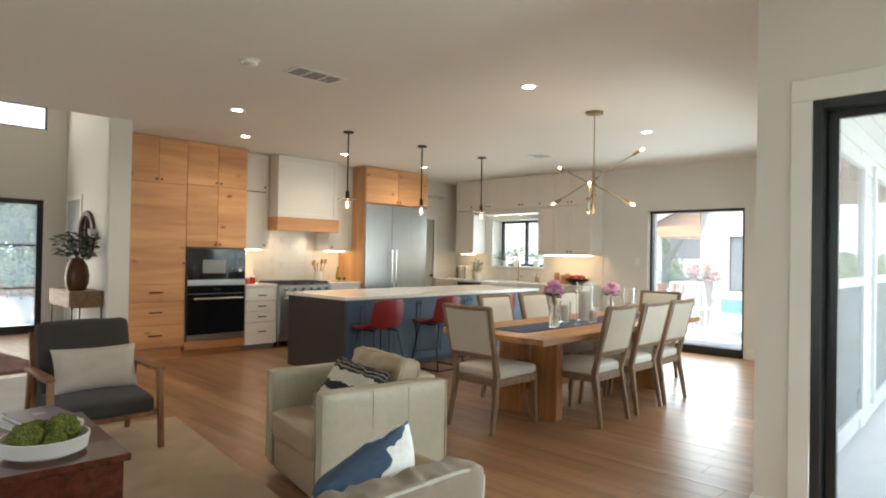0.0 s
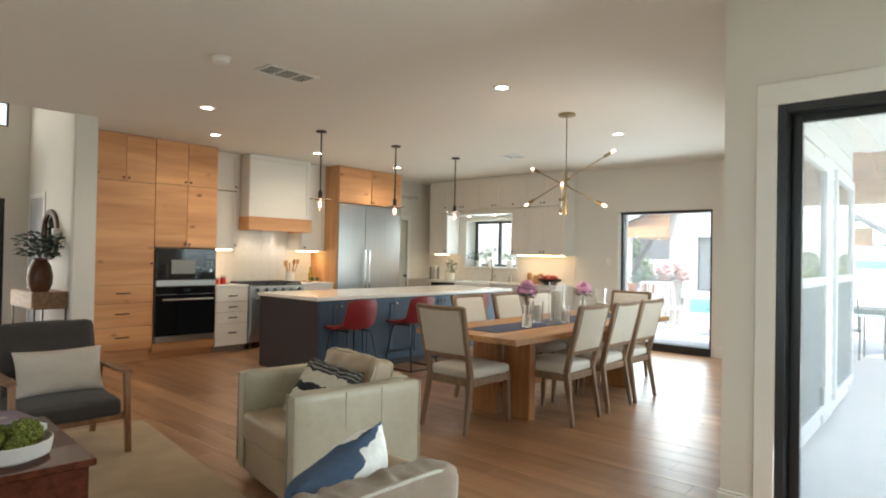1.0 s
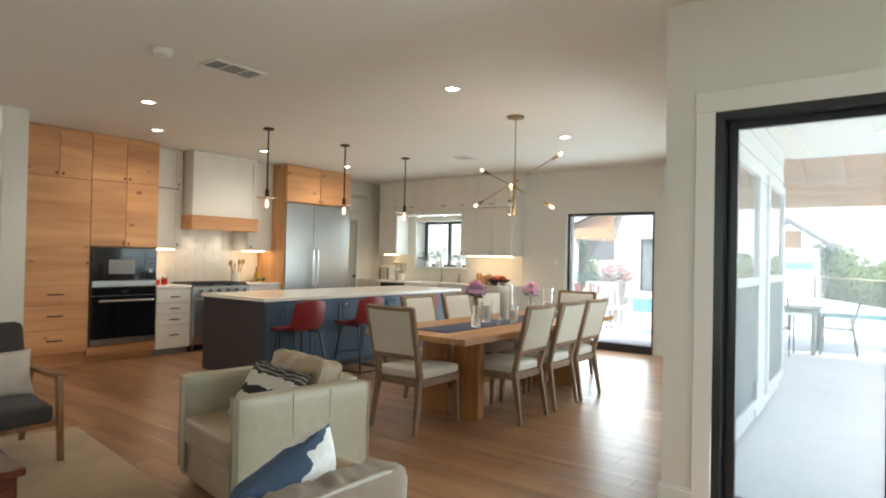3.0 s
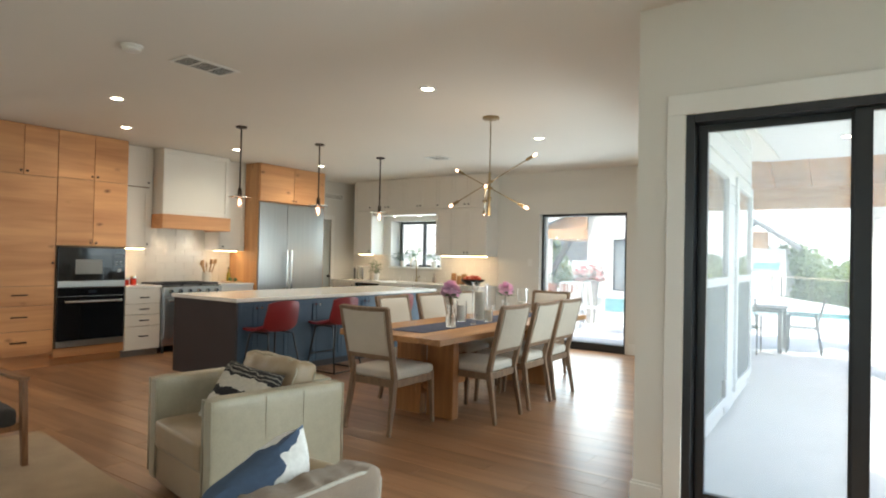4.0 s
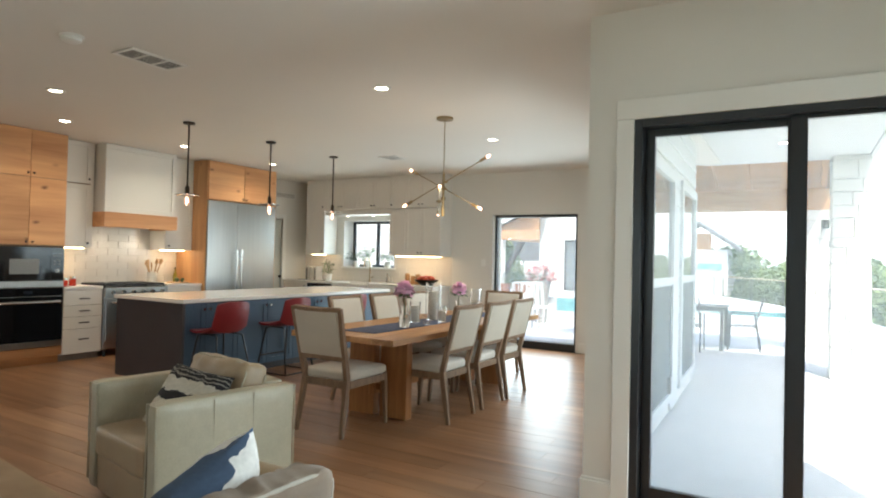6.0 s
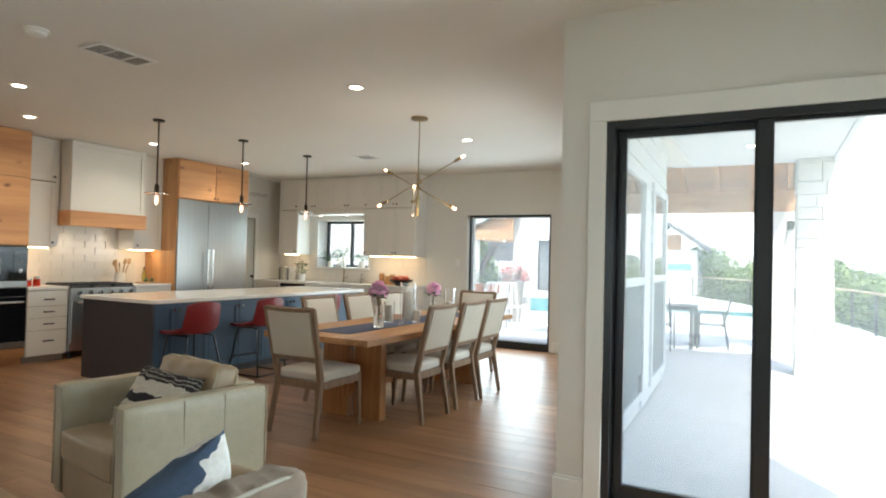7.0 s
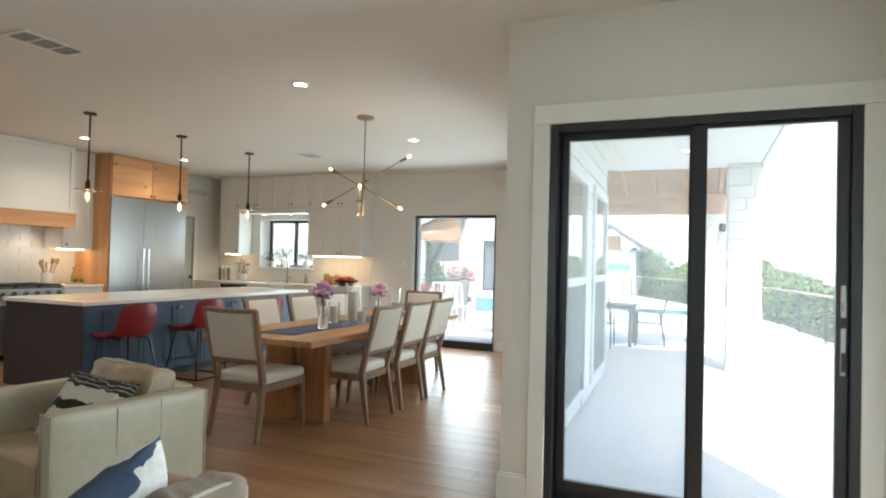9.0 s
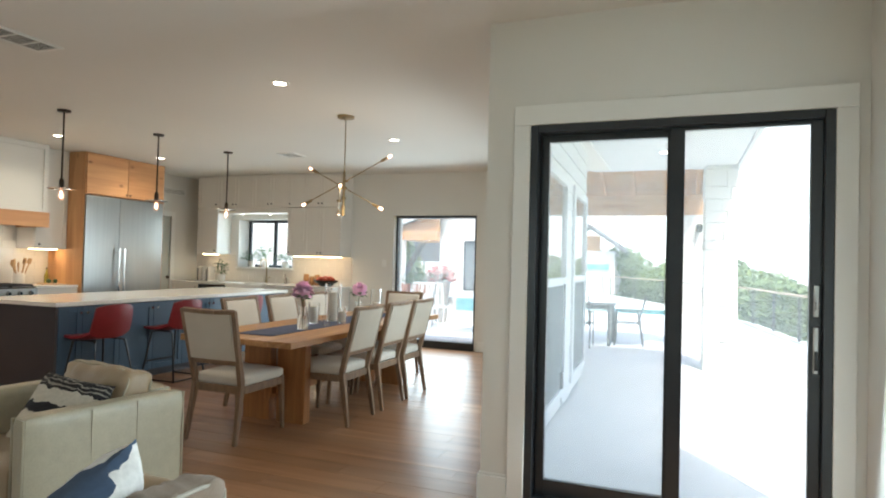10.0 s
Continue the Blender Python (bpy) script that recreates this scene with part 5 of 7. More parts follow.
def sash(x0, x1, y0, y1, left, right, top, bottom, name):
    s = part(name, merge(box((x0, y0, 0.046), (x0 + left, y1, ZT - 0.046), 0.003), box((x1 - right, y0, 0.046), (x1, y1, ZT - 0.046), 0.003), box((x0 + left, y0, ZT - 0.046 - top), (x1 - right, y1, ZT - 0.046), 0.002), box((x0 + left, y0, 0.046), (x1 - right, y1, 0.046 + bottom), 0.002)), FRAME, sd)
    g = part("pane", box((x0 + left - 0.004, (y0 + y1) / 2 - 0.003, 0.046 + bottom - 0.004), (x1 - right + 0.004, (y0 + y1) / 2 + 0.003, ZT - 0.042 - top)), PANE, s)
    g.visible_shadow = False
    return s


sash(XL + 0.046, 0.005, YD + 0.085, YD + 0.125, 0.05, 0.075, 0.04, 0.09, "fixed_sash")
ms = sash(-0.055, XD - 0.046, YD + 0.03, YD + 0.07, 0.075, 0.055, 0.02, 0.09, "sliding_sash")
for z0, z1 in ((1.17, 1.33), (0.885, 1.12)):
    part("handle", merge(box((XD - 0.084, YD + 0.018, z0), (XD - 0.058, YD + 0.029, z1), 0.004)), STEEL, ms, "steel flush handle plate")
part("latch", merge(rod((XD - 0.071, YD + 0.018, 1.235), (XD - 0.071, YD + 0.004, 1.235), 0.012), box((XD - 0.077, YD - 0.004, 1.205), (XD - 0.065, YD + 0.006, 1.245), 0.002)), STEEL, ms, "steel thumb latch", smooth=True)
part("finger_recess", box((XD - 0.079, YD + 0.012, 0.905), (XD - 0.063, YD + 0.019, 1.0), 0.002), BLACK, ms)
CY = YD - 0.018
whole("trim_door_2", merge(box((XL - 0.097, CY, 0), (XL, YD - 0.0005, ZT), 0.003), box((XD, CY, 0), (XD + 0.097, YD - 0.0005, ZT), 0.003), box((XL - 0.097, CY - 0.002, ZT), (XD + 0.097, YD - 0.0005, ZT + 0.115), 0.003)), TRIM, "flat white casing round the sliding door", "door casing", "structure")


def baseboard(lo, hi, cap):
    bms = [box(lo, (hi[0], hi[1], 0.145), 0.002)]
    x0, y0, x1, y1 = cap
    bms.append(box((x0, y0, 0.1452), (x1, y1, 0.162), 0.003))
    return merge(*bms)


whole("baseboard_slider", baseboard((-1.100, CY, 0), (XL - 0.098, YD - 0.0005, 0), (-1.094, CY + 0.007, XL - 0.098, YD - 0.0005)), TRIM, "white baseboard", "baseboard", "structure")
whole("baseboard_return", baseboard((-1.100, YD, 0), (-1.0865, YD + 0.17, 0), (-1.094, YD, -1.0865, YD + 0.17)), TRIM, "white baseboard", "baseboard", "structure")
whole("baseboard_north", baseboard((-2.94, YB - 0.015, 0), (-2.06, YB - 0.0005, 0), (-2.94, YB - 0.009, -2.06, YB - 0.0005)), TRIM, "white baseboard", "baseboard", "structure")
whole("baseboard_north_b", baseboard((-5.20, YB - 0.015, 0), (-4.44, YB - 0.0005, 0), (-5.20, YB - 0.009, -4.44, YB - 0.0005)), TRIM, "white baseboard", "baseboard", "structure")
whole("baseboard_stub", baseboard((-7.2495, 2.19, 0), (-7.236, 2.395, 0), (-7.2495, 2.19, -7.242, 2.395)), TRIM, "white baseboard", "baseboard", "structure")
whole("baseboard_east", baseboard((XR - 0.015, 0.5, 0), (XR - 0.0005, CY - 0.001, 0), (XR - 0.009, 0.5, XR - 0.0005, CY - 0.001)), TRIM, "white baseboard", "baseboard", "structure")

gd = thing("door_3", (0, 0, 0), 0, "black framed glass patio door at the back wall", "glass door", kind="structure")
for nm, lo, hi in (("door_frame", (-4.437, YB + 0.10, 0), (-4.405, YB + 0.20, 2.146)), ("door_frame", (-3.020, YB + 0.02, 0), (-2.988, YB + 0.20, 2.146)), ("door_frame", (-4.405, YB + 0.02, 2.108), (-3.020, YB + 0.20, 2.146)), ("bottom_rail", (-4.405, YB + 0.02, 0), (-3.020, YB + 0.20, 0.115))):
    part(nm, box(lo, hi, 0.003), FRAME, gd)
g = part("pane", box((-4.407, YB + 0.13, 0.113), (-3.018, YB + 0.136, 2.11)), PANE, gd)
g.visible_shadow = False
sw = thing("light_switch", (-4.60, YB - 0.0005, 1.29), 0, "white double light switch plate on the wall", "light switch")
part("plate", box((-0.04, -0.006, 0), (0.04, 0, 0.12), 0.003), TRIM, sw)
for x in (-0.02, 0.012):
    part("rocker", box((x - 0.008, -0.010, 0.04), (x + 0.016, -0.006, 0.08), 0.002), TRIM, sw)

# entry door: black steel with three glass rows
ed = thing("door_4", (0, 0, 0), 0, "black steel glass entry doors with crossbars", "entry door", kind="structure")
EX0, EX1 = XE - 0.10, XE - 0.03
for lo, hi in (((EX0, 2.47, 0), (EX1, 2.56, 2.20)), ((EX0, 0.40, 0), (EX1, 0.49, 2.20)), ((EX0, 0.49, 2.12), (EX1, 2.47, 2.20)), ((EX0, 0.49, 0.0), (EX1, 2.47, 0.13)), ((EX0, 1.44, 0.13), (EX1, 1.54, 2.12))):
    part("door_frame", box(lo, hi, 0.004), FRAME, ed)
for y0, y1 in ((0.49, 1.44), (1.54, 2.47)):
    for z in (0.735, 1.435):
        part("muntin", box((EX0 + 0.01, y0, z), (EX1 - 0.01, y1, z + 0.022), 0.002), FRAME, ed)
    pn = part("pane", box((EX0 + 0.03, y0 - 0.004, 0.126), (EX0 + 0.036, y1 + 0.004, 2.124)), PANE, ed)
    pn.visible_shadow = False
cw = thing("window_2", (0, 0, 0), 0, "black framed clerestory window over the entry", "window", kind="structure")
for lo, hi in (((EX0, -0.2, 3.36), (EX1, 2.585, 3.385)), ((EX0, -0.2, 3.735), (EX1, 2.585, 3.76)), ((EX0, 2.56, 3.385), (EX1, 2.585, 3.735)), ((EX0, -0.2, 3.385), (EX1, -0.175, 3.735))):
    part("window_frame", box(lo, hi, 0.002), FRAME, cw)
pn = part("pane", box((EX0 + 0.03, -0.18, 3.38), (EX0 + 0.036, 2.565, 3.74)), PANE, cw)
pn.visible_shadow = False

# ---- entry hall ----
CONSOLE = wood("pale_console_wood", (0.24, 0.14, 0.075), (0.40, 0.26, 0.15), "x", 1.5, 0.5)
cs = thing("console_table", (-10.25, 2.66, 0), 0, "wooden console table on thin metal legs", "console table")
part("drawer_box", box((-0.55, -0.21, 0.56), (0.55, 0.21, 0.80), 0.004), CONSOLE, cs)
for k in range(2):
    part("drawer", box((-0.535 + k * 0.537, -0.226, 0.58), (-0.002 + k * 0.537, -0.211, 0.785), 0.002), CONSOLE, cs)
for x in (-0.53, 0.53):
    for y in (-0.19, 0.19):
        part("leg", box((x - 0.010, y - 0.010, 0), (x + 0.010, y + 0.010, 0.559)), BRONZE, cs)
    part("foot_bar", box((x - 0.009, -0.179, 0.02), (x + 0.009, 0.179, 0.04)), BRONZE, cs)
TERRA = material("brown_glazed_vase", (0.11, 0.042, 0.018), 0.35, spots=((7, 0.25, (1, 1, 1)), (30, 0.1, (1, 1, 1))))
DARKLEAF = material("dark_eucalyptus", (0.050, 0.085, 0.052), 0.55, spots=((10, 0.3, (1, 1, 1)),))
vs = thing("large_vase", (-9.92, 2.58, 0.80), 0, "brown glazed vase of dark green branches", "vase")
part("vase", lathe([(0, 0), (0.11, 0), (0.15, 0.10), (0.158, 0.22), (0.13, 0.36), (0.085, 0.44), (0.095, 0.47), (0.08, 0.47), (0.07, 0.43), (0, 0.40)], 24), TERRA, vs, smooth=True)
part("branches", stems(12, 0.30, 0.36, 21, 0.005), DARKLEAF, vs, smooth=True).location.z = 0.40
part("foliage", leaf_spray(230, 0.27, 0.38, 0.10, 22, 0.5, 0.42), DARKLEAF, vs).location.z = 0.44
mi = thing("round_mirror", (-10.55, YE - 0.002, 1.615), 0, "round mirror in a dark wooden frame", "mirror")
ring = lathe([(0.30, 0), (0.375, 0), (0.385, 0.02), (0.375, 0.045), (0.31, 0.05), (0.30, 0.03)], 40)
part("frame", ring, wood("mirror_wood", (0.05, 0.022, 0.012), (0.11, 0.05, 0.025), "x"), mi, smooth=True).matrix_basis = pose(0, 0, 0, 90)
part("glass", rod((0, -0.001, 0), (0, -0.015, 0), 0.305, seg=40), material("mirror_glass", (0.85, 0.86, 0.85), 0.02, 1.0), mi)
sc = thing("wall_sconce", (-10.10, YE - 0.001, 1.56), 0, "small white wall sconce with brass plate", "sconce")
part("plate", box((-0.04, -0.012, -0.09), (0.04, 0, 0.09), 0.004), BRASS, sc)
part("shade", lathe([(0.045, 0), (0.06, 0.16), (0.055, 0.16), (0.04, 0.004)], 18), TRIM, sc, "white shade", smooth=True).location = (0, -0.07, -0.02)
part("arm", rod((0, -0.01, -0.02), (0, -0.07, 0.0), 0.007), BRASS, sc)
dp = thing("door_5", (-11.30, YE - 0.001, 0), 0, "white panel door in the entry wall", "door", kind="structure")
part("casing", merge(box((-0.42, -0.018, 0), (-0.34, 0, 2.28), 0.003), box((0.34, -0.018, 0), (0.42, 0, 2.28), 0.003), box((-0.34, -0.018, 2.20), (0.34, 0, 2.28), 0.003)), TRIM, dp)
part("leaf", box((-0.335, -0.008, 0.01), (0.335, 0, 2.195), 0.002), material("grey_door_paint", (0.40, 0.40, 0.39), 0.45, spots=((3, 0.03, (1, 1, 1)),)), dp, "pale grey door leaf")
part("door_handle", merge(rod((0.27, -0.008, 1.0), (0.27, -0.06, 1.0), 0.010), rod((0.27, -0.055, 1.0), (0.16, -0.055, 1.0), 0.009)), BRONZE, dp)
ENTRYRUG = material("faded_oriental_wool", (0.22, 0.115, 0.105), 0.95, spots=((2.2, 0.4, (1, 1, 1)), (12, 0.4, (1, 1, 1)), (80, 0.2, (1, 1, 1))), bump=0.5, bump_scale=250)
er = thing("entry_rug", (-9.35, 0.6, 0), 9, "faded red oriental rug before the entry door", "rug")
part("weave", box((-1.35, -1.7, 0.001), (1.35, 1.15, 0.010), 0.003), ENTRYRUG, er)
for x in (-1.31, 1.22):
    part("border", box((x, -1.66, 0.0101), (x + 0.09, 1.11, 0.012)), material("rug_border", (0.075, 0.04, 0.05), 0.95, spots=((20, 0.4, (1, 1, 1)),)), er, "dark border band")

# thin pale grey-blue sheet laid over the planks
pale = material("pale_matte", (0.62, 0.64, 0.66), 0.95, spots=((3, 0.08, (1, 1, 1)), (60, 0.1, (1, 1, 1))), bump=0.4, bump_scale=250)
whole("pale_floor_sheet", box((-7.85, -0.9, 0.001), (-6.05, 1.68, 0.011), 0.003), pale, "thin pale grey-blue sheet on the wood floor", "rug")

# ---- living room ----
RUG = material("beige_wool_rug", (0.50, 0.375, 0.255), 0.98, spots=((0.8, 0.10, (1, 1, 1)), (5, 0.10, (1, 1, 1)), (250, 0.2, (1, 1, 1))), bump=0.7, bump_scale=260)
whole("living_room_rug", box((-2.45, -3.0, 0.001), (0.0, 0.0, 0.016), 0.004), RUG, "beige wool rug under the seating group", "rug").matrix_basis = pose(-2.73, 1.80, 0, 0, 0, -7)

# leather armchair: box arms, low tufted sides
# one armchair leather in two tones: cool daylight outside, warm dimmer light inside
LEATHER = material("cool_lit_leather", (0.42, 0.375, 0.272), 0.34, spots=((2.5, 0.07, (1, 1, 1)), (18, 0.06, (1, 1, 1)), (90, 0.05, (1, 1, 1))), bump=0.18, bump_scale=190, rough_var=0.08)
# warm-lit tone of that leather; also the sofa arms' own tan
WARMLEATHER = material("tan_warm_lit_leather", (0.34, 0.25, 0.155), 0.32, spots=((3, 0.08, (1, 1, 1)), (25, 0.06, (1, 1, 1))), bump=0.18, bump_scale=190, rough_var=0.08)
ac = thing("leather_armchair", (-3.045, 2.335, 0), -10.5, "beige leather box armchair with back cushion", "armchair")
AW, AD = 0.87, 0.80


def slab(lo, hi, r=0.018, wr=0.0035, seed=0, cuts=8):
    """An upholstered panel: a soft-edged box with slight waves."""
    lo, hi = Vector(lo), Vector(hi)
    bm = cushion(tuple(hi - lo), min(1.0, r / (min(hi - lo) / 2)), n=cuts, wrinkle=0)
    mid = (lo + hi) / 2
    for v in bm.verts:
        q = v.co * 4 + Vector((seed, seed * 2, 0))
        v.co += mid + Vector((noise.noise(q), noise.noise(q + Vector((9, 0, 0))), noise.noise(q + Vector((0, 9, 0))))) * wr
    return bm


for s in (-1, 1):
    x0, x1 = (-AW / 2, -AW / 2 + 0.115) if s < 0 else (AW / 2 - 0.115, AW / 2)
    arm = part("arm", slab((x0, -AD / 2, 0.05), (x1, AD / 2, 0.655), r=0.028, seed=s + 3, cuts=12), LEATHER, ac, smooth=True)
    xo = x1 if s > 0 else x0
    for y in (-0.10, 0.13):
        part("seam", box((xo - 0.003 if s > 0 else xo - 0.0025, y - 0.0015, 0.10), (xo + 0.0025 if s > 0 else xo + 0.003, y + 0.0015, 0.64)), LEATHER, arm)
    for e, y in ((0, -AD / 2), (1, AD / 2)):
        part("piping", tube([(x0 + 0.006, y, 0.09), (x0 + 0.006, y, 0.645), (x1 - 0.006, y, 0.645), (x1 - 0.006, y, 0.09)], 0.005, 6), LEATHER, arm, smooth=True)
    for y in (-0.12, 0.10):
        part("button", rod((x1 - 0.001 if s < 0 else x0 + 0.001, y, 0.55), (x1 + 0.006 if s < 0 else x0 - 0.006, y, 0.55), 0.014), LEATHER, arm, smooth=True)
part("back", slab((-AW / 2 + 0.115, AD / 2 - 0.13, 0.05), (AW / 2 - 0.115, AD / 2, 0.665), seed=9), LEATHER, ac, smooth=True)
part("base", slab((-AW / 2 + 0.112, -AD / 2 + 0.004, 0.05), (AW / 2 - 0.112, AD / 2 - 0.12, 0.26), seed=5), WARMLEATHER, ac, smooth=True)
seatc = cushion((AW - 0.235, 0.70, 0.17), 0.4, crown=0.02, n=14, wrinkle=0.006, seed=2)
part("seat_cushion", seatc, WARMLEATHER, ac, "leather seat cushion in the warm-lit tone", smooth=True).location = (0, -0.065, 0.335)
backc = cushion((AW - 0.25, 0.34, 0.17), 0.5, crown=0.025, n=14, wrinkle=0.012, seed=4)
for v in backc.verts:
    q = v.co
    crease = 0.010 * abs(math.sin(q.x * 23 + 5 * noise.noise(q * 6))) + 0.012 * noise.noise(Vector((q.x * 9, q.y * 7, q.z * 7 + 3)))
    v.co.y += crease * (1 if q.y > 0 else -0.3)
    v.co.z += 0.010 * noise.noise(Vector((q.x * 16, q.y * 14, 8.0)))
bkc = part("back_cushion", backc, WARMLEATHER, ac, "soft leather back cushion in the warm-lit tone", smooth=True)
bkc.matrix_basis = pose(0, 0.185, 0.595, 74, 0, 0)
for zz in (-0.066, 0.066):
    ring_ = []
    for a in range(40):
        t = a / 40 * 2 * math.pi
        sx, sy = math.cos(t), math.sin(t)
        f = (abs(sx) ** 8 + abs(sy) ** 8) ** (-1 / 8)
        ring_.append((0.306 * sx * f, 0.166 * sy * f + 0.004 * math.sin(t * 9), zz + 0.004 * math.sin(t * 7)))
    part("piping", tube(ring_, 0.006, 6, True), LEATHER, bkc, "leather piping", smooth=True)
for sx in (-1, 1):
    for sy in (-1, 1):
        part("foot", box((sx * 0.33 - 0.03, sy * 0.29 - 0.03, 0.0), (sx * 0.33 + 0.03, sy * 0.29 + 0.03, 0.075), 0.004), BRONZE, ac, "dark square foot")


def banded(name, bands, rough=0.95, axis=2, wob=0.02, wscale=9.0, bump=0.5, bscale=260):
    """Cloth woven in bands along one axis of the pillow, from (limit, colour) steps."""
    mat = material(name, (0.5, 0.5, 0.5), rough, bump=bump, bump_scale=bscale)
    nt = mat.node_tree
    L = nt.links.new
    p = nt.nodes["Principled BSDF"]
    co = nt.nodes.new("ShaderNodeTexCoord").outputs["Object"]
    sep = nt.nodes.new("ShaderNodeSeparateXYZ")
    L(co, sep.inputs[0])
    nz = nt.nodes.new("ShaderNodeTexNoise")
    nz.inputs["Scale"].default_value = wscale
    L(co, nz.inputs["Vector"])
    ad = nt.nodes.new("ShaderNodeMath")
    ad.operation = "MULTIPLY_ADD"
    L(nz.outputs["Fac"], ad.inputs[0])
    ad.inputs[1].default_value = wob * 2
    if isinstance(axis, tuple):
        dot = nt.nodes.new("ShaderNodeVectorMath")
        dot.operation = "DOT_PRODUCT"
        L(co, dot.inputs[0])
        dot.inputs[1].default_value = axis[:3]
        sh = nt.nodes.new("ShaderNodeMath")
        L(dot.outputs["Value"], sh.inputs[0])
        sh.inputs[1].default_value = axis[3]
        L(sh.outputs[0], ad.inputs[2])
    else:
        L(sep.outputs[axis], ad.inputs[2])
    ramp = nt.nodes.new("ShaderNodeValToRGB")
    ramp.color_ramp.interpolation = "CONSTANT"
    for k, (pos, col) in enumerate(bands):
        el = ramp.color_ramp.elements[k] if k < 2 else ramp.color_ramp.elements.new(pos)
        el.position, el.color = pos, (*col, 1)
    L(ad.outputs[0], ramp.inputs["Fac"])
    n2 = nt.nodes.new("ShaderNodeTexNoise")
    n2.inputs["Scale"].default_value = 45
    L(co, n2.inputs["Vector"])
    mr = nt.nodes.new("ShaderNodeMapRange")
    mr.inputs["To Min"].default_value, mr.inputs["To Max"].default_value = 0.75, 1.2
    L(n2.outputs["Fac"], mr.inputs["Value"])
    hsv = nt.nodes.new("ShaderNodeHueSaturation")
    L(mr.outputs[0], hsv.inputs["Value"])
    L(ramp.outputs[0], hsv.inputs["Color"])
    L(hsv.outputs[0], p.inputs["Base Color"])
    return mat


CREAM, INK = (0.62, 0.56, 0.46), (0.022, 0.019, 0.02)
WOVEN = banded("woven_black_cream", [(0.0, CREAM), (0.135, INK), (0.195, CREAM), (0.275, INK), (0.292, (0.30, 0.27, 0.23)), (0.300, INK), (0.316, (0.30, 0.27, 0.23)), (0.324, INK), (0.340, (0.30, 0.27, 0.23)), (0.348, INK)], wob=0.03, wscale=16.0)
wp = thing("throw_pillow", (-2.985, 2.165, 0.425), 0, "black and cream woven throw pillow with fringe", "pillow")
part("cover", pillow(0.50, 0.34, 0.14, 3), WOVEN, wp, smooth=True).matrix_basis = pose(0, 0, 0.02, -34, 4, 0)
fringe = [tube([(-0.25 + 0.5 * k / 40, 0, 0.004), (-0.25 + 0.5 * k / 40 + 0.004 * math.sin(k * 2.1), 0.004 * math.cos(k * 1.3), -0.05)], 0.004, 5) for k in range(41)]
tagged(part("fringe", merge(*fringe), material("cream_wool", CREAM, 0.95, spots=((60, 0.15, (1, 1, 1)),)), wp, "cream wool fringe"), kind="stuff").matrix_basis = pose(0, 0, 0.02, -34, 4, 0)

# wooden lounge chair
TEAK = wood("warm_teak", (0.17, 0.075, 0.032), (0.34, 0.17, 0.078), "x", 1.6, 0.42, 0.0, 0.08)
TEAKV = wood("warm_teak_upright", (0.17, 0.075, 0.032), (0.34, 0.17, 0.078), "z", 1.6, 0.42, 0.0, 0.08)
CHARCOAL = material("charcoal_wool", (0.046, 0.038, 0.033), 0.95, spots=((5, 0.12, (1, 1, 1)), (200, 0.25, (1, 1, 1))), bump=0.4, bump_scale=420, sheen=0.15)
lc = thing("lounge_chair", (-4.70, 1.36, 0), 0, "teak lounge chair with charcoal cushions", "armchair")
for s in (-1, 1):
    y = s * 0.335
    part("arm", merge(box((-0.32, y - 0.035, 0.55), (0.10, y + 0.035, 0.575), 0.009, 2), beam((0.08, y, 0.5625), (0.265, y + s * 0.005, 0.5625), 0.09, 0.025, 0.055, 0.025, 0.006)), TEAK, lc)
    part("leg", beam((0.292, y, 0), (0.235, y, 0.551), 0.036, 0.036, 0.052, 0.036), TEAKV, lc)
    part("leg", beam((-0.40, y, 0), (-0.27, y, 0.551), 0.032, 0.036, 0.05, 0.036), TEAKV, lc)
    part("back_post", beam((-0.27, y - s * 0.03, 0.25), (-0.44, y - s * 0.03, 0.80), 0.03, 0.045, 0.028, 0.03), TEAKV, lc)
    part("side_rail", beam((-0.33, y, 0.235), (0.25, y, 0.27), 0.055, 0.03, bevel=0.004), TEAK, lc)
part("front_rail", box((0.228, -0.32, 0.235), (0.255, 0.32, 0.285), 0.005), TEAKV, lc)
part("back_rail", box((-0.30, -0.32, 0.22), (-0.272, 0.32, 0.265), 0.005), TEAKV, lc)
part("top_rail", box((-0.45, -0.305, 0.76), (-0.425, 0.305, 0.80), 0.006), TEAKV, lc)
for k in range(5):
    z = 0.35 + k * 0.085
    part("back_slat", box((-0.285 - k * 0.027 - 0.02, -0.30, z), (-0.285 - k * 0.027, 0.30, z + 0.035), 0.004), TEAKV, lc)
part("seat_cushion", cushion((0.60, 0.60, 0.12), 0.6, crown=0.02, n=12, wrinkle=0.006, seed=6), CHARCOAL, lc, "charcoal wool seat cushion", smooth=True).matrix_basis = pose(-0.02, 0, 0.345, 0, 4, 0)
part("back_cushion", cushion((0.13, 0.60, 0.56), 0.55, crown=0.01, n=12, wrinkle=0.008, seed=8), CHARCOAL, lc, "charcoal wool back cushion", smooth=True).matrix_basis = pose(-0.285, 0, 0.60, 0, -17, 0)
OATMEAL = material("oatmeal_linen", (0.56, 0.49, 0.42), 0.95, spots=((4, 0.06, (1, 1, 1)), (250, 0.12, (1, 1, 1))), bump=0.35, bump_scale=500)
lp = thing("lumbar_pillow", (-4.735, 1.375, 0.40), 90, "oatmeal linen lumbar pillow on the lounge chair", "pillow")
part("cover", pillow(0.55, 0.32, 0.15, 12), OATMEAL, lp, smooth=True).matrix_basis = pose(0, 0, 0.0, -16, 0, 0)

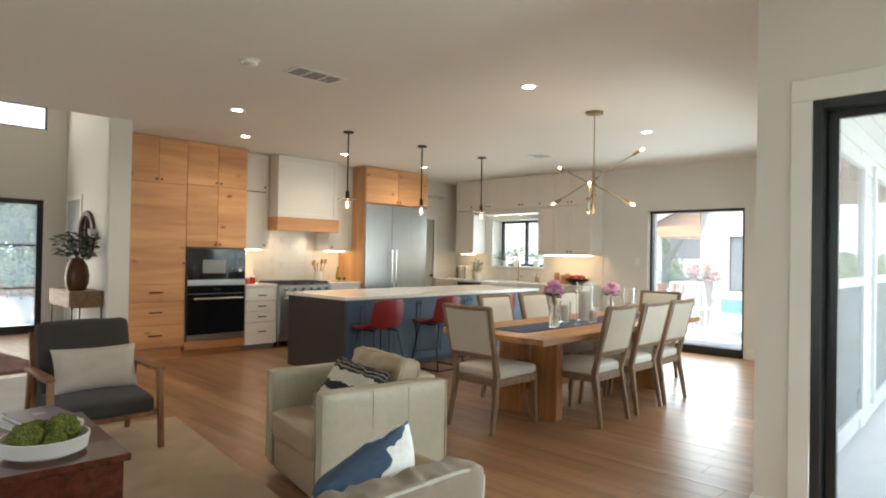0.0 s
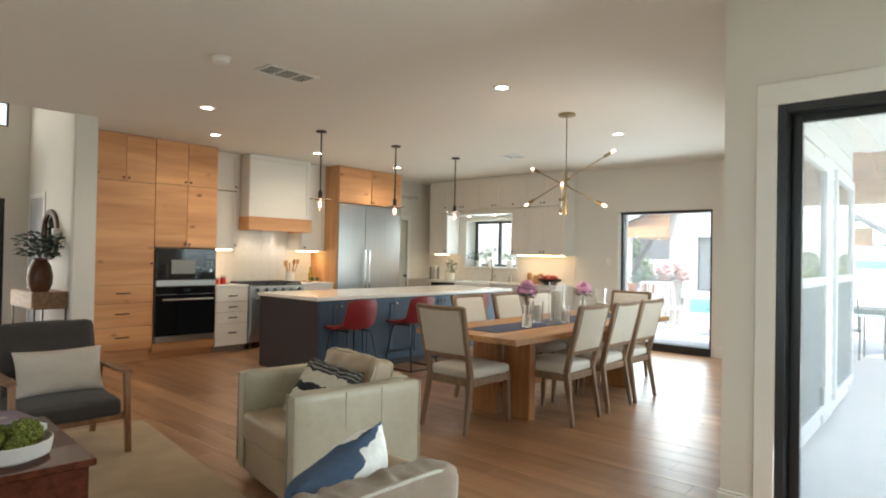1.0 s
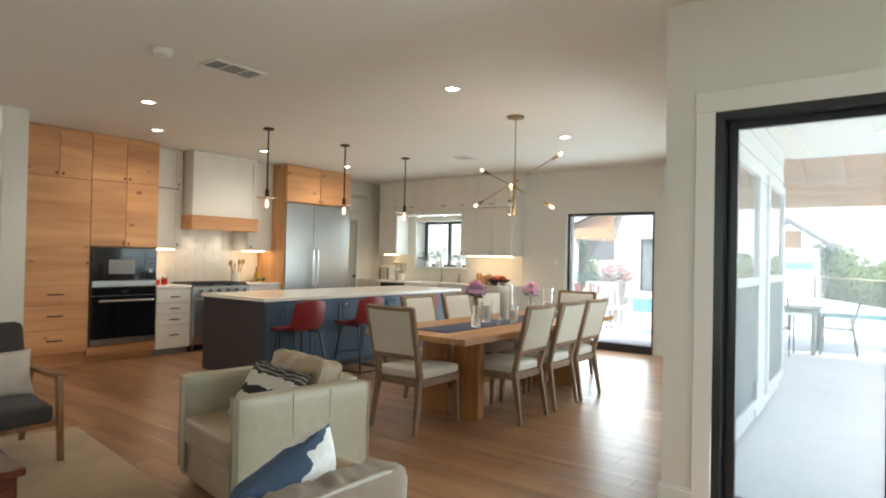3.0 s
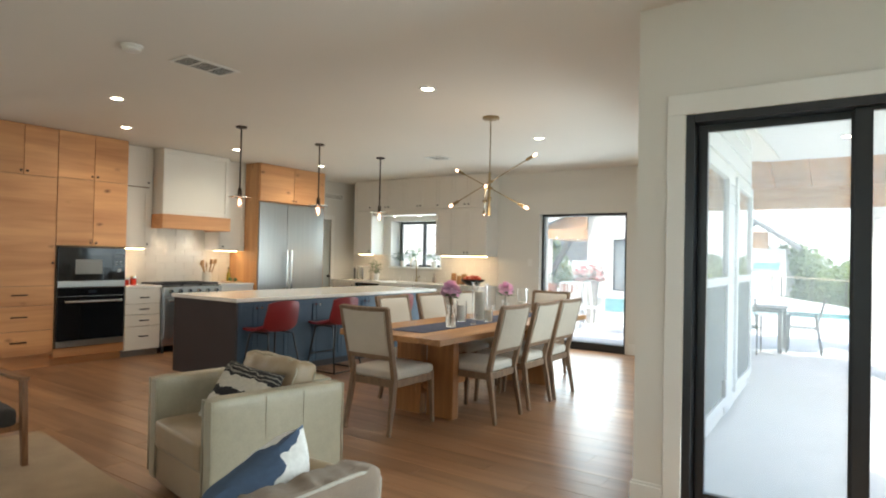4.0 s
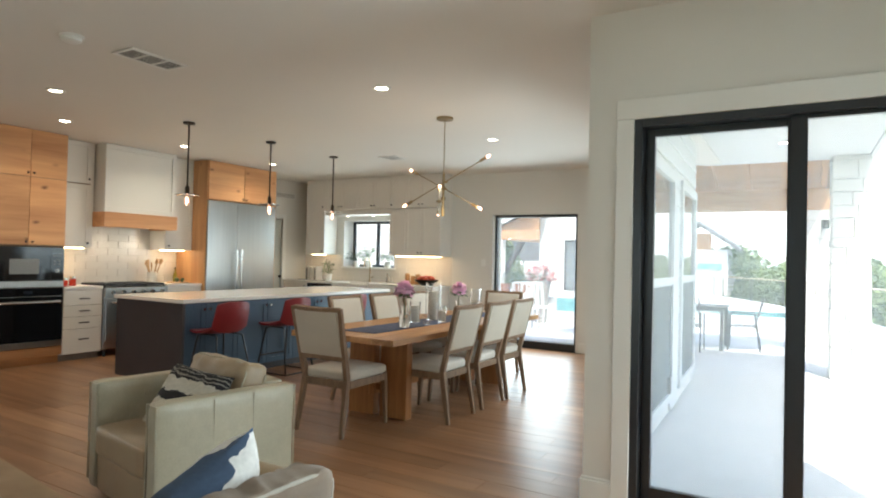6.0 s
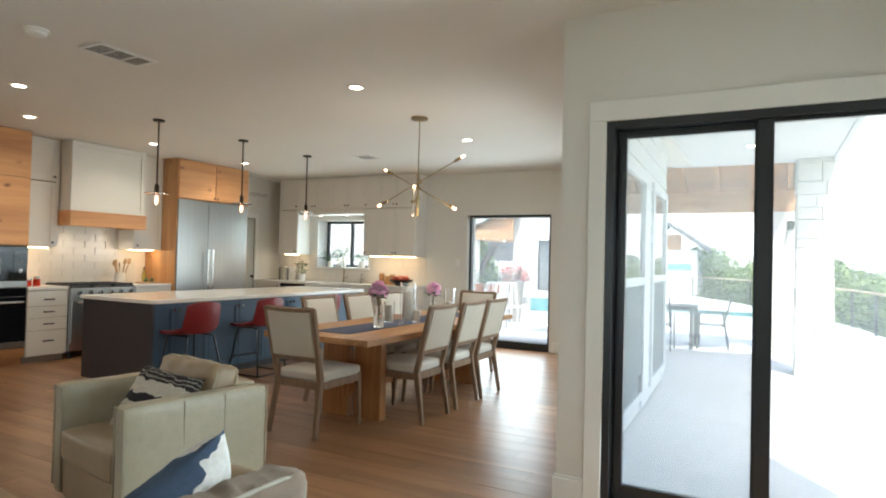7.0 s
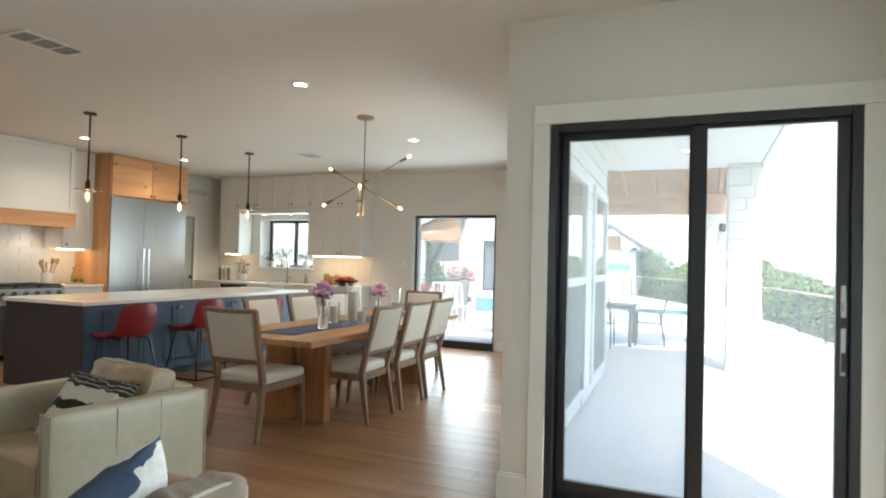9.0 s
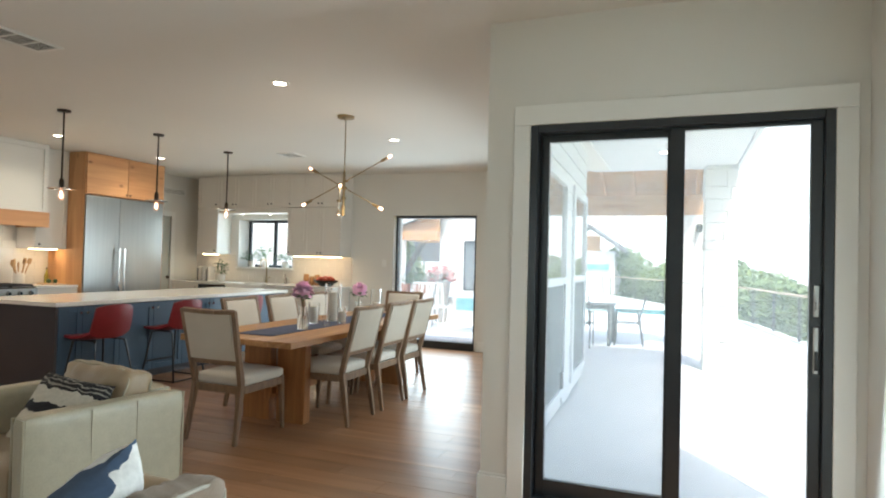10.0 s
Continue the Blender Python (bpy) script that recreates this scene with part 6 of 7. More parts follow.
# coffee table
MAHOG = wood("red_mahogany", (0.060, 0.016, 0.010), (0.175, 0.050, 0.026), "x", 1.0, 0.24, 0.0, 0.10, 0.4)
ct = thing("coffee_table", (-3.66, 0.40, 0), -3, "dark red mahogany block coffee table", "coffee table")
part("top", box((-0.50, -0.72, 0.385), (0.50, 0.69, 0.42), 0.004), MAHOG, ct)
for s in (-1, 1):
    part("side_panel", box((s * 0.47 - 0.02, -0.69, 0.02), (s * 0.47 + 0.02, 0.66, 0.384), 0.003), MAHOG, ct)
part("end_panel", box((-0.449, 0.62, 0.02), (0.449, 0.66, 0.384), 0.003), MAHOG, ct)
part("end_panel", box((-0.449, -0.69, 0.02), (0.449, -0.65, 0.384), 0.003), MAHOG, ct)
part("plinth", box((-0.45, -0.66, 0.0165), (0.45, 0.61, 0.06)), BRONZE, ct)
bw = thing("serving_bowl", (-3.40, 0.765, 0.42), 0, "shallow white stoneware bowl of moss balls", "bowl")
part("bowl", lathe([(0, 0), (0.13, 0), (0.14, 0.012), (0.178, 0.02), (0.188, 0.085), (0.18, 0.088), (0.168, 0.03), (0.12, 0.022), (0, 0.022)], 40), CERAMIC, bw, smooth=True)
MOSS = material("green_moss", (0.17, 0.19, 0.035), 0.95, spots=((18, 0.4, (1, 1, 1)), (70, 0.35, (1, 1, 1))), bump=0.9, bump_scale=160)
rnd = random.Random(4)
for k, (x, y, r) in enumerate(((0.03, -0.085, 0.072), (-0.01, 0.075, 0.076), (-0.10, -0.01, 0.06), (0.085, 0.02, 0.05))):
    bm = bmesh.new()
    bmesh.ops.create_icosphere(bm, subdivisions=5, radius=r)
    for v in bm.verts:
        d = v.co.normalized()
        b = noise.noise(d * 4.5 + Vector((k * 7, 0, 0))) * 0.12 + abs(noise.noise(d * 13 + Vector((k, 3, 0)))) * 0.22 + noise.noise(d * 34) * 0.08
        v.co = d * r * (0.92 + b)
    ob = whole("moss_ball", bm, MOSS, "rough green moss ball in the white bowl", "moss ball", group="moss balls")
    ob.location = (-3.40 + x, 0.765 + y, 0.442 + r * 0.95)
for lo, hi, col, z, nm, tn in (((-0.19, -0.14), (0.19, 0.14), (0.60, 0.62, 0.60), 0.42, "white", 14), ((-0.16, -0.125), (0.16, 0.125), (0.125, 0.075, 0.12), 0.452, "purple", 8)):
    ob = thing("coffee_table_book", (-3.96, 0.86, z), tn, "large %s hardcover book lying on the coffee table" % nm, "book", "stacked books")
    cm = material("hardcover_" + nm, col, 0.4, spots=((6, 0.06, (1, 1, 1)),))
    part("cover", merge(box((lo[0], lo[1], 0), (hi[0], hi[1], 0.003)), box((lo[0], lo[1], 0.028), (hi[0], hi[1], 0.031)), box((hi[0] - 0.004, lo[1], 0.003), (hi[0], hi[1], 0.028))), cm, ob)
    part("pages", box((lo[0] + 0.005, lo[1] + 0.005, 0.0032), (hi[0] - 0.0045, hi[1] - 0.005, 0.0278)), PAGES, ob)
    if nm == "purple":
        part("title_bars", merge(box((0.1605, -0.10, 0.010), (0.1615, 0.02, 0.020)), box((0.1605, 0.04, 0.010), (0.1615, 0.10, 0.020))), CERAMIC, ob, "pale lettering bars")
        part("cover_patch", box((-0.03, -0.03, 0.0311), (0.03, 0.03, 0.0318)), material("cover_patch_grey", (0.32, 0.27, 0.30), 0.5), ob)

# sofa, seen at its far end
SOFA = material("taupe_linen", (0.245, 0.185, 0.138), 0.95, spots=((3, 0.07, (1, 1, 1)), (220, 0.12, (1, 1, 1))), bump=0.4, bump_scale=480, sheen=0.15)
WELT = material("pale_linen_welt", (0.47, 0.43, 0.37), 0.95, spots=((100, 0.1, (1, 1, 1)),), bump=0.3, bump_scale=500)
so = thing("sofa", (-1.80, 0.55, 0), 0, "taupe linen sofa with piped back cushions", "sofa")
part("base", slab((-0.24, -1.15, 0.10), (0.56, 1.16, 0.30), 0.03, 0.004, 1), SOFA, so, smooth=True)
part("back", slab((0.47, -1.15, 0.28), (0.57, 1.06, 0.44), 0.045, 0.004, 2), SOFA, so, smooth=True)
part("arm", slab((-0.27, 1.06, 0.28), (0.20, 1.20, 0.60), 0.07, 0.004, 3), WARMLEATHER, so, "tan leather arm", smooth=True)
part("arm", slab((-0.27, -1.15, 0.28), (0.56, -0.99, 0.60), 0.07, 0.004, 4), WARMLEATHER, so, "tan leather arm", smooth=True)
for k in range(2):
    part("seat_cushion", cushion((0.62, 1.0, 0.16), 0.5, crown=0.03, n=12, wrinkle=0.008, seed=k), SOFA, so, smooth=True).location = (0.06, 0.53 - k * 1.02, 0.375)
    bc = part("back_cushion", cushion((0.165, 1.04, 0.40), 0.72, crown=0.0, n=44, wrinkle=0.0, seed=k + 3), SOFA, so, smooth=True)
    for v in bc.data.vertices:
        pz, py = v.co.z, v.co.y
        v.co.z += ((0.012 * math.sin(py * 3.1 + 1.5) + 0.016 * noise.noise(Vector((v.co.x * 10, py * 26, k)))) * (pz > 0)
                   - 0.016 * abs(math.sin(py * 29 + 9 * v.co.x + 1.5 * noise.noise(Vector((py * 5, 0, k))))) ** 0.6 * (pz > 0) * (v.co.x < 0.06))
        v.co.x *= 1.0 + 0.12 * noise.noise(Vector((0, py * 6, pz * 6)))
    bc.matrix_basis = pose(0.345, 0.575 - k * 1.06, 0.495, 0, 4, 0)
    lpnts = []
    for a in range(48):
        t = a / 48 * 2 * math.pi
        sx, sy = math.cos(t), math.sin(t)
        f = (abs(sx) ** 10 + abs(sy) ** 10) ** (-1 / 10)
        lpnts.append((0.066, 0.502 * sx * f, 0.188 * sy * f))
    part("piping", tube(lpnts, 0.0075, 6, True), WELT, bc, "pale welt piping", smooth=True)
for sx in (-0.18, 0.46):
    for sy in (-1.05, 1.05):
        part("foot", rod((sx, sy, 0.0), (sx, sy, 0.11), 0.018, 0.026), TEAKV, so, "turned wooden foot")

# blue and white pillow propped against the sofa's back cushion
BLUEWHITE = banded("blue_white_linen", [(0.0, (0.72, 0.70, 0.67)), (0.50, (0.045, 0.075, 0.130))], 0.9, (-0.15, 0, 0.90, 0.090), 0.035, 8.0, 0.3, 420)
near_c, far_c = Vector((-1.525, 1.045, 0.69)), Vector((-1.625, 1.49, 0.80))
ax = (far_c - near_c).normalized()
az_ = Vector((0.23, 0, 0.97))
az_ = (az_ - ax * az_.dot(ax)).normalized()
ay = az_.cross(ax)
bp_ = thing("throw_pillow", (0, 0, 0), 0, "blue and white throw pillow propped on the sofa", "pillow")
part("cover", pillow(0.47, 0.46, 0.21, 31), BLUEWHITE, bp_, smooth=True)
mm = Matrix((ax, ay, az_)).transposed().to_4x4()
mm.translation = (near_c + far_c) / 2 - az_ * 0.455
bp_.matrix_basis = mm

# ---- outside ----
CONCRETE = material("pale_limestone_paving", (0.70, 0.70, 0.69), 0.75, spots=((0.7, 0.06, (1, 1, 1)), (9, 0.06, (1, 1, 1)), (90, 0.05, (1, 1, 1))), bump=0.15, bump_scale=40)
SIDING = material("white_siding", (0.66, 0.67, 0.66), 0.55, spots=((3, 0.03, (1, 1, 1)),))
CEDAR = wood("cedar_beam", (0.40, 0.19, 0.075), (0.62, 0.35, 0.16), "x", 1.0, 0.6, 0.3, 0.1)
CEDARY = wood("cedar_rafter", (0.40, 0.19, 0.075), (0.62, 0.35, 0.16), "y", 1.0, 0.6, 0.3, 0.1)
LIMESTONE = material("white_limestone", (0.70, 0.675, 0.62), 0.85, spots=((2.5, 0.10, (1, 1, 1)), (30, 0.10, (1, 1, 1))), bump=0.6, bump_scale=35)
MORTAR = material("pale_mortar", (0.62, 0.59, 0.54), 0.95, spots=((20, 0.1, (1, 1, 1)),), bump=0.4, bump_scale=80)
SCREEN = material("grey_sun_screen", (0.11, 0.12, 0.125), 0.7, spots=((300, 0.15, (1, 1, 1)),))
GREYMETAL = material("grey_outdoor_metal", (0.10, 0.095, 0.09), 0.5, 0.0, spots=((10, 0.1, (1, 1, 1)),))
STUCCO = material("white_stucco", (0.68, 0.67, 0.64), 0.85, spots=((2, 0.04, (1, 1, 1)), (40, 0.05, (1, 1, 1))), bump=0.3, bump_scale=90)
SHINGLE = material("grey_shingle", (0.13, 0.13, 0.135), 0.9, spots=((6, 0.25, (1, 1, 1)), (40, 0.2, (1, 1, 1))), bump=0.5, bump_scale=30)
FOLIAGE = material("woodland_leaves", (0.185, 0.245, 0.085), 0.6, spots=((0.35, 0.35, (1, 1, 1)), (3, 0.3, (1, 1, 1))))
BARK = material("grey_bark", (0.11, 0.085, 0.065), 0.9, spots=((5, 0.3, (1, 1, 0.2)), (40, 0.2, (1, 1, 1))), bump=0.8, bump_scale=30)
GZ = -0.05

EDGE_LINE = [(3.40, 10.8), (2.95, 12.1), (2.52, 13.38), (2.32, 14.32), (2.09, 16.17), (1.86, 18.18), (1.30, 20.4), (0.50, 22.8), (-0.58, 25.49), (-1.80, 28.3), (-3.15, 31.18), (-4.4, 33.2), (-6.4, 33.8), (-9.0, 33.9)]
whole("patio", prism([(-13.0, YB + 0.34), (-1.30, YB + 0.34), (-1.30, YD + 0.17), (4.0, YD + 0.17)] + [(x + 0.12, y + 0.05) for x, y in EDGE_LINE] + [(-13.0, 34.0)], -0.139, GZ), CONCRETE, "pale limestone patio round the pool", "patio", "structure")
whole("entry_court", box((-30, -8, -0.139), (XE - 0.2, 9.0, GZ)), CONCRETE, "pale paved entry court", "pavement", "structure")
whole("patio_soffit", merge(box((-1.25, YD + 0.17, 2.87), (0.74, 9.75, 2.95)), box((0.74, YD + 0.17, 2.84), (0.80, 9.75, 3.02), 0.004)), SIDING, "white boarded porch soffit", "soffit", "structure")
for x, y in ((-0.35, 5.2), (-0.20, 8.2)):
    ob = thing("porch_downlight", (x, y, 2.87), 0, "small round light in the porch soffit", "ceiling light", "porch lights")
    part("ring", rod((0, 0, -0.008), (0, 0, -0.0005), 0.07, seg=24), SIDING, ob)
    part("lens", rod((0, 0, -0.010), (0, 0, -0.007), 0.05, seg=24), DISC, ob, "glowing lens")

PORCHPANE = thin_pane("porch_window_glass", 0.4)
hz = bmesh.new()
bmesh.ops.create_cone(hz, cap_ends=False, segments=64, radius1=260, radius2=260, depth=92)
bmesh.ops.translate(hz, vec=(0, 0, 25), verts=hz.verts)
whole("backdrop", hz, glow("bright_hazy_sky", (0.94, 0.99, 1.0), 0.26), "bright white hazy sky at the horizon", "sky", "structure")
# siding boards on the porch side of the dining wall
WA = math.degrees(math.atan2(0.15, 4.26))
sw_ = thing("siding", (-0.988, YD + 0.172, 0), 90 + WA, "white lap siding on the porch wall", "siding", kind="structure")
for k in range(16):
    z = 0.02 + k * 0.178
    segs = [(0.0, 4.26)]
    if z + 0.178 > 0.14 and z < 2.26:
        segs = [(0.0, 1.12), (2.40, 2.90), (4.18, 4.26)]
    for a, b in segs:
        bm = bmesh.new()
        v = [bm.verts.new(c) for c in ((a, 0, z), (b, 0, z), (b, 0, z + 0.178), (a, 0, z + 0.178), (a, -0.022, z), (b, -0.022, z), (b, -0.008, z + 0.178), (a, -0.008, z + 0.178))]
        for q in ((4, 5, 6, 7), (0, 1, 5, 4), (3, 2, 6, 7), (0, 3, 7, 4), (1, 2, 6, 5)):
            bm.faces.new([v[i] for i in q])
        bmesh.ops.recalc_face_normals(bm, faces=bm.faces[:])
        part("siding_board", bm, SIDING, sw_)
for x0 in (1.18, 2.96):
    pw = thing("window_3", (-0.988 - math.sin(radians(WA)) * x0, YD + 0.172 + math.cos(radians(WA)) * x0, 0), 90 + WA, "white framed porch window with grey screens", "window", kind="structure")
    for lo, hi in (((-0.06, -0.045, 0.14), (0.03, 0, 2.26)), ((1.13, -0.045, 0.14), (1.22, 0, 2.26)), ((0.03, -0.045, 2.17), (1.13, 0, 2.26)), ((0.03, -0.045, 0.14), (1.13, 0, 0.22)), ((0.03, -0.043, 1.21), (1.13, 0, 1.28))):
        part("window_frame", box(lo, hi, 0.003), SIDING, pw)
    part("screen", box((0.03, -0.024, 0.22), (1.13, -0.018, 1.21)), SCREEN, pw, "grey mesh screen")
    part("pane", box((0.03, -0.020, 1.28), (1.13, -0.014, 2.17)), PORCHPANE, pw, "glass mirroring the sky").visible_shadow = False
ol = thing("outdoor_outlet", (-1.10, 5.86, 0.22), 90 + WA, "grey outdoor socket box on the siding", "outlet")
part("box", box((-0.04, -0.09, 0), (0.04, 0.0, 0.15), 0.006), KICK, ol)
part("lid", box((-0.036, -0.098, 0.005), (0.036, -0.091, 0.145), 0.004), SIDING, ol)


def stone_column(name, x0, y0, x1, y1, z1, label, seed):
    """A core faced with rough squared stones, each a piece of its own."""
    rnd = random.Random(seed)
    ob = thing(name, ((x0 + x1) / 2, (y0 + y1) / 2, GZ), 0, label, "column")
    w, d, h = (x1 - x0) / 2, (y1 - y0) / 2, z1 - GZ
    part("core", box((-w + 0.03, -d + 0.03, 0), (w - 0.03, d - 0.03, h)), MORTAR, ob)
    z = 0.0
    while z < h - 0.02:
        hh = min(rnd.choice((0.13, 0.17, 0.21, 0.25)), h - z)
        for side in range(4):
            a, L = -(w if side % 2 == 0 else d), (w if side % 2 == 0 else d) * 2
            t = 0.0
            while t < L - 0.02:
                ln = min(rnd.uniform(0.14, 0.34), L - t)
                if L - t - ln < 0.09:
                    ln = L - t
                o = rnd.uniform(0, 0.014)
                bm = box((a + t + 0.003, -0.03 - o, z + 0.003), (a + t + ln - 0.003, 0.03, z + hh - 0.003), 0.007)
                for v in bm.verts:
                    v.co += Vector((rnd.uniform(-1, 1), rnd.uniform(-1, 1), rnd.uniform(-1, 1))) * 0.004
                off = d - 0.03 if side % 2 == 0 else w - 0.03
                m = Euler((0, 0, side * math.pi / 2)).to_matrix().to_4x4() @ Matrix.Translation((0, -off, 0))
                part("stone", bm, LIMESTONE, ob, m=m)
                t += ln
        z += hh
    return ob


stone_column("stone_column", 0.33, 9.42, 0.76, 9.85, 2.87, "white limestone column at the porch corner", 5)
stone_column("stone_column", 0.02, 12.0, 0.46, 12.44, 2.37, "white limestone pier under the pavilion", 6)
wl = thing("wall_lantern", (0.33, 11.99, 2.12), 0, "small dark wall lamp on the stone pier", "wall lamp")
part("bracket", box((-0.03, -0.04, -0.06), (0.03, 0, 0.06), 0.004), BRONZE, wl)
part("head", lathe([(0, -0.07), (0.05, -0.07), (0.06, 0.05), (0.03, 0.08), (0, 0.08)], 16, (0, -0.09, 0)), BRONZE, wl, smooth=True)

# cedar pavilion roof
pv = thing("cedar_pavilion", (0, 0, 0), 0, "cedar pavilion roof with open rafters", "pavilion")
part("beam", box((-3.3, 12.02, 2.371), (0.42, 12.22, 2.74), 0.006), CEDAR, pv, "heavy cedar beam")
slope = math.atan2(0.92, 2.5)
for k in range(7):
    x = 0.30 - k * 0.56
    part("rafter", beam((x, 12.45, 2.692), (x, 9.98, 3.60), 0.07, 0.16, bevel=0.004), CEDARY, pv)
for k in range(16):
    f = k / 16
    y0, z0 = 12.6 - 2.7 * f, 2.73 + 0.993 * f
    part("roof_board", box((-3.4, -0.092, 0), (0.42, 0.088, 0.02), 0.002), CEDAR, pv).matrix_basis = pose(0, y0 - 0.09, z0 + 0.035, -math.degrees(slope))
part("barge_beam", beam((0.40, 12.6, 2.66), (0.40, 9.9, 3.64), 0.06, 0.22, bevel=0.004), CEDARY, pv)
part("post", box((-3.3, 12.02, GZ), (-3.1, 12.22, 2.37), 0.006), CEDARY, pv)

# outdoor table and chairs
def patio_chair(at, turn):
    ob = thing("patio_chair", at, turn, "dark grey metal patio chair with slatted back", "chair", "patio chairs")
    for s in (-1, 1):
        part("leg", tube([(s * 0.24, 0.24, 0), (s * 0.24, 0.22, 0.62), (s * 0.24, -0.16, 0.64), (s * 0.24, -0.26, 0.0)], 0.016, 8), GREYMETAL, ob, smooth=True)
        part("stile", tube([(s * 0.22, -0.17, 0.40), (s * 0.22, -0.30, 0.92)], 0.014, 8), GREYMETAL, ob, smooth=True)
    for k in range(6):
        part("back_slat", beam((-0.22, -0.19 - 0.021 * k, 0.47 + k * 0.08), (0.22, -0.19 - 0.021 * k, 0.47 + k * 0.08), 0.05, 0.010, bevel=0), GREYMETAL, ob)
    for k in range(6):
        part("seat_slat", box((-0.24, -0.18 + k * 0.07, 0.41), (0.24, -0.125 + k * 0.07, 0.425)), GREYMETAL, ob)
    return ob


pt = thing("patio_table", (-1.95, 11.70, GZ), 0, "dark grey metal patio dining table", "table")
for k in range(8):
    part("slat", box((-0.86, -0.40 + k * 0.1, 0.725), (0.86, -0.31 + k * 0.1, 0.745), 0.002), GREYMETAL, pt)
part("apron", merge(box((-0.82, -0.37, 0.66), (0.82, -0.34, 0.724)), box((-0.82, 0.34, 0.66), (0.82, 0.37, 0.724))), GREYMETAL, pt)
for x in (-0.79, 0.79):
    for y in (-0.35, 0.35):
        part("leg", box((x - 0.03, y - 0.03, 0), (x + 0.03, y + 0.03, 0.659), 0.003), GREYMETAL, pt)
patio_chair((-1.68, 11.15, GZ), 0)
patio_chair((-0.85, 11.75, GZ), 92)
patio_chair((-2.30, 11.15, GZ), 0)

# pool and spa
WATER = material("pool_water", (0.10, 0.42, 0.50), 0.08, spots=((2, 0.1, (1, 1, 1)),), bump=0.15, bump_scale=6)
TEAL = material("teal_mosaic", (0.16, 0.40, 0.42), 0.3, spots=((14, 0.3, (1, 1, 1)), (60, 0.2, (1, 1, 1))))
whole("pool_water", box((-7.5, 19.8, GZ), (1.0, 21.7, GZ + 0.012)), WATER, "pale blue swimming pool water", "water", "structure")
sp = thing("spa", (-5.0, 14.2, GZ), 0, "raised spa faced with teal mosaic", "spa")
part("basin", merge(box((-0.75, -0.4, 0), (0.62, -0.1, 0.60), 0.01), box((-0.75, 0.9, 0), (0.62, 1.2, 0.60), 0.01), box((-0.75, -0.1, 0), (-0.5, 0.9, 0.60), 0.01), box((0.37, -0.1, 0), (0.62, 0.9, 0.60), 0.01)), STUCCO, sp)
part("mosaic", box((0.02, -0.412, 0.30), (0.60, -0.401, 0.60)), TEAL, sp, "teal mosaic spillway")
part("spa_water", box((-0.5, -0.1, 0), (0.37, 0.9, 0.54)), WATER, sp)

# cable railing along the edge of the deck
pts = [Vector((x, y, GZ)) for x, y in EDGE_LINE]
RAILWOOD = wood("weathered_rail", (0.42, 0.31, 0.20), (0.62, 0.49, 0.35), "y", 1.0, 0.7, 0.0, 0.08)
rl = thing("cable_railing", (0, 0, 0), 0, "steel cable railing with a wooden top rail", "railing")
for p in pts:
    part("post", box((p.x - 0.028, p.y - 0.028, GZ), (p.x + 0.028, p.y + 0.028, 0.86)), GREYMETAL, rl)
for a, b in zip(pts, pts[1:]):
    part("top_rail", beam(a + Vector((0, 0, 0.935)), b + Vector((0, 0, 0.935)), 0.11, 0.045, bevel=0.004), RAILWOOD, rl, "pale weathered top rail")
    for k in range(9):
        z = Vector((0, 0, 0.10 + k * 0.092))
        part("cable", tube([a + z, b + z], 0.008, 5), GREYMETAL, rl)

# neighbouring wing seen through the back door
gh = thing("guest_house", (0, 0, 0), 0, "white stucco wing with a dark window", "house")
part("wall", wall_x(-6.27, -4.3, 15.9, 3.0, GZ, 3.6, ((-5.57, -4.75, 0.62, 1.99),)), STUCCO, gh)
wn_ = part("window", merge(box((-5.565, 15.97, 0.625), (-5.53, 16.05, 1.985)), box((-4.79, 15.97, 0.625), (-4.755, 16.05, 1.985)), box((-5.53, 15.97, 1.95), (-4.79, 16.05, 1.985)), box((-5.53, 15.97, 0.625), (-4.79, 16.05, 0.66))), FRAME, gh)
part("pane", box((-5.53, 16.0, 0.66), (-4.79, 16.01, 1.95)), material("grey_window_pane", (0.20, 0.22, 0.23), 0.05, spots=((2, 0.2, (1, 1, 1)),)), wn_)
part("roof", prism(((-6.6, 15.5), (-4.1, 15.5), (-4.1, 19.2), (-6.6, 19.2)), 3.6, 3.75), SHINGLE, gh)
gp = thing("cedar_gable", (0, 0, 0), 0, "cedar gable porch roof beside the white wing", "porch roof")
part("beam", box((-7.45, 15.3, 1.98), (-6.13, 15.55, 2.24), 0.006), CEDAR, gp)
bm = bmesh.new()
tri = [(-7.50, 15.46, 2.245), (-6.13, 15.46, 2.245), (-6.13, 15.46, 2.82)]
a = [bm.verts.new(c) for c in tri]
b = [bm.verts.new((c[0], c[1] + 0.06, c[2])) for c in tri]
bm.faces.new(a)
bm.faces.new(b[::-1])
for i in range(3):
    bm.faces.new((a[i], a[(i + 1) % 3], b[(i + 1) % 3], b[i]))
bmesh.ops.recalc_face_normals(bm, faces=bm.faces[:])
part("gable_board", bm, CEDAR, gp, "cedar boards in the gable")
part("roof", beam((-7.75, 16.3, 2.22), (-5.95, 16.3, 2.97), 2.2, 0.07, bevel=0), SHINGLE, gp, "grey shingle slope")
part("barge_board", beam((-7.75, 15.22, 2.20), (-6.13, 15.22, 2.875), 0.05, 0.13, bevel=0.004), SIDING, gp, "pale grey barge board")
part("post", box((-7.45, 15.3, GZ), (-7.13, 15.54, 1.979), 0.008), STUCCO, gp, "white square post")
part("ceiling_boards", box((-7.40, 15.56, 1.985), (-6.28, 17.8, 2.02)), CEDAR, gp)
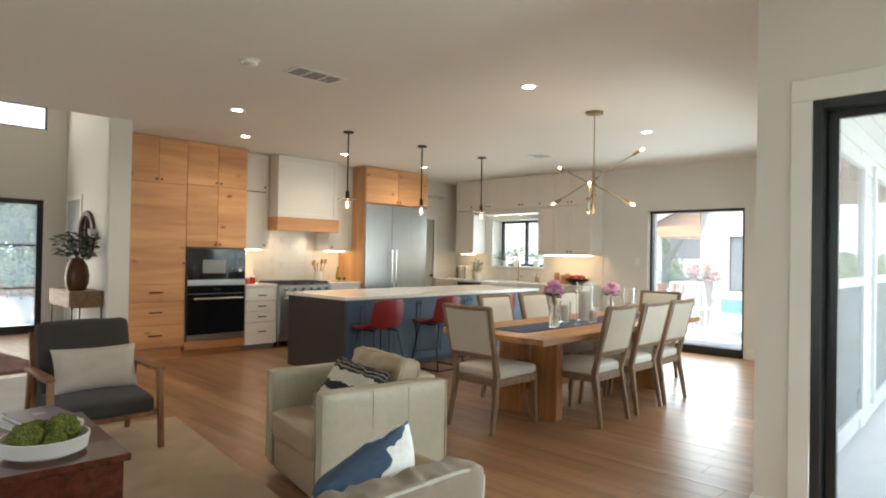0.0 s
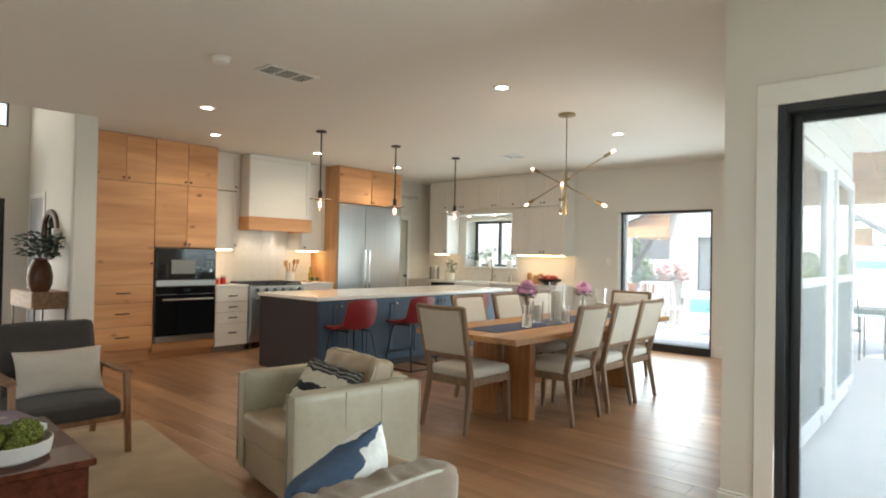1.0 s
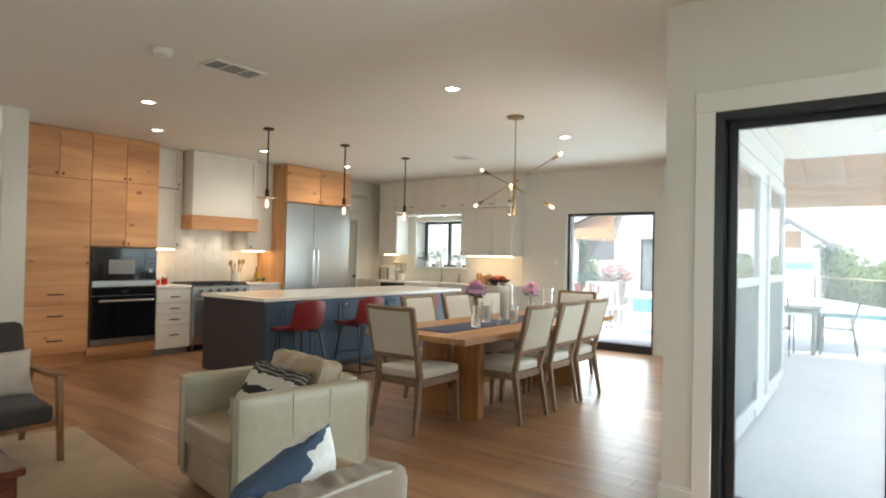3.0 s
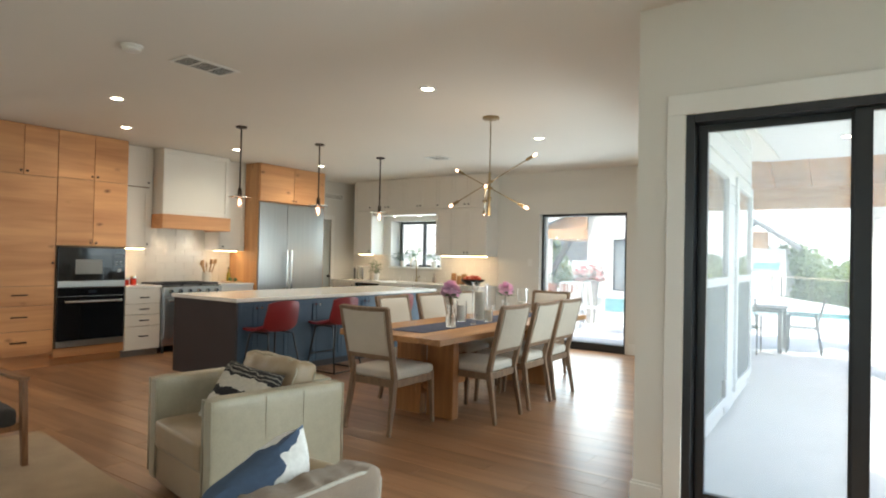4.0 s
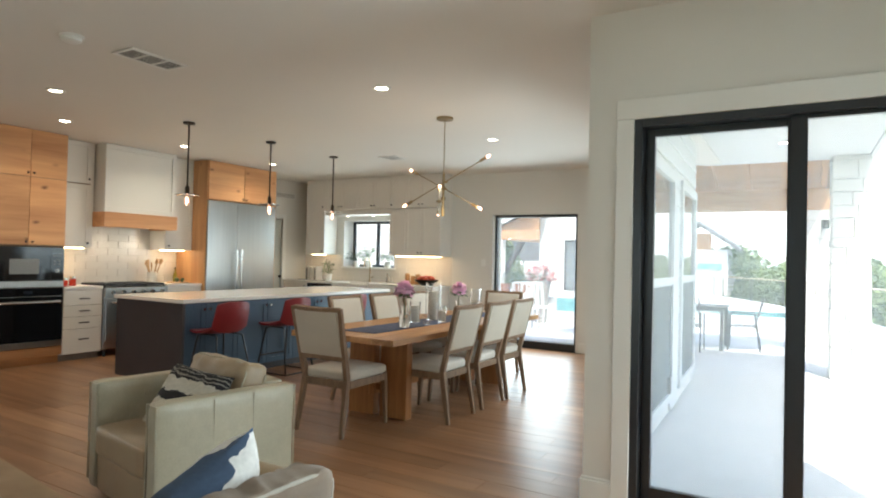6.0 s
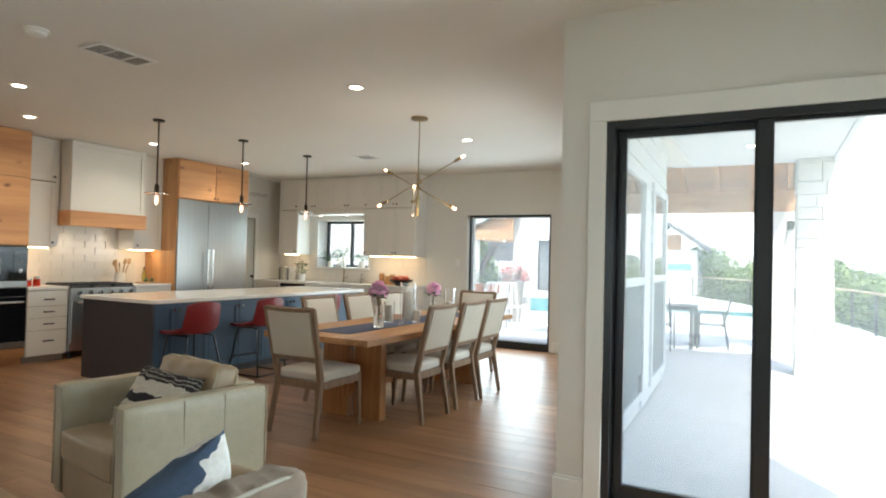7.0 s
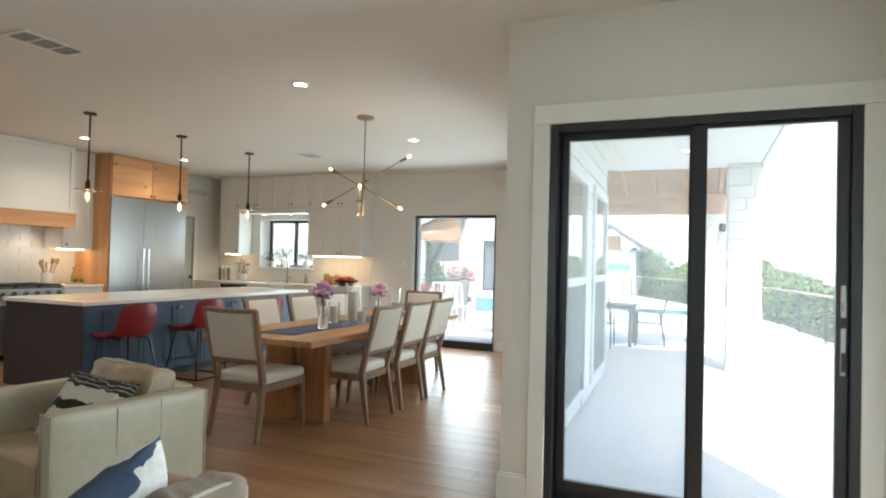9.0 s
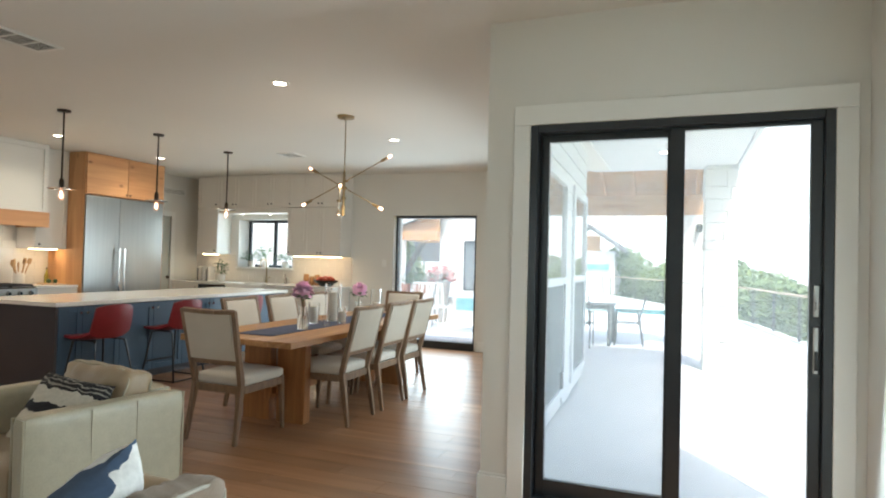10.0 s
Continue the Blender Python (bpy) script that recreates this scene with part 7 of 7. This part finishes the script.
fh = thing("far_house", (-11.5, 27.0, GZ), 0, "low pale house with a grey sloping roof", "house")
part("wall", merge(box((0.1, 0, 0), (4.6, 4, 1.45)), box((0.9, 0, 1.45), (3.8, 4, 1.9)), box((1.7, 0, 1.9), (3.0, 4, 2.35))), STUCCO, fh)
part("roof", merge(beam((-0.55, 1.7, 1.15), (2.36, 1.7, 2.90), 4.8, 0.14, bevel=0), beam((5.2, 1.7, 1.15), (2.34, 1.7, 2.90), 4.8, 0.14, bevel=0)), SHINGLE, fh)
nh = thing("neighbour_house", (-4.2, 32.0, GZ), 0, "small pale house with a dark gable roof", "house")
part("wall", box((-2.5, 0, 0), (1.15, 5, 2.2)), STUCCO, nh)
part("roof", merge(beam((1.75, 2.2, 2.15), (-0.6, 2.2, 3.75), 0.14, 5.4, bevel=0), beam((-3.0, 2.2, 2.15), (-0.6, 2.2, 3.75), 0.14, 5.4, bevel=0)), SHINGLE, nh)
part("gable", box((-1.6, 0.05, 2.2), (0.4, 0.2, 3.0)), CEDAR, nh, "cedar gable boards")
part("awning", box((-0.2, -0.12, 1.25), (0.9, 0.0, 1.55), 0.02), TEAL, nh, "pale blue awning")

# flower pot, potted plants and white chairs behind the back door
FLOWERRED = material("red_blossom", (0.50, 0.06, 0.05), 0.7, spots=((20, 0.3, (1, 1, 1)),))
fp = thing("flower_planter", (-5.30, 13.6, GZ), 0, "tall grey planter overflowing with red flowers", "planter")
part("planter", lathe([(0, 0), (0.13, 0), (0.22, 0.98), (0.19, 0.98), (0.17, 0.9), (0, 0.9)], 18), KICK, fp, smooth=True)
part("blossoms", leaf_spray(260, 0.34, 0.42, 0.10, 61), FLOWERRED, fp).location.z = 0.92
part("leaves", leaf_spray(90, 0.30, 0.34, 0.12, 62), LEAF, fp).location.z = 0.90
for k, x in enumerate((-6.5, -6.15, -5.85)):
    pot_plant((x, 14.2 - 0.1 * k, GZ + 0.66), 0.13, 0.2, 0.26, 0.34, "leafy shrub in a terracotta pot on the low wall", 70 + k, 0.11, 90, material("terracotta", (0.42, 0.17, 0.09), 0.8, spots=((8, 0.15, (1, 1, 1)),)))
whole("low_wall", box((-7.6, 13.9, GZ), (-5.65, 14.45, 0.61), 0.01), STUCCO, "low white garden wall", "garden wall")
WHITEMETAL = material("white_outdoor_metal", (0.72, 0.72, 0.70), 0.4, spots=((5, 0.03, (1, 1, 1)),))
for k, (x, y, tn) in enumerate(((-5.30, 12.5, 20), (-4.95, 12.7, -10), (-5.05, 12.0, 180))):
    pc = thing("white_patio_chair", (x, y, GZ), tn, "white metal patio chair on the paving", "chair", "white patio chairs")
    for s in (-1, 1):
        part("leg", tube([(s * 0.22, 0.22, 0), (s * 0.2, 0.2, 0.44)], 0.014, 6), WHITEMETAL, pc)
        part("leg", tube([(s * 0.22, -0.26, 0), (s * 0.2, -0.2, 0.44), (s * 0.2, -0.30, 0.98)], 0.014, 6), WHITEMETAL, pc)
    part("seat", box((-0.22, -0.22, 0.43), (0.22, 0.23, 0.455), 0.006), WHITEMETAL, pc)
    part("top_rail", tube([(-0.2, -0.30, 0.98), (0.2, -0.30, 0.98)], 0.016, 6), WHITEMETAL, pc)
    for j in range(5):
        x_ = -0.16 + j * 0.08
        part("spindle", tube([(x_, -0.21, 0.455), (x_, -0.30, 0.97)], 0.010, 5), WHITEMETAL, pc)

# trees
def crown_leaves(centres, n, size, seed):
    """Leaf clumps: small bent quads scattered through uneven lobes."""
    rs = np.random.RandomState(seed)
    vs, fs = [], []
    for (cx, cy, cz, rx, rz) in centres:
        d = rs.normal(size=(n, 3))
        d /= np.linalg.norm(d, axis=1)[:, None]
        rad = rs.uniform(0.45, 1.05, n) ** 0.6
        p = d * rad[:, None] * np.array((rx, rx, rz)) + np.array((cx, cy, cz))
        u = rs.normal(size=(n, 3))
        u /= np.linalg.norm(u, axis=1)[:, None]
        w = np.cross(u, rs.normal(size=(n, 3)))
        w /= np.linalg.norm(w, axis=1)[:, None]
        s = size * rs.uniform(0.5, 1.3, n)[:, None]
        base = len(vs)
        quad = np.stack([p - u * s, p - w * s * 0.5, p + u * s, p + w * s * 0.5], 1).reshape(-1, 3)
        vs.extend(quad.tolist())
        fs.extend([(base + 4 * i, base + 4 * i + 1, base + 4 * i + 2, base + 4 * i + 3) for i in range(n)])
    me = bpy.data.meshes.new("leaves")
    me.from_pydata(vs, [], fs)
    me.materials.append(FOLIAGE)
    return me


def tree(at, h, r, seed, label, lean=(0.0, 0.0), n=420, size=0.13):
    rnd = random.Random(seed)
    ob = thing("tree", at, 0, label, "tree", "garden trees")
    top = Vector((lean[0], lean[1], h * 0.62))
    bms = [tube([(0, 0, 0), (lean[0] * 0.3, lean[1] * 0.3, h * 0.25), (lean[0] * 0.7, lean[1] * 0.7, h * 0.45), top], 0.10 * h / 5, 8)]
    lobes = []
    for k in range(7):
        a = k * 0.9 + rnd.random()
        e = top + Vector((math.cos(a) * r * 0.65, math.sin(a) * r * 0.65, rnd.uniform(0.0, 0.32) * h))
        s = Vector((lean[0] * 0.5, lean[1] * 0.5, h * rnd.uniform(0.32, 0.5)))
        bms.append(tube([s, (s + e) / 2 + Vector((0, 0, 0.1)), e], 0.035 * h / 5, 6))
        lobes.append((e.x, e.y, e.z, r * rnd.uniform(0.35, 0.55), r * rnd.uniform(0.28, 0.42)))
    part("trunk", merge(*bms), BARK, ob, smooth=True)
    lv = new("crown", crown_leaves(lobes, n, size, seed))
    lv.parent = ob
    return ob


tree((-9.3, 19.5, GZ), 5.2, 2.4, 11, "leaning oak with grey limbs by the white wing", (1.6, 0))
tree((-12.0, 23.0, GZ), 6.0, 2.8, 12, "oak tree behind the white wing")
for k, (x, y) in enumerate(((-19.5, 1.4), (-22.0, 4.2), (-21.0, 6.6), (-24.0, 1.0), (-18.8, 4.0))):
    tree((x, y, GZ), 3.4 + 0.4 * (k % 2), 1.9, 20 + k, "leafy oak tree beyond the entry court", n=520, size=0.15)
pot_plant((-14.0, 2.62, GZ), 0.30, 0.52, 0.42, 0.55, "round shrub in a big white pot by the entry", 81, 0.14, 220)
TERRAC = material("corten_planter", (0.40, 0.17, 0.08), 0.8, spots=((3, 0.2, (1, 1, 1)),))
for k in range(2):
    pl = thing("garden_planter", (-16.2 - k * 0.4, 1.6 + k * 1.7, GZ), 0, "long rust-coloured planter box with low shrubs", "planter", "entry planters")
    part("box", box((-0.35, -0.75, 0), (0.35, 0.75, 0.62), 0.01), TERRAC, pl)
    part("shrubs", leaf_spray(420, 0.8, 0.7, 0.16, 90 + k), LEAF, pl).location.z = 0.55
rs = np.random.RandomState(3)
far = []
while len(far) < 260:
    y = rs.uniform(16, 52)
    x = y * rs.uniform(-0.11, 0.34)
    if x < edge_x(y) + 1.6 and y < 36.5:
        continue
    top = 1.4 + y * np.interp(x / y, (-0.11, -0.096, -0.072, -0.029, 0.09, 0.108, 0.15, 0.185, 0.34), (0.028, 0.030, 0.023, 0.013, 0.0072, 0.0072, -0.012, -0.022, -0.03))
    top += rs.uniform(-0.5, 0.35)
    rr = rs.uniform(0.6, 1.5)
    rz = rr * rs.uniform(0.6, 0.85)
    far.append((x, y, top - rz - abs(rs.normal()) * 0.9, rr, rz))
wd = new("far_woods", crown_leaves(far, 480, 0.11, 7))
tagged(wd, "green scrub oak woods beyond the railing", "woods", kind="stuff")
ent = [(rs.uniform(-34, -27), rs.uniform(-3, 14), rs.uniform(0.6, 3.6), rs.uniform(1.5, 2.4), rs.uniform(1.2, 1.8)) for _ in range(44)]
ent += [(rs.uniform(-36, -29), rs.uniform(-3, 8), rs.uniform(4.2, 5.9), rs.uniform(1.4, 2.2), rs.uniform(0.9, 1.4)) for _ in range(26)]
tagged(new("far_woods", crown_leaves(ent, 620, 0.15, 9)), "dense green woods beyond the entry court", "woods", kind="stuff")
nor = [(rs.uniform(-22, -9), rs.uniform(33, 40), rs.uniform(0.8, 4.5), rs.uniform(1.5, 2.4), rs.uniform(1.2, 2.0)) for _ in range(30)]
tagged(new("far_woods", crown_leaves(nor, 420, 0.22, 10)), "dense green woods behind the garden", "woods", kind="stuff")

# stone garden wall outside the kitchen window
gw = thing("stone_garden_wall", (-10.6, 11.6, GZ), 0, "pale limestone wall outside the kitchen window", "stone wall")
part("core", box((0, 0.04, 0), (3.0, 0.30, 3.3)), MORTAR, gw)
rnd = random.Random(15)
z = 0.0
while z < 3.25:
    hh = min(rnd.choice((0.16, 0.2, 0.26)), 3.3 - z)
    x = 0.0
    while x < 2.98:
        ln = min(rnd.uniform(0.22, 0.55), 3.0 - x)
        bm = box((x + 0.006, 0.0 - rnd.uniform(0, 0.015), z + 0.006), (x + ln - 0.006, 0.06, z + hh - 0.006), 0.012)
        part("stone", bm, LIMESTONE, gw)
        x += ln
    z += hh

# ---- tiles and planks ----
TILE = material("white_glazed_tile", (0.70, 0.66, 0.60), 0.18, spots=((1.5, 0.04, (1, 1, 1)),), bump=0.08, bump_scale=14)
GROUT = material("pale_grout", (0.61, 0.57, 0.51), 0.9, spots=((30, 0.08, (1, 1, 1)),))
tile_mesh = {}


def tile_object(w, h, parent, at):
    key = (round(w, 3), round(h, 3))
    if key not in tile_mesh:
        me = bpy.data.meshes.new("tile")
        bm = box((0.0012, -0.009, 0.0012), (w - 0.0012, -0.001, h - 0.0012), 0.0012)
        bm.to_mesh(me)
        bm.free()
        me.materials.append(TILE)
        tile_mesh[key] = me
    ob = new("tile", tile_mesh[key])
    ob.parent = parent
    ob.location = at


def tiled(name, at, turn, w, z0, z1, label, hole=None):
    ob = thing(name, at, turn, label, "backsplash", kind="structure")
    backs = [box((0, -0.002, z0), (w, -0.0002, z1))] if hole is None else [box((0, -0.002, z0), (hole[0], -0.0002, z1)), box((hole[1], -0.002, z0), (w, -0.0002, z1)), box((hole[0], -0.002, z0), (hole[1], -0.0002, hole[2]))]
    part("grout", merge(*backs), GROUT, ob)
    row, z = 0, z0
    while z < z1 - 0.01:
        h = min(0.1, z1 - z)
        x = -0.15 * (row % 2)
        while x < w - 0.005:
            a, b = max(0, x), min(w, x + 0.305)
            spans = [(a, b)]
            if hole is not None and z + h > hole[2] + 0.005:
                spans = [(a, min(b, hole[0])), (max(a, hole[1]), b)]
            for p, q in spans:
                if q - p > 0.012:
                    tile_object(q - p, h, ob, (p, 0, z))
            x += 0.305
        row += 1
        z += 0.1
    return ob


tiled("backsplash_range", (XW, 4.16, 0), 90, 2.03, 0.942, 1.90, "white glazed wall tiles behind the range")
tiled("backsplash_sink", (XW, YB, 0), 0, 3.38, 0.942, 1.432, "white glazed wall tiles behind the sink", (0.94, 2.19, 1.18))

# wood planks on the floor, run along x
fl = bpy.data.objects["floor"]
PW = 0.19
lengths = (1.22, 1.52, 1.83)
plank_mesh = {}
for L_ in lengths:
    for k in range(4):
        me = bpy.data.meshes.new("plank")
        bm = box((0.001, 0.001, -0.0115), (L_ - 0.001, PW - 0.001, 0.0), 0.0015)
        bm.to_mesh(me)
        bm.free()
        me.materials.append(OAKFLOOR)
        plank_mesh[L_, k] = me
rnd = random.Random(77)
rest = []
count = 0
row = 0
y = -4.1
while y < YB - 0.02:
    x = XE + 0.02 - rnd.uniform(0, 1.2)
    while x < XR:
        L_ = rnd.choice(lengths)
        a, b = max(x, XE + 0.001), min(x + L_, XR - 0.001)
        near = -6.6 < x and x + L_ < XR and 0.9 < y < 8.9 and not (x + L_ > -1.20 - (0.85 if y > 7.7 else 0) and y > YD - 0.1)
        if near and count < 300:
            ob = new("plank", plank_mesh[L_, rnd.randrange(4)])
            ob.parent = fl
            ob.location = (x, y, -0.0002 * rnd.random())
            count += 1
        elif y > YD + 0.09 and a > -1.05 - 0.0352 * (y - 3.67) - (0.85 if y > 7.8 else 0):
            pass
        elif b - a > 0.02:
            b = min(b, -1.04 - 0.0352 * (y - 3.67) - (0.85 if y > 7.8 else 0)) if y > YD + 0.09 else b
            rest.append((a, y, b, min(y + PW, YB - 0.001)))
        x += L_
    y += PW
    row += 1
vs, fs = [], []
for a, y0, b, y1 in rest:
    n = len(vs)
    vs += [(a + 0.001, y0 + 0.001, -0.011), (b - 0.001, y0 + 0.001, -0.011), (b - 0.001, y1 - 0.001, -0.011), (a + 0.001, y1 - 0.001, -0.011), (a + 0.001, y0 + 0.001, 0), (b - 0.001, y0 + 0.001, 0), (b - 0.001, y1 - 0.001, 0), (a + 0.001, y1 - 0.001, 0)]
    fs += [tuple(n + i for i in q) for q in ((4, 5, 6, 7), (0, 1, 5, 4), (1, 2, 6, 5), (2, 3, 7, 6), (3, 0, 4, 7))]
me = bpy.data.meshes.new("planks")
me.from_pydata(vs, [], fs)
FLOORREST = OAKFLOOR.copy()
FLOORREST.name = "floor_plank_wood_joined"
nt = FLOORREST.node_tree
geo = nt.nodes.new("ShaderNodeNewGeometry").outputs["Random Per Island"]
for ln in [l for l in nt.links if l.from_socket.name == "Random" and l.from_node.type == "OBJECT_INFO"]:
    nt.links.new(geo, ln.to_socket)
me.materials.append(FLOORREST)
ob = new("planks", me)
ob.parent = fl
tagged(ob, kind="stuff")
